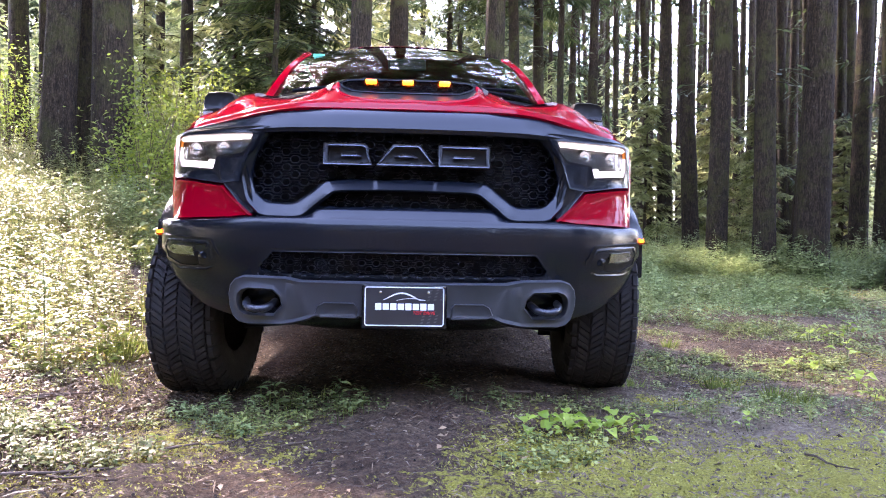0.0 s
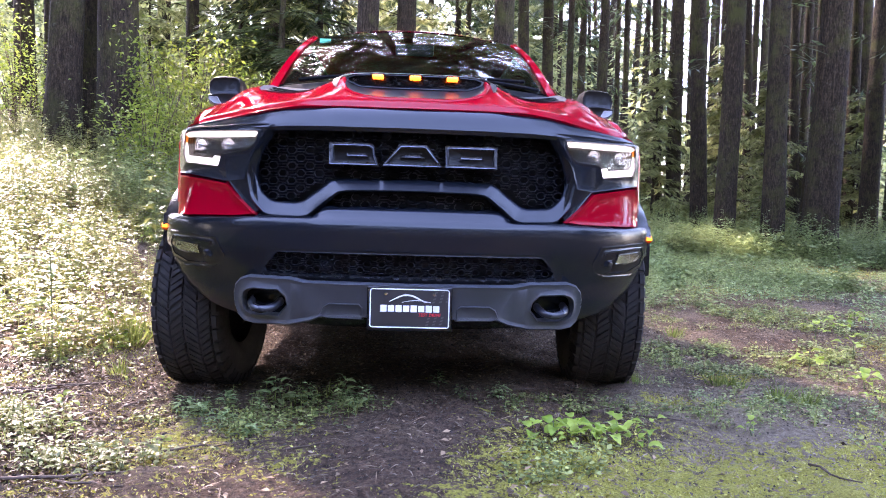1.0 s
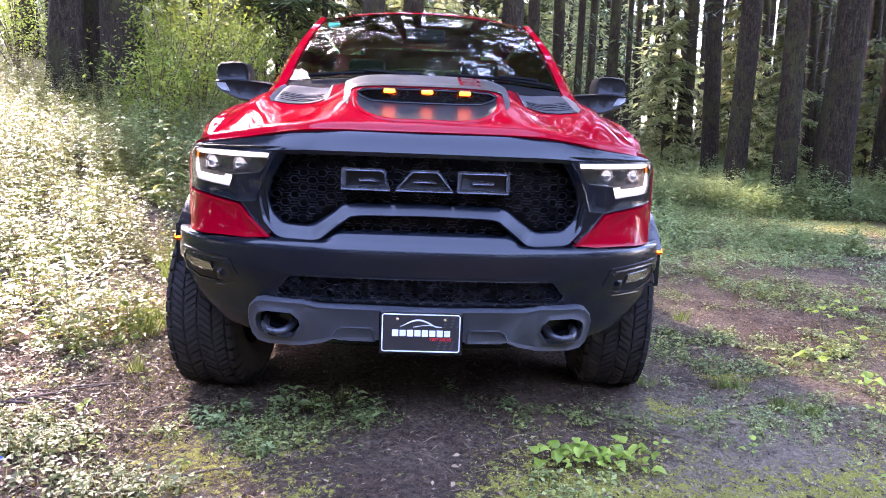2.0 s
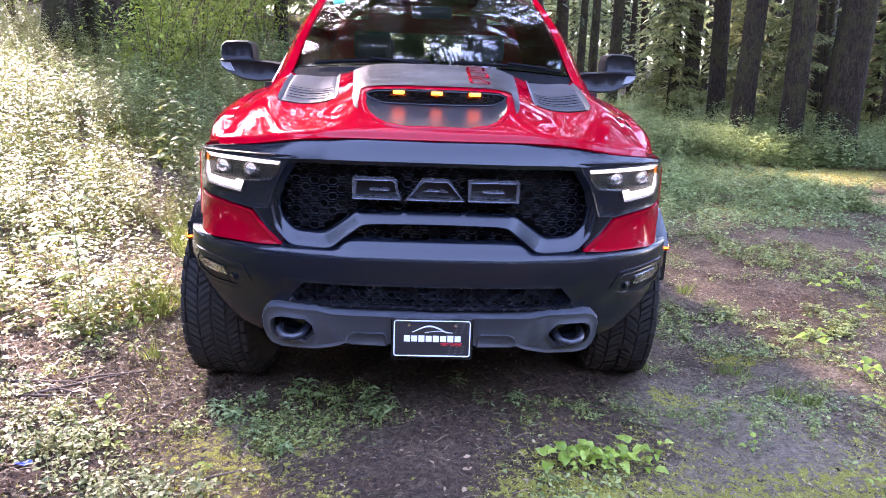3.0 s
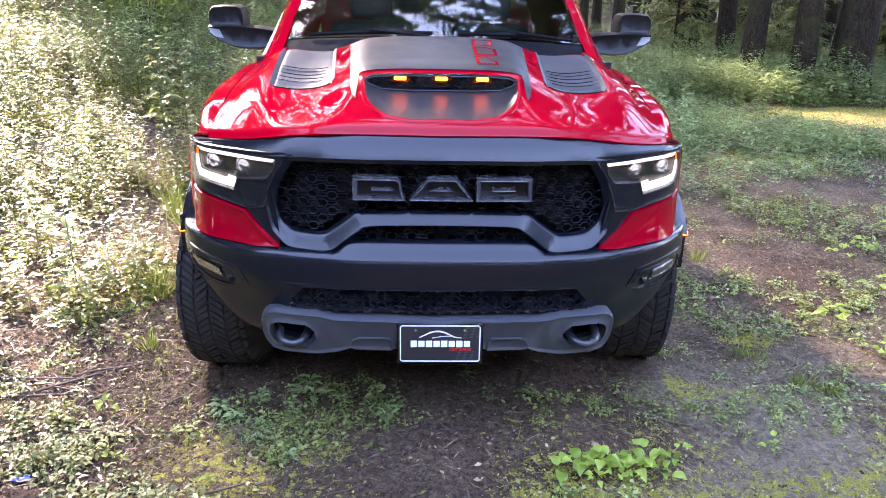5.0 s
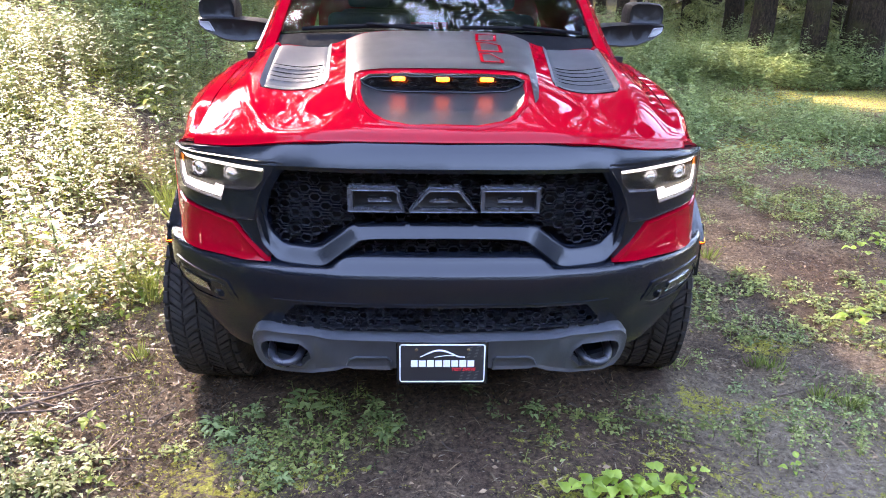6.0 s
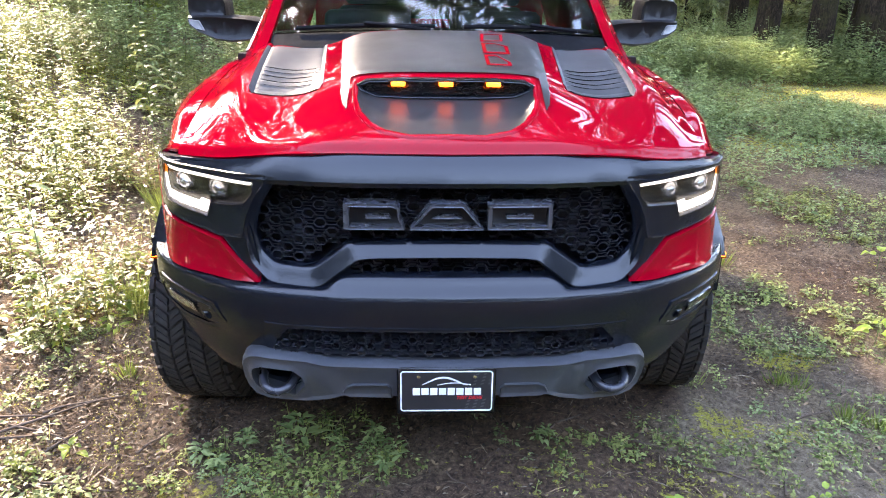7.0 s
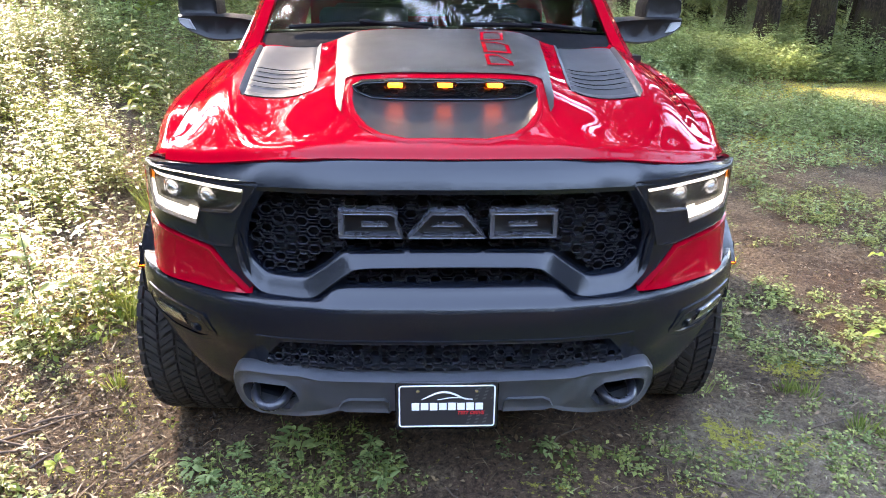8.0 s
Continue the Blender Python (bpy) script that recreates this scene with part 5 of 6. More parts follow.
build_wheel(-0.965, AXLE_Y, 0.428, -5, True)
build_wheel(0.965, AXLE_Y, 0.470, -5, True)
build_wheel(-0.965, REAR_Y, float(ground_z(-0.965, REAR_Y)) + 0.43, 0, False)
build_wheel(0.965, REAR_Y, float(ground_z(0.965, REAR_Y)) + 0.43, 0, False)

# ---- trees ----
rng = np.random.default_rng(11)


def leaf_quads(base, direction, normal, length, width, fold=0.15):
    """Diamond leaves: arrays of base, direction and up vectors."""
    d = direction / np.linalg.norm(direction, axis=1, keepdims=True)
    s = np.cross(d, normal)
    s /= np.linalg.norm(s, axis=1, keepdims=True) + 1e-9
    u = np.cross(s, d)
    L, W = length[:, None], width[:, None]
    mid = base + d * L * 0.45
    return np.stack([base, mid + s * W * 0.5 + u * W * fold, base + d * L - u * L * 0.10, mid - s * W * 0.5 + u * W * fold], 1)


def unit(n, r):
    v = r.normal(size=(n, 3))
    return v / np.linalg.norm(v, axis=1, keepdims=True)


def trunk_bm(height, r0, seed, sides=20, flare=0.30):
    r = np.random.default_rng(seed)
    bm = bmesh.new()
    zs = [-0.6, -0.2, 0.0, 0.12, 0.3, 0.55, 0.9, 1.5, 2.3, 3.2, 4.3, 5.6, 7.0, 8.8, 11, 14, 17, 20, height]
    ph = r.uniform(0, 6.28, 6)
    rings = []
    for z in zs:
        k = max(0.05, 1 - 0.85 * max(0, z) / height) ** 0.9
        fl = 1 + flare * math.exp(-max(z, 0) / 0.42)
        cx, cy = 0.05 * math.sin(z * 0.35 + ph[0]), 0.05 * math.sin(z * 0.31 + ph[1])
        ring = []
        for a in range(sides):
            t = 2 * math.pi * a / sides
            lob = 1 + 0.12 * math.exp(-max(z, 0) / 0.5) * math.sin(5 * t + ph[2]) + 0.03 * math.sin(3 * t + ph[3] + z * 0.4) + 0.02 * r.normal()
            ring.append(bm.verts.new((cx + r0 * k * fl * lob * math.cos(t), cy + r0 * k * fl * lob * math.sin(t), z)))
        rings.append(ring)
    for p, q in zip(rings, rings[1:]):
        for a in range(sides):
            bm.faces.new((p[a], p[(a + 1) % sides], q[(a + 1) % sides], q[a]))
    return bm


def conifer(seed, height=27.0, r0=0.28, crown_from=9.5, reach=3.0, branches=75, dead=14, mat=None, density=5):
    """A tall conifer: bare trunk with dead limbs, crown of drooping sprays above."""
    r = np.random.default_rng(seed)
    tree = thing("conifer_tree", 0, 0, 0, "tall straight conifer with a bare grey-brown trunk", "tree", "forest trees")
    part("trunk", trunk_bm(height, r0, seed), BARK, tree)
    limb = bmesh.new()
    quads = []

    def stick(p0, p1, ra, rb):
        d = Vector(p1) - Vector(p0)
        u = d.cross(Vector((0, 0, 1))).normalized()
        v = d.cross(u).normalized()
        a = [limb.verts.new(Vector(p0) + (u * math.cos(t) + v * math.sin(t)) * ra) for t in (0, 2.09, 4.19)]
        b = [limb.verts.new(Vector(p1) + (u * math.cos(t) + v * math.sin(t)) * rb) for t in (0, 2.09, 4.19)]
        for k in range(3):
            limb.faces.new((a[k], a[(k + 1) % 3], b[(k + 1) % 3], b[k]))
    for k in range(branches + dead):
        alive = k < branches
        f = r.uniform() ** 1.15
        z = crown_from + (height - crown_from) * f if alive else r.uniform(1.8, crown_from)
        length = (reach * (1 - f) ** 0.8 + 0.5) * r.uniform(0.6, 1.15) if alive else r.uniform(0.5, 1.8)
        a = r.uniform(0, 6.283)
        tilt = r.uniform(-0.35, 0.1) if alive else r.uniform(-0.35, 0.25)
        out = np.array([math.cos(a), math.sin(a), tilt])
        p0 = np.array([0, 0, z])
        p1 = p0 + out * length * 0.55
        p2 = p1 + (out + np.array([0, 0, -0.25])) * length * 0.45
        stick(p0, p1, 0.028 if alive else 0.016, 0.016)
        stick(p1, p2, 0.016, 0.006)
        n = int(length * 9 * density) if alive else int(length * 6 * r.uniform(0, 1.6))
        if n == 0:
            continue
        s = r.uniform(0.18, 1.0, n)[:, None]
        pts = np.where(s < 0.55, p0 + (p1 - p0) * s / 0.55, p1 + (p2 - p1) * (s - 0.55) / 0.45)
        side = np.cross(out, (0, 0, 1))
        dirs = out * r.uniform(0.2, 0.9, (n, 1)) + side * r.choice([-1, 1], (n, 1)) * r.uniform(0.5, 1.1, (n, 1)) + np.array([0, 0, -1]) * r.uniform(0.0, 0.6, (n, 1))
        quads.append(leaf_quads(pts + r.normal(0, 0.07, (n, 3)), dirs, np.array([0, 0, 1.0]) + r.normal(0, 0.35, (n, 3)), r.uniform(0.25, 0.65, n), r.uniform(0.05, 0.12, n), -0.2))
    tagged(part("branchwork", limb, BARK, tree, "", False), kind="stuff")
    crown = quads_ob("crown", np.concatenate(quads), mat or NEEDLE)
    under(crown, tree)
    return tree


protos = [conifer(1, 27, 0.28, 10.5, 2.6, 46, 14, density=3.2), conifer(2, 25, 0.28, 9.5, 2.8, 48, 18, density=3.2), conifer(3, 29, 0.28, 12.0, 2.4, 42, 10, density=3), conifer(4, 24, 0.28, 8.5, 2.6, 50, 16, density=3.2)]
slim = conifer(6, 17, 0.12, 4.0, 2.8, 80, 6, density=4)
dense = conifer(8, 28, 0.28, 9.0, 3.2, 90, 8, density=4.5)
sparse = conifer(10, 25, 0.28, 8.5, 2.5, 26, 8, density=2.4)
bare = conifer(5, 31, 0.28, 19.5, 1.8, 20, 16, density=3)
pole = conifer(13, 26, 0.28, 19.0, 1.3, 7, 22, density=2.5)
bushy = conifer(7, 22, 0.26, 2.5, 3.6, 130, 0, density=6)
young = conifer(9, 11.0, 0.10, 1.2, 2.2, 90, 0, FAR_LEAF, 6)
tagged(young, "young conifer with pale sunlit green sprays", "tree", "young conifers")

# a broad-crowned conifer, its long limbs added out of view to block sky
shade_tree = conifer(12, 20, 0.32, 10.5, 6.8, 84, 0, density=4.4)
tagged(shade_tree, "tall conifer with long limbs added to block sky", "tree", "forest trees")

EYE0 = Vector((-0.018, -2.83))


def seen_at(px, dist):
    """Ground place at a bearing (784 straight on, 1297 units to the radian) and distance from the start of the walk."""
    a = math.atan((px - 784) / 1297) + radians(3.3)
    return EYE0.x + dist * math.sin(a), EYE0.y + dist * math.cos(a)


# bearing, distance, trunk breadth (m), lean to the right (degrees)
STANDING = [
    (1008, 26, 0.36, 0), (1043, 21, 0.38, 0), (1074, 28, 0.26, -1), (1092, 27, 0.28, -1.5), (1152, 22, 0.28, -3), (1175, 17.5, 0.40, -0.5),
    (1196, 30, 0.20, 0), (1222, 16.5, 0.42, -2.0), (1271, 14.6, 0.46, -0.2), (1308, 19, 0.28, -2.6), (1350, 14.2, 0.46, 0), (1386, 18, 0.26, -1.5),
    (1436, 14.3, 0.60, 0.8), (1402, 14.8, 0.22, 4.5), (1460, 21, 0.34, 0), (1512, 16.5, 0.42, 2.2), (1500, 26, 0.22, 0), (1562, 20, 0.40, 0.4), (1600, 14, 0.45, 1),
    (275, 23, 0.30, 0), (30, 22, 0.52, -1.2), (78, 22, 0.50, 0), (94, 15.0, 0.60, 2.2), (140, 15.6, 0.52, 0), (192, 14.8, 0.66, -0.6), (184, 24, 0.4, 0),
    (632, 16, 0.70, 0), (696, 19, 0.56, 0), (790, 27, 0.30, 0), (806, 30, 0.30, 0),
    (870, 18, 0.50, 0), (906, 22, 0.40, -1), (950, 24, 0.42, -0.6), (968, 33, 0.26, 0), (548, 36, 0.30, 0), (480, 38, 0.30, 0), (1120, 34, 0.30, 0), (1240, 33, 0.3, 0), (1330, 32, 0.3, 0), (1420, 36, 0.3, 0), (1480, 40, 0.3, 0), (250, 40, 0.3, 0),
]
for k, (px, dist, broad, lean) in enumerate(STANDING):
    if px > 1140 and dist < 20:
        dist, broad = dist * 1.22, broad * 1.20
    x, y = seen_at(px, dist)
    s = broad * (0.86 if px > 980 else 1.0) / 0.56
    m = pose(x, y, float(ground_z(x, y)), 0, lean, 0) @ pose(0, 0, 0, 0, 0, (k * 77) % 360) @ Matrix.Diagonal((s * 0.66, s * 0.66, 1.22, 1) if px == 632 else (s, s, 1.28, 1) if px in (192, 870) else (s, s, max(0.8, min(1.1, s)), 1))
    # crowns above the view are chosen for the shade and reflections they give
    copy_thing(shade_tree if px in (1436, 192, 632, 790, 870) else sparse if px == 275 else bare if px < 200 or px > 1175 else dense if 600 < px < 720 or 840 < px < 960 else protos[k % 4], m)
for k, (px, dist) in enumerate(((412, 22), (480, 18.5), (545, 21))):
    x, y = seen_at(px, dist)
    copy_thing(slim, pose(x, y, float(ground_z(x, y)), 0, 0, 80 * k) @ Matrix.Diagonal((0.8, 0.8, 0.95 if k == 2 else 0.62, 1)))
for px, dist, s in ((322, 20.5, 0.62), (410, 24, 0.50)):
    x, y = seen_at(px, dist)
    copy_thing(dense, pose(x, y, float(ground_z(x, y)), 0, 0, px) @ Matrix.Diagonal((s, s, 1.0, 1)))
# unseen trees beside and behind, added as if the wood went on, blocking low sky
for k in range(18):
    side = -1 if k % 2 else 1
    x, y = side * rng.uniform(15, 32), rng.uniform(-8, 26)
    if side < 0 and y > 2:
        y = 2 - y
    elif side > 0 and y > 12:
        y = 12 - y
    copy_thing(protos[k % 4], pose(x, y, float(ground_z(x, y)), 0, rng.uniform(-1, 1), k * 50) @ Matrix.Diagonal((1, 1, rng.uniform(0.85, 1.1) * (0.42 if y < 0 else 1.0), 1)))
# low trees added behind the camera to darken what the bumper mirrors
for k in range(30):
    a, d = radians(98 + 164 * ((k * 0.618) % 1)), 11.5 + 8 * ((k * 0.37) % 1)
    x, y = d * math.sin(a), d * math.cos(a) - 1.0
    copy_thing(bushy, pose(x, y, float(ground_z(x, y)), 0, 0, k * 71) @ Matrix.Diagonal((0.9, 0.9, 0.36 + 0.12 * ((k * 0.29) % 1), 1)))
# two thin-crowned trees added unseen on the left
for k, (x, y) in enumerate(((-15.5, 12.0), (-17.5, 15.0))):
    copy_thing(sparse, pose(x, y, float(ground_z(x, y)), 0, 0, 130 * k))
# unseen bushy trees added to the left, closing off the sky there
for k in range(16):
    a = -56 - 46 * ((k * 0.618) % 1)
    d = 15 + 9 * ((k * 0.37) % 1)
    x, y = d * math.sin(radians(a)), d * math.cos(radians(a))
    copy_thing(bushy, pose(x, y, float(ground_z(x, y)), 0, 0, k * 71))
# and lower unseen ones to the right, against bright reflections
for k in range(7):
    a = 52 + 70 * ((k * 0.618) % 1)
    d = 17 + 8 * ((k * 0.37) % 1)
    x, y = d * math.sin(radians(a)), d * math.cos(radians(a))
    copy_thing(bushy, pose(x, y, float(ground_z(x, y)), 0, 0, k * 47) @ Matrix.Diagonal((0.9, 0.9, 0.5, 1)))
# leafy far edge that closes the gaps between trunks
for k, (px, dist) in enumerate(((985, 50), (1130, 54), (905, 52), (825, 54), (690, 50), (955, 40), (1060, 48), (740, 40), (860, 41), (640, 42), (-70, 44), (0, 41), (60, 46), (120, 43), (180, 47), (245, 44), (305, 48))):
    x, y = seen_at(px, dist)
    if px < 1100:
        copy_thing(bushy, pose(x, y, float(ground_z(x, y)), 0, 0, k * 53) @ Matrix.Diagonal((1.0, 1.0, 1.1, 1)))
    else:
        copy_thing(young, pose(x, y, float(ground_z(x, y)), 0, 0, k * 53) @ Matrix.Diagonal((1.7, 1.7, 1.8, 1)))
# far rows
for k in range(9):
    a = math.radians(rng.uniform(-18, 40))
    d = rng.uniform(38, 62)
    x, y = d * math.sin(a), d * math.cos(a)
    copy_thing(protos[k % 4], pose(x, y, float(ground_z(x, y)), 0, 0, k * 61))
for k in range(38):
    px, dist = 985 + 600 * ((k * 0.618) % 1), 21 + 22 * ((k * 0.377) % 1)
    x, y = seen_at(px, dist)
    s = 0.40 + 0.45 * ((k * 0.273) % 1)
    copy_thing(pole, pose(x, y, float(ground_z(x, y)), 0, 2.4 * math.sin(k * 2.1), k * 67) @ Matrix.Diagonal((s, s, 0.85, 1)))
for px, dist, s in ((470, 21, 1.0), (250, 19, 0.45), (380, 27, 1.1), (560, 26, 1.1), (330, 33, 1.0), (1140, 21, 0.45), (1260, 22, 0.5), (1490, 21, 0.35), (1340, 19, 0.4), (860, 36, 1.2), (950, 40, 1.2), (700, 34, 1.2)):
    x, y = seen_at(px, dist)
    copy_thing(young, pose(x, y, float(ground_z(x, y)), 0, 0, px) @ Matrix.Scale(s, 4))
# unseen trees added left and right, for shade and darker reflections
copy_thing(shade_tree, pose(-12.2, 12.8, float(ground_z(-12.2, 12.8)), 0, 0, 70) @ Matrix.Diagonal((0.45, 0.45, 1.0, 1)))
copy_thing(shade_tree, pose(-9.8, 12.0, float(ground_z(-9.8, 12.0)), 0, 0, 130) @ Matrix.Diagonal((0.28, 0.28, 1.0, 1)))
copy_thing(shade_tree, pose(-8.8, 5.2, float(ground_z(-8.8, 5.2)), 0, 0, 210) @ Matrix.Diagonal((1.25, 1.25, 1.15, 1)))
shade_tree.matrix_basis = pose(8.2, 6.2, float(ground_z(8.2, 6.2))) @ Matrix.Diagonal((1.4, 1.4, 1.15, 1))
for ob in protos + [young, bare, slim, bushy, dense, sparse, pole]:
    i = (protos + [young, bare, slim, bushy, dense, sparse, pole]).index(ob)
    x, y = (-14 - 4 * i, -16 + 3 * i)
    ob.matrix_basis = pose(x, y, float(ground_z(x, y)))




def far_woods():
    """Leafy young growth between the far trunks."""
    r = np.random.default_rng(91)
    parts = []
    for _ in range(300):
        a, d = radians(r.uniform(-33, 40)), r.uniform(24, 50)
        x, y = d * math.sin(a), d * math.cos(a) - 2.8
        h = r.uniform(1.5, 5) if a > 0.33 else r.uniform(2, 8) if a > -0.03 else r.uniform(2, 5.5)
        n = int(45 * h ** 0.9)
        f = r.uniform(0.05, 1, n)
        rad = r.uniform(0.8, 1.9) * (1.05 - f) ** 0.6
        b = r.uniform(0, 6.283, n)
        q = np.sqrt(r.uniform(0.05, 1, n)) * rad
        base = np.stack([x + np.cos(b) * q, y + np.sin(b) * q, float(ground_z(x, y)) + h * f], 1)
        dirs = np.stack([np.cos(b), np.sin(b), r.uniform(-0.6, 0.1, n)], 1) + r.normal(0, 0.3, (n, 3))
        parts.append(leaf_quads(base, dirs, np.array([0, 0, 1.0]) + r.normal(0, 0.4, (n, 3)), r.uniform(0.15, 0.42, n), r.uniform(0.06, 0.16, n)))
    return tagged(quads_ob("far_woods", np.concatenate(parts), FAR_LEAF), "pale green young growth between far trunks", "trees", kind="stuff")


far_woods()

# ---- undergrowth ----
def herbs(name, label, n, place, height, leaves, leaf, mat, seed, spread=0.10, aspect=0.42, flat=0.25, top=0.12, stem=0.0022):
    """A mass of upright herbs with level leaves: place(rng, n) gives x, y."""
    r = np.random.default_rng(seed)
    x, y = place(r, n)
    h = r.uniform(*height, len(x)) * (0.6 + 0.8 * value_noise(x, y, 0.7, seed))
    z = ground_z(x, y)
    k = np.maximum(2, (r.poisson(leaves, len(x)) * h / (0.5 * (height[0] + height[1]))).astype(int))
    idx = np.repeat(np.arange(len(x)), k)
    f = r.uniform(top, 1.0, len(idx))
    lean = r.normal(0, 0.14, (len(x), 2))
    ln = lean[idx]
    a = r.uniform(0, 6.283, len(idx))
    out = np.stack([np.cos(a), np.sin(a), r.normal(0.0, flat, len(idx))], 1)
    base = np.stack([x[idx] + ln[:, 0] * h[idx] * f, y[idx] + ln[:, 1] * h[idx] * f, z[idx] + h[idx] * f], 1) + out * spread * r.uniform(0, 0.5, (len(idx), 1))
    L = r.uniform(*leaf, len(idx)) * (1.2 - 0.55 * f)
    q = leaf_quads(base, out, np.array([0, 0, 1.0]) + r.normal(0, flat, (len(idx), 3)), L, L * aspect * r.uniform(0.8, 1.2, len(idx)))
    p0 = np.stack([x, y, z - 0.02], 1)
    p1 = np.stack([x + lean[:, 0] * h, y + lean[:, 1] * h, z + h], 1)
    b = r.uniform(0, 6.283, len(x))
    t = np.stack([np.cos(b), np.sin(b), np.zeros(len(x))], 1) * stem
    stems = np.stack([p0 - t, p0 + t, p1 + t * 0.5, p1 - t * 0.5], 1)
    return tagged(quads_ob(name, np.concatenate([q, stems]), mat), label, "plants", kind="stuff")


def clear_of_truck(x, y):
    return ~((np.abs(x) < 1.25) & (y > 0.35) & (y < 6.2)) & ~((np.abs(np.abs(x) - 0.97) < 0.25) & (np.abs(y - 0.93) < 0.55))


def patch(x0, x1, y0, y1, cell=None, power=0.5, seed=1, bare=True):
    def f(r, n):
        x, y = r.uniform(x0, x1, n), r.uniform(y0, y1, n)
        keep = clear_of_truck(x, y)
        if cell:
            v = fractal(x, y, cell, seed) + r.normal(0, 0.035, n)
            if bare:
                v = v - 0.25 * blob(x, y, -0.02, -0.1, 0.20, 0.8) - 0.18 * blob(x, y, 2.5, 1.7, 0.40, 0.8) - 0.15 * blob(x, y, 1.6, 0.0, 0.3, 0.4) - 0.16 * blob(x, y, 0.8, -0.70, 0.9, 0.32)
            keep &= v > power
        return x[keep], y[keep]
    return f


def left_bank(edge_at, lo=0.0):
    def f(r, n):
        x, y = r.uniform(-9, -1.3, n), r.uniform(-1.2, 13, n)
        edge = edge_at - 0.22 * np.sin(2.3 * y) - 0.75 * smoothstep(1.3, -0.4, y)
        keep = (x < edge) & (value_noise(x, y, 0.45, 77) + r.normal(0, 0.15, n) > lo)
        return x[keep], y[keep]
    return f


herbs("herb_bank", "dense sunlit pale-leaved herbs on the bank beside the truck", 11500, left_bank(-1.75, 0.36), (0.12, 0.62), 24, (0.03, 0.078), HERB_PALE, 21, flat=0.18)
herbs("herb_bank", "tall pale stalks with whorls of leaves on the bank", 330, left_bank(-2.1, 0.3), (0.5, 1.0), 40, (0.05, 0.11), HERB_PALE, 34, spread=0.05, flat=0.12, stem=0.004)
herbs("low_herbs", "low green herbs among pale ones on the bank", 5200, left_bank(-1.65, 0.4), (0.05, 0.35), 14, (0.03, 0.075), SHRUB, 22, flat=0.25)
herbs("low_herbs", "small pale seedlings on the soil by the bank", 2600, left_bank(-1.25, 0.45), (0.02, 0.10), 7, (0.02, 0.045), HERB_PALE, 28, 0.05, 0.6, flat=0.2)
herbs("wood_herbs", "green herbs and ferns at the foot of the trees", 9000, patch(2.2, 17, 11.0, 19.5, 1.6, 0.36, 9, False), (0.15, 0.75), 22, (0.04, 0.11), WOODHERB, 23)
herbs("wood_herbs", "thick knee-high green herbs before the trunks", 3400, patch(3.0, 15, 11.1, 14.4, 1.1, 0.44, 17, False), (0.15, 0.80), 24, (0.06, 0.15), WOODHERB, 33)
herbs("wood_herbs", "green herbs behind the truck", 2600, patch(-5, 4, 6.4, 16), (0.15, 0.7), 20, (0.05, 0.13), WOODHERB, 24)
herbs("wood_herbs", "low green herbs along the track", 2000, patch(2.0, 9.5, 2.2, 8.6, 1.3, 0.56, 14), (0.05, 0.20), 12, (0.03, 0.075), WOODHERB, 27)
herbs("wood_herbs", "waist-high green herbs beside the track", 900, patch(1.9, 4.6, 6.2, 10.4, 1.2, 0.45, 15), (0.08, 0.40), 18, (0.04, 0.10), WOODHERB, 29)
herbs("wood_herbs", "pale green herbs thinning out towards the track", 1500, patch(2.4, 6.2, 6.0, 10.8, 1.0, 0.46, 18, False), (0.06, 0.36), 16, (0.04, 0.10), HERB_SOFT, 36)
herbs("wood_herbs", "tall pale green stalks before the trunks", 260, patch(3.0, 15, 11.0, 14.0, 0.9, 0.48, 19, False), (0.6, 1.15), 26, (0.06, 0.13), HERB_SOFT, 37, spread=0.07, stem=0.004)
herbs("ground_cover", "low green weeds on the track", 6500, patch(1.6, 9, 2.6, 10, 0.8, 0.60, 16), (0.02, 0.09), 8, (0.016, 0.045), COVER, 30, 0.06, 0.55)
herbs("ground_cover", "small-leaved green ground cover on the soil", 12000, patch(0.6, 6.5, -2.4, 4.6, 0.55, 0.635, 25), (0.010, 0.05), 9, (0.011, 0.030), COVER, 25, 0.05, 0.6)
herbs("ground_cover", "small-leaved green ground cover under the bumper", 6000, patch(-2.4, 1.0, -2.0, 1.4, 0.5, 0.61, 26), (0.010, 0.05), 9, (0.013, 0.034), COVER, 26, 0.05, 0.6)

herbs("ground_cover", "green weeds among litter beside the truck", 3800, patch(1.2, 4.6, 0.9, 5.0, 0.6, 0.57, 41), (0.015, 0.06), 9, (0.016, 0.045), COVER, 43, 0.05, 0.55)
herbs("low_herbs", "tufts of knee-low green herbs beside the track", 260, patch(2.8, 5.6, 3.2, 6.4, 0.9, 0.50, 44), (0.08, 0.25), 18, (0.03, 0.08), WOODHERB, 45)
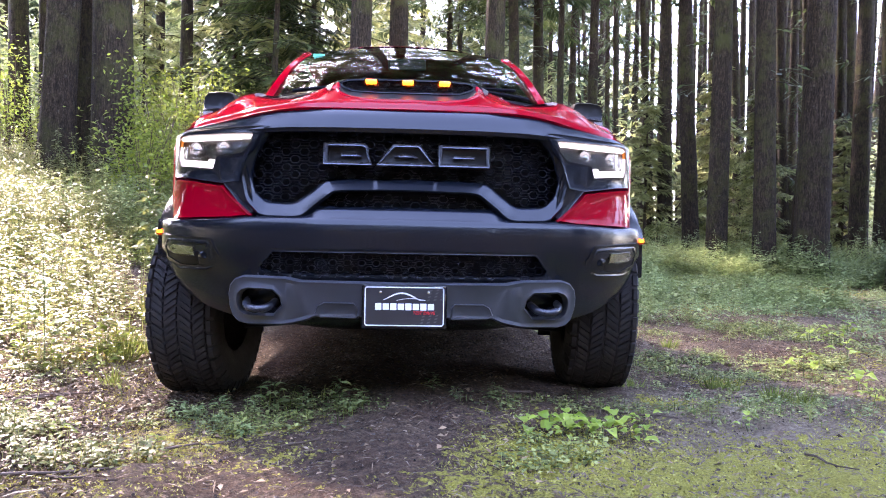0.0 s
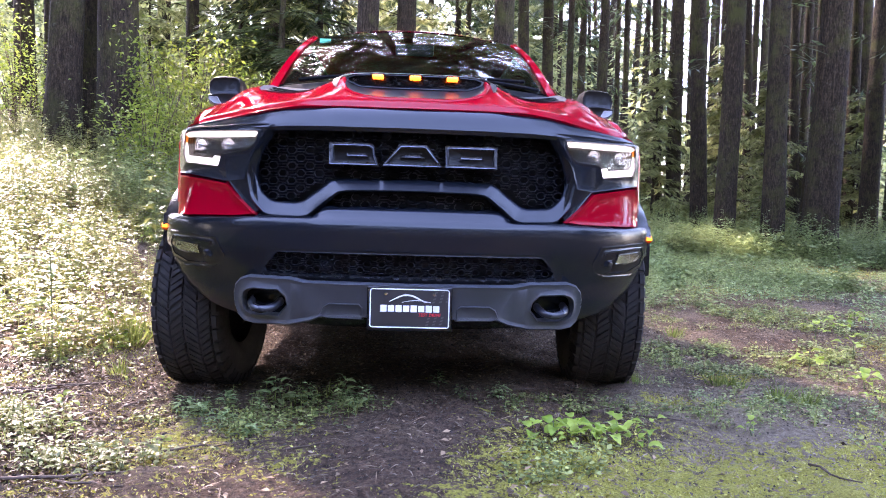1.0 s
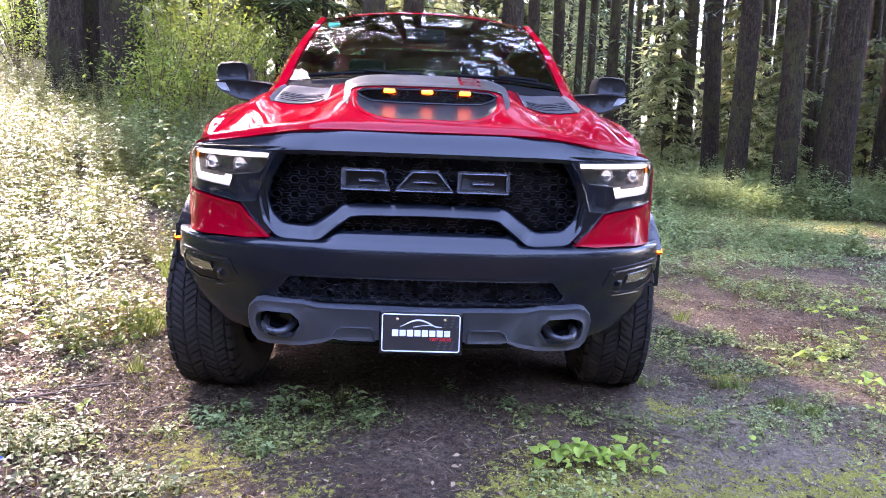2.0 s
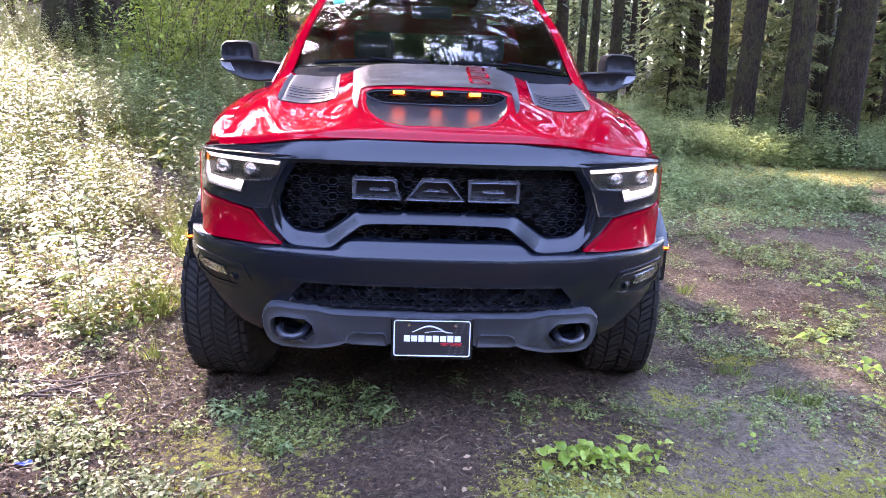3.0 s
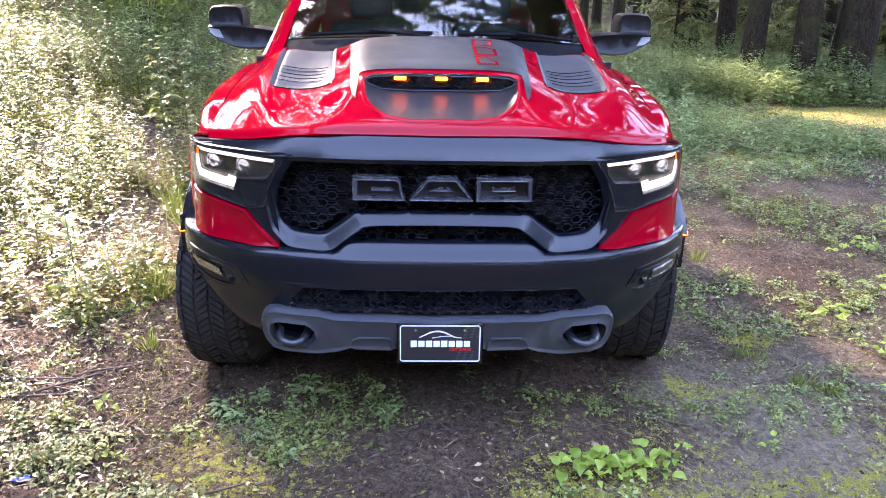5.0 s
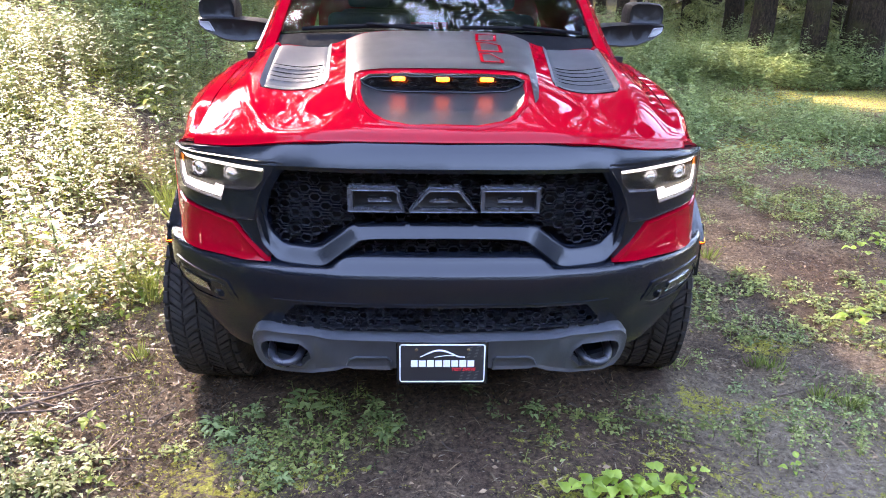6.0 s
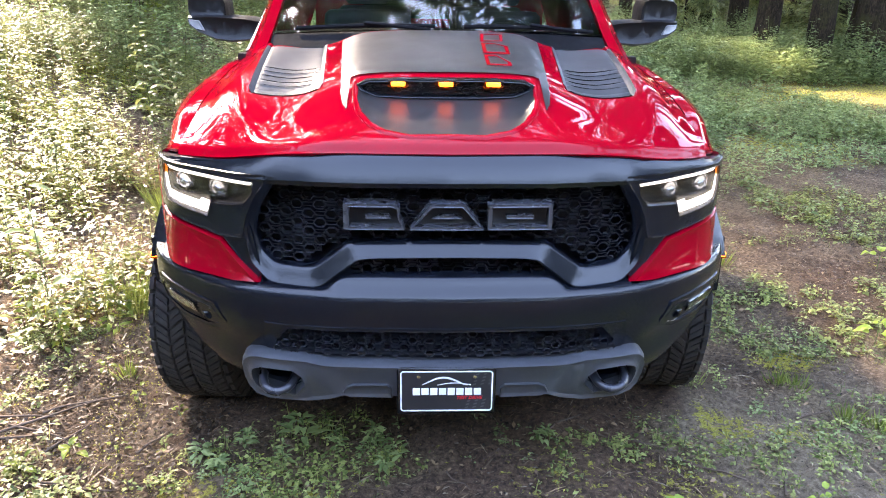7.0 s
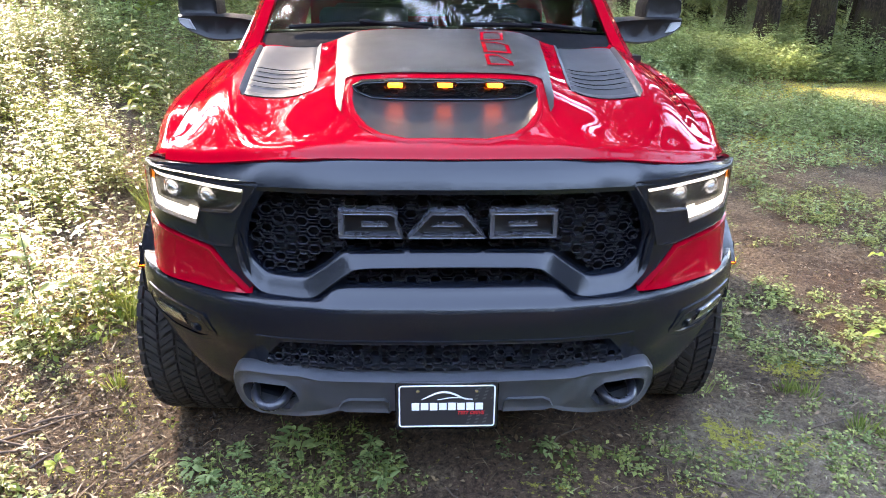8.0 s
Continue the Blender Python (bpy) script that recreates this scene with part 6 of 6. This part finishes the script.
# clumps: place, spread, count
CLUMPS = [(-0.91, 0.34, 0.22, 130), (-0.77, 0.19, 0.15, 80), (-0.59, 0.50, 0.16, 110), (-0.44, 0.50, 0.14, 100), (-0.27, 0.33, 0.12, 70), (-0.21, 0.18, 0.14, 90), (-0.49, 0.13, 0.08, 16),
          (0.34, 0.24, 0.18, 60), (0.42, 0.10, 0.14, 60), (1.22, 0.83, 0.16, 120), (1.36, 0.58, 0.10, 50), (1.75, 1.15, 0.35, 320), (1.55, 1.35, 0.3, 220), (2.0, 1.2, 0.3, 160), (0.86, 0.33, 0.20, 130), (1.12, 0.29, 0.14, 110),
          (1.50, 0.29, 0.16, 80), (1.55, 0.13, 0.2, 120), (1.22, 0.10, 0.14, 80), (1.75, 0.42, 0.2, 90), (2.35, 0.70, 0.25, 160), (2.6, 0.3, 0.35, 200), (1.95, 0.2, 0.25, 120), (2.0, -0.3, 0.35, 180)]
for k, (x, y, rad, n) in enumerate(CLUMPS):
    herbs("weed_patch", "patch of small-leaved green weeds on the soil", n // (3 if x < 0 else 5), lambda r, n, x=x, y=y, rad=rad: (r.normal(x, rad * 0.5, n), r.normal(y, rad * 0.45, n)), (0.012, 0.045 if abs(x + 0.5) > 0.15 else 0.10), 8, (0.012, 0.028), HERB_SOFT if k % 3 == 1 else COVER, 300 + k, 0.045, 0.55)


for k, (x, y, rad, n) in enumerate(((-1.45, -0.05, 0.20, 60), (-1.20, -0.28, 0.22, 60), (-1.68, 0.22, 0.18, 45), (-0.92, -0.38, 0.16, 30), (-1.75, -0.20, 0.22, 50))):
    herbs("weed_patch", "patch of pale sunlit weeds among twigs and litter", n, lambda r, n, x=x, y=y, rad=rad: (r.normal(x, rad * 0.5, n), r.normal(y, rad * 0.45, n)), (0.02, 0.09), 9, (0.016, 0.042), HERB_PALE, 350 + k, 0.05, 0.5)


def low_bits(name, label, n, x0, x1, y0, y1, size, aspect, mat, seed, tilt=0.25, keep=None, lift=0.006):
    """Small flat pieces that lie about on the soil."""
    r = np.random.default_rng(seed)
    x, y = r.uniform(x0, x1, n), r.uniform(y0, y1, n)
    if keep is not None:
        k = keep(x, y, r)
        x, y = x[k], y[k]
    n = len(x)
    a = r.uniform(0, 6.283, n)
    d = np.stack([np.cos(a), np.sin(a), r.normal(0, tilt, n)], 1)
    L = size[0] + (size[1] - size[0]) * r.uniform(0, 1, n) ** 2
    base = np.stack([x, y, ground_z(x, y) + lift + r.uniform(0, 0.008, n)], 1)
    q = leaf_quads(base, d, np.array([0, 0, 1.0]) + r.normal(0, tilt, (n, 3)), L, L * aspect * r.uniform(0.6, 1.3, n))
    return tagged(quads_ob(name, q, mat), label, "litter", kind="stuff")


low_bits("leaf_litter", "brown fallen leaves and bark crumbs on the soil", 30000, -4, 5.5, -2.5, 5, (0.006, 0.034), 0.55, LITTER, 51)
low_bits("leaf_litter", "dark brown fallen leaves and twig bits by the bank", 26000, -3.2, -0.9, -1.6, 1.3, (0.010, 0.032), 0.45, DARK_LITTER, 56, 0.45)
low_bits("needle_litter", "brown dry stalks and twigs by the bank", 2500, -3.2, -0.9, -1.6, 1.3, (0.05, 0.20), 0.04, DARK_LITTER, 57, 0.15)
low_bits("pale_litter", "pale dry leaf crumbs and wood chips on the soil", 3600, -0.8, 4.5, -2.2, 3.5, (0.006, 0.026), 0.4, PALE_LITTER, 55, 0.4)
low_bits("needle_litter", "dry brown needles and thin stalks on the soil", 13000, -4, 5, -2.5, 4, (0.03, 0.11), 0.05, LITTER, 52, 0.12)
low_bits("straw_litter", "pale dry straws and twig ends on the soil", 5200, -2.6, 4.2, -2.0, 3.0, (0.02, 0.09), 0.07, PALE_LITTER, 58, 0.2)
low_bits("moss_tufts", "yellow-green moss tufts on the soil", 110000, -2.6, 3.0, -1.7, 1.8, (0.005, 0.016), 0.5, MOSS, 53, 0.9, lambda x, y, r: (moss_amount(x, y) + r.normal(0, 0.1, len(x)) > 0.44) & (clear_of_truck(x, y) | (np.abs(x) > 1.05)))
low_bits("moss_tufts", "green moss tufts by the bank", 16000, -2.0, -0.6, -1.4, 2.2, (0.006, 0.018), 0.5, MOSS, 54, 0.9, lambda x, y, r: (fractal(x, y, 0.4, 3) + r.normal(0, 0.05, len(x)) > 0.52) & clear_of_truck(x, y))


def clods(n, x0, x1, y0, y1, size, seed):
    """Loose crumbs of soil and small stones: uneven eight-sided lumps."""
    r = np.random.default_rng(seed)
    x, y = r.uniform(x0, x1, n), r.uniform(y0, y1, n)
    s = size[0] + (size[1] - size[0]) * r.uniform(0, 1, n) ** 4
    c = np.stack([x, y, ground_z(x, y) + s * 0.25], 1)
    axes = np.array([(1, 0, 0), (0, 1, 0), (-1, 0, 0), (0, -1, 0), (0, 0, 0.75), (0, 0, -0.75)], float)
    a = r.uniform(0, 6.283, n)
    v = axes[None] * r.uniform(0.6, 1.3, (n, 6, 1)) * s[:, None, None]
    rx = v[..., 0] * np.cos(a)[:, None] - v[..., 1] * np.sin(a)[:, None]
    ry = v[..., 0] * np.sin(a)[:, None] + v[..., 1] * np.cos(a)[:, None]
    v = np.stack([rx, ry, v[..., 2]], -1) + c[:, None]
    verts = v.reshape(-1, 3)
    tri = np.array([(0, 1, 4), (1, 2, 4), (2, 3, 4), (3, 0, 4), (1, 0, 5), (2, 1, 5), (3, 2, 5), (0, 3, 5)])
    faces = (tri[None] + 6 * np.arange(n)[:, None, None]).reshape(-1, 3)
    return tagged(mesh_ob("soil_crumbs", verts, faces.tolist(), CRUMB), "loose brown crumbs of soil and small stones", "soil", kind="stuff")


clods(22000, -2.6, 4.2, -2.0, 3.2, (0.002, 0.0085), 71)


def grass_tuft(x, y, height, n, seed, mat=None):
    r = np.random.default_rng(seed)
    z = float(ground_z(x, y))
    a = r.uniform(0, 6.283, n)
    s = r.uniform(0, 1, n)
    base = np.stack([x + 0.05 * np.cos(a) * s, y + 0.05 * np.sin(a) * s, np.full(n, z - 0.01)], 1)
    d = np.stack([np.cos(a) * (0.15 + 0.6 * s), np.sin(a) * (0.15 + 0.6 * s), np.ones(n)], 1)
    L = height * r.uniform(0.5, 1.1, n)
    ob = quads_ob("grass_tuft", leaf_quads(base, d, unit(n, r), L, np.full(n, 0.006)), mat or GRASS)
    return tagged(ob, "tuft of thin sunlit yellow-green grass", "grass", "grass tufts", "stuff")


for k, (x, y, h, n) in enumerate(((-1.62, 1.58, 0.24, 90), (-1.72, 1.75, 0.22, 70), (-1.55, 1.85, 0.2, 60), (-1.9, 3.1, 0.35, 90), (-2.1, 3.5, 0.4, 90), (-1.75, 2.9, 0.3, 80), (1.57, 0.78, 0.09, 60), (1.64, 0.74, 0.08, 50), (1.72, 0.47, 0.10, 60), (1.82, 0.42, 0.09, 50), (1.15, 0.78, 0.08, 40), (-1.45, 0.95, 0.12, 40), (1.9, 2.3, 0.12, 50))):
    grass_tuft(x, y, h, n, 60 + k)


# single plants: stem and leaves as parts
def leaf_mesh(name, mat, width=0.55, seed=0, droop=0.18, crinkle=0.03):
    """One ovate leaf, 1 long, with a folded midrib, a wavy margin and a drooping tip."""
    r = random.Random(seed)
    rows, cols = 9, (-1.0, -0.5, 0.0, 0.5, 1.0)
    verts, faces = [], []
    for k in range(rows + 1):
        t = k / rows
        w = width * 0.5 * math.sin(math.pi * min(1.0, t) ** 0.72) ** 0.85 if 0 < k < rows else 0.004
        z = 0.10 * math.sin(math.pi * t * 0.9) - droop * t * t
        bend = 0.05 * math.sin(2.2 * t + seed)
        for c in cols:
            wave = crinkle * (abs(c) * math.sin(7.5 * t + 2.5 * c + seed) + 0.6 * r.uniform(-1, 1)) * (0 < k < rows)
            verts.append((t + 0.02 * r.uniform(-1, 1) * abs(c), c * w * (1 + 0.10 * r.uniform(-1, 1)) + bend, z + abs(c) * w * 0.32 + wave))
    n = len(cols)
    for k in range(rows):
        for c in range(n - 1):
            a = k * n + c
            faces.append((a, a + n, a + n + 1, a + 1))
    me = bpy.data.meshes.new(name)
    me.from_pydata(verts, [], faces)
    me.materials.append(mat)
    me.polygons.foreach_set("use_smooth", [True] * len(me.polygons))
    return me


BROAD_LEAF = [leaf_mesh("broad_leaf", BROAD, 0.74, k, 0.10 + 0.14 * k, 0.045) for k in range(3)]
NARROW_LEAF = [leaf_mesh("narrow_leaf", WOODHERB, 0.46, 4)]
PALE_LEAF = [leaf_mesh("pale_leaf", HERB_PALE, 0.48, 5), leaf_mesh("pale_leaf", HERB_PALE, 0.42, 6, 0.35)]
YELLOW_LEAF = [leaf_mesh("yellow_leaf", SHRUB, 0.56, 7)]


def plant(name, x, y, height, leaves, size, me, label, group, seed, spread=0.5, lean=(0, 0), low=0.15):
    r = random.Random(seed)
    z = float(ground_z(x, y))
    root = thing(name, x, y, z, label, "plant", group)
    tip = Vector((x + lean[0], y + lean[1], z + height))
    mid = Vector((x, y, z)).lerp(tip, 0.5) + Vector((r.uniform(-0.02, 0.02), r.uniform(-0.02, 0.02), 0))
    part("stem", tube_bm([(x, y, z - 0.03), tuple(mid), tuple(tip)], 0.004, 5, [0.0022 + height * 0.003, 0.0018 + height * 0.002, 0.001]), STEM, root)
    inv = rest(root).inverted()
    for k in range(leaves):
        f = low + (1 - low) * (k + 0.5) / leaves
        p = Vector((x, y, z)).lerp(mid, f * 2) if f < 0.5 else mid.lerp(tip, f * 2 - 1)
        a = k * 137.5 + r.uniform(-25, 25)
        s = r.uniform(*size) * (1.15 - 0.5 * f)
        off = Vector((math.cos(radians(a)), math.sin(radians(a)), 0)) * spread * r.uniform(0.0, 1.0) * s * 2
        ob = new("leaf", me[k % len(me)])
        ob.matrix_basis = Matrix.Translation(p + off + Vector((0, 0, r.uniform(-0.01, 0.02)))) @ pose(0, 0, 0, 0, 0, a) @ pose(0, 0, 0, r.uniform(-15, 15), r.uniform(-28, 12)) @ Matrix.Scale(s, 4)
        ob.parent, ob.matrix_parent_inverse = root, inv


# broad-leaved clump in front of the wheel
for k, (x, y, n, s) in enumerate(((0.45, -0.24, 4, 0.10), (0.53, -0.20, 6, 0.075), (0.60, -0.22, 8, 0.075), (0.66, -0.17, 8, 0.08), (0.71, -0.22, 8, 0.085), (0.77, -0.17, 7, 0.075), (0.83, -0.20, 6, 0.065), (0.66, -0.28, 6, 0.06), (0.92, -0.14, 6, 0.055), (0.57, -0.28, 5, 0.05))):
    plant("broadleaf_plant", x, y, 0.035 + 0.022 * ((k * 7) % 3), n, (s * 0.6, s), BROAD_LEAF, "bright green broad-leaved weed on bare soil", "broad-leaved weeds", 100 + k, 0.5, low=0.4)
for k, (x, y, n, s, h) in enumerate(((2.26, 1.18, 7, 0.10, 0.12), (2.30, 0.72, 9, 0.09, 0.10), (2.45, 0.62, 8, 0.08, 0.08), (2.75, 1.55, 6, 0.09, 0.15), (3.1, 2.3, 8, 0.09, 0.14), (2.85, 2.15, 7, 0.09, 0.14), (3.6, 2.9, 8, 0.09, 0.15), (1.35, -0.05, 6, 0.045, 0.04), (2.1, 0.3, 8, 0.06, 0.08), (1.7, -0.4, 7, 0.05, 0.05))):
    plant("broadleaf_plant", x, y, h, n, (s * 0.6, s), BROAD_LEAF, "bright green broad-leaved weed by the track", "broad-leaved weeds", 130 + k, 0.5, low=0.4)
for k, (x, y, n, s, h) in enumerate(((-1.44, 0.34, 6, 0.07, 0.07), (-1.60, 0.23, 6, 0.06, 0.06), (-1.32, 0.73, 5, 0.05, 0.07), (-1.28, 0.36, 5, 0.045, 0.06), (-1.1, 0.62, 5, 0.04, 0.06), (-1.0, 0.12, 5, 0.04, 0.05), (-0.85, -0.22, 7, 0.045, 0.05), (-1.25, -0.05, 6, 0.05, 0.06), (-1.55, 0.95, 6, 0.06, 0.10))):
    plant("seedling", x, y, h, n, (s * 0.7, s), YELLOW_LEAF, "yellow-green seedling in leaf litter", "seedlings", 160 + k, 0.4, low=0.4)
for k, (x, y, n, s, h) in enumerate(((-0.26, 0.30, 12, 0.050, 0.14), (-0.22, 0.16, 9, 0.050, 0.08), (-0.18, 0.24, 9, 0.045, 0.10), (-0.56, 0.42, 9, 0.08, 0.16), (-0.42, 0.36, 16, 0.04, 0.12), (-0.62, 0.30, 14, 0.04, 0.10), (-0.59, -0.05, 10, 0.045, 0.05), (-0.94, 0.34, 14, 0.05, 0.07), (-0.84, 0.24, 14, 0.05, 0.07), (-0.78, 0.40, 12, 0.05, 0.09), (-0.72, 0.12, 12, 0.04, 0.06), (0.15, 0.45, 10, 0.04, 0.08), (0.40, 0.30, 10, 0.04, 0.06))):
    plant("weed", x, y, h * 0.8, 2 * n, (s * 0.6, s * 1.0), NARROW_LEAF, "small dark green weed in the truck's shade", "weeds", 190 + k, 0.35)
# tall ones on the bank
plant("sapling", -2.02, 1.45, 0.78, 15, (0.11, 0.17), NARROW_LEAF, "slender sapling with few drooping green leaves", "saplings", 230, 0.15, (-0.10, 0.15), 0.25)
for k, (x, y, h) in enumerate(((-2.46, 4.50, 1.22), (-2.30, 4.62, 1.0), (-2.75, 3.2, 0.7), (-3.1, 2.6, 0.65), (-3.6, 4.2, 0.95), (-4.3, 5.5, 1.0), (-2.6, 2.2, 0.55), (-3.9, 3.4, 0.75), (-4.8, 7.0, 1.0), (-3.3, 6.4, 0.9), (-2.9, 1.7, 0.6), (-5.6, 6.2, 1.0))):
    plant("tall_herb", x, y, h, 38 if k < 2 else 26, (0.12, 0.20) if k < 2 else (0.06, 0.11), PALE_LEAF, "tall herb with whorls of pale sunlit leaves", "tall herbs", 240 + k, 0.12, (0.04 * (k % 3 - 1), 0.03), 0.3)


def twig(pts, r0, label="bare brown twig lying on the soil"):
    bm = tube_bm(pts, r0, 6, [r0 * (1 - 0.55 * i / (len(pts) - 1)) for i in range(len(pts))])
    me = bpy.data.meshes.new("twig")
    bm.to_mesh(me)
    bm.free()
    me.materials.append(TWIG)
    me.polygons.foreach_set("use_smooth", [True] * len(me.polygons))
    return tagged(new("twig", me), label, "twig", "fallen twigs")


tw = random.Random(8)
spots = [(-1.8, 0.45, 0.5, 10), (-1.65, 0.62, 0.45, 40), (-1.7, 0.52, 0.4, -20), (-1.55, 0.72, 0.35, 25), (-1.85, 0.6, 0.45, 5), (-1.5, 0.5, 0.3, 60), (-0.72, -0.22, 0.26, 12), (0.36, -0.13, 0.10, 35), (0.30, -0.10, 0.08, 50), (-1.05, -0.52, 0.45, 8), (-0.95, -0.60, 0.22, -15), (1.0, 0.15, 0.28, -30), (1.25, 0.05, 0.16, 60), (0.85, 0.30, 0.2, -25), (1.6, 0.5, 0.25, 20), (1.9, -0.3, 0.18, 70), (0.1, -0.35, 0.09, 80), (0.05, 0.05, 0.12, -50), (1.4, -0.5, 0.2, -70), (-0.35, -0.3, 0.14, 30), (0.5, 0.42, 0.22, 40), (0.62, 0.36, 0.18, -35), (-1.15, 0.45, 0.22, 55), (-1.35, 0.15, 0.3, -10)]
for x, y, length, ang in spots:
    pts = []
    a = radians(ang)
    for k in range(5):
        t = (k / 4 - 0.5) * length
        px, py = x + t * math.cos(a) + tw.uniform(-0.012, 0.012), y + t * math.sin(a) + tw.uniform(-0.012, 0.012)
        pts.append((px, py, float(ground_z(px, py)) + 0.010 + tw.uniform(0, 0.006)))
    twig(pts, 0.0025 + 0.0055 * min(1, length / 0.5))


def scrap():
    """A crumpled blue scrap of wrapper on the soil."""
    x, y = -1.57, -0.21
    r = random.Random(2)
    P = [[(x + 0.014 * i, y + 0.012 * j, float(ground_z(x, y)) + 0.012 + r.uniform(0, 0.012)) for j in range(4)] for i in range(5)]
    bm = grid_bm(P)
    bmesh.ops.solidify(bm, geom=bm.faces[:], thickness=0.001)
    me = bpy.data.meshes.new("wrapper_scrap")
    bm.to_mesh(me)
    bm.free()
    me.materials.append(simple("blue_foil", (0.02, 0.05, 0.26), 0.35))
    tagged(new("wrapper_scrap", me), "crumpled blue scrap of wrapper on the soil", "litter")


scrap()


def shrub(x, y, height, width, n, mat, label, seed, leaf=(0.05, 0.11)):
    r = np.random.default_rng(seed)
    z = float(ground_z(x, y))
    bush = thing("shrub", x, y, z, label, "shrub", "shrubs")
    tips = []
    for k in range(14):
        a, s = r.uniform(0, 6.283), r.uniform(0.2, 1.0)
        top = Vector((x + math.cos(a) * width * 0.5 * s, y + math.sin(a) * width * 0.5 * s, z + height * r.uniform(0.6, 1.0)))
        part("stem", tube_bm([(x + math.cos(a) * 0.05, y + math.sin(a) * 0.05, z - 0.05), tuple(Vector((x, y, z)).lerp(top, 0.5) + Vector((0, 0, height * 0.08))), tuple(top)], 0.01, 5, [0.014, 0.010, 0.004]), TWIG, bush)
        tips.append(tuple(top))
    tips = np.array(tips)
    i = r.integers(0, len(tips), n)
    f = r.uniform(0.25, 1.05, (n, 1))
    base = np.array((x, y, z)) * (1 - f) + tips[i] * f + r.normal(0, 0.13 * width / 1.5, (n, 3))
    L = r.uniform(*leaf, n)
    d = unit(n, r) * (1, 1, 0.6)
    under(quads_ob("crown", leaf_quads(base, d, np.array([0, 0, 1.0]) + r.normal(0, 0.4, (n, 3)), L, L * 0.5), mat), bush)


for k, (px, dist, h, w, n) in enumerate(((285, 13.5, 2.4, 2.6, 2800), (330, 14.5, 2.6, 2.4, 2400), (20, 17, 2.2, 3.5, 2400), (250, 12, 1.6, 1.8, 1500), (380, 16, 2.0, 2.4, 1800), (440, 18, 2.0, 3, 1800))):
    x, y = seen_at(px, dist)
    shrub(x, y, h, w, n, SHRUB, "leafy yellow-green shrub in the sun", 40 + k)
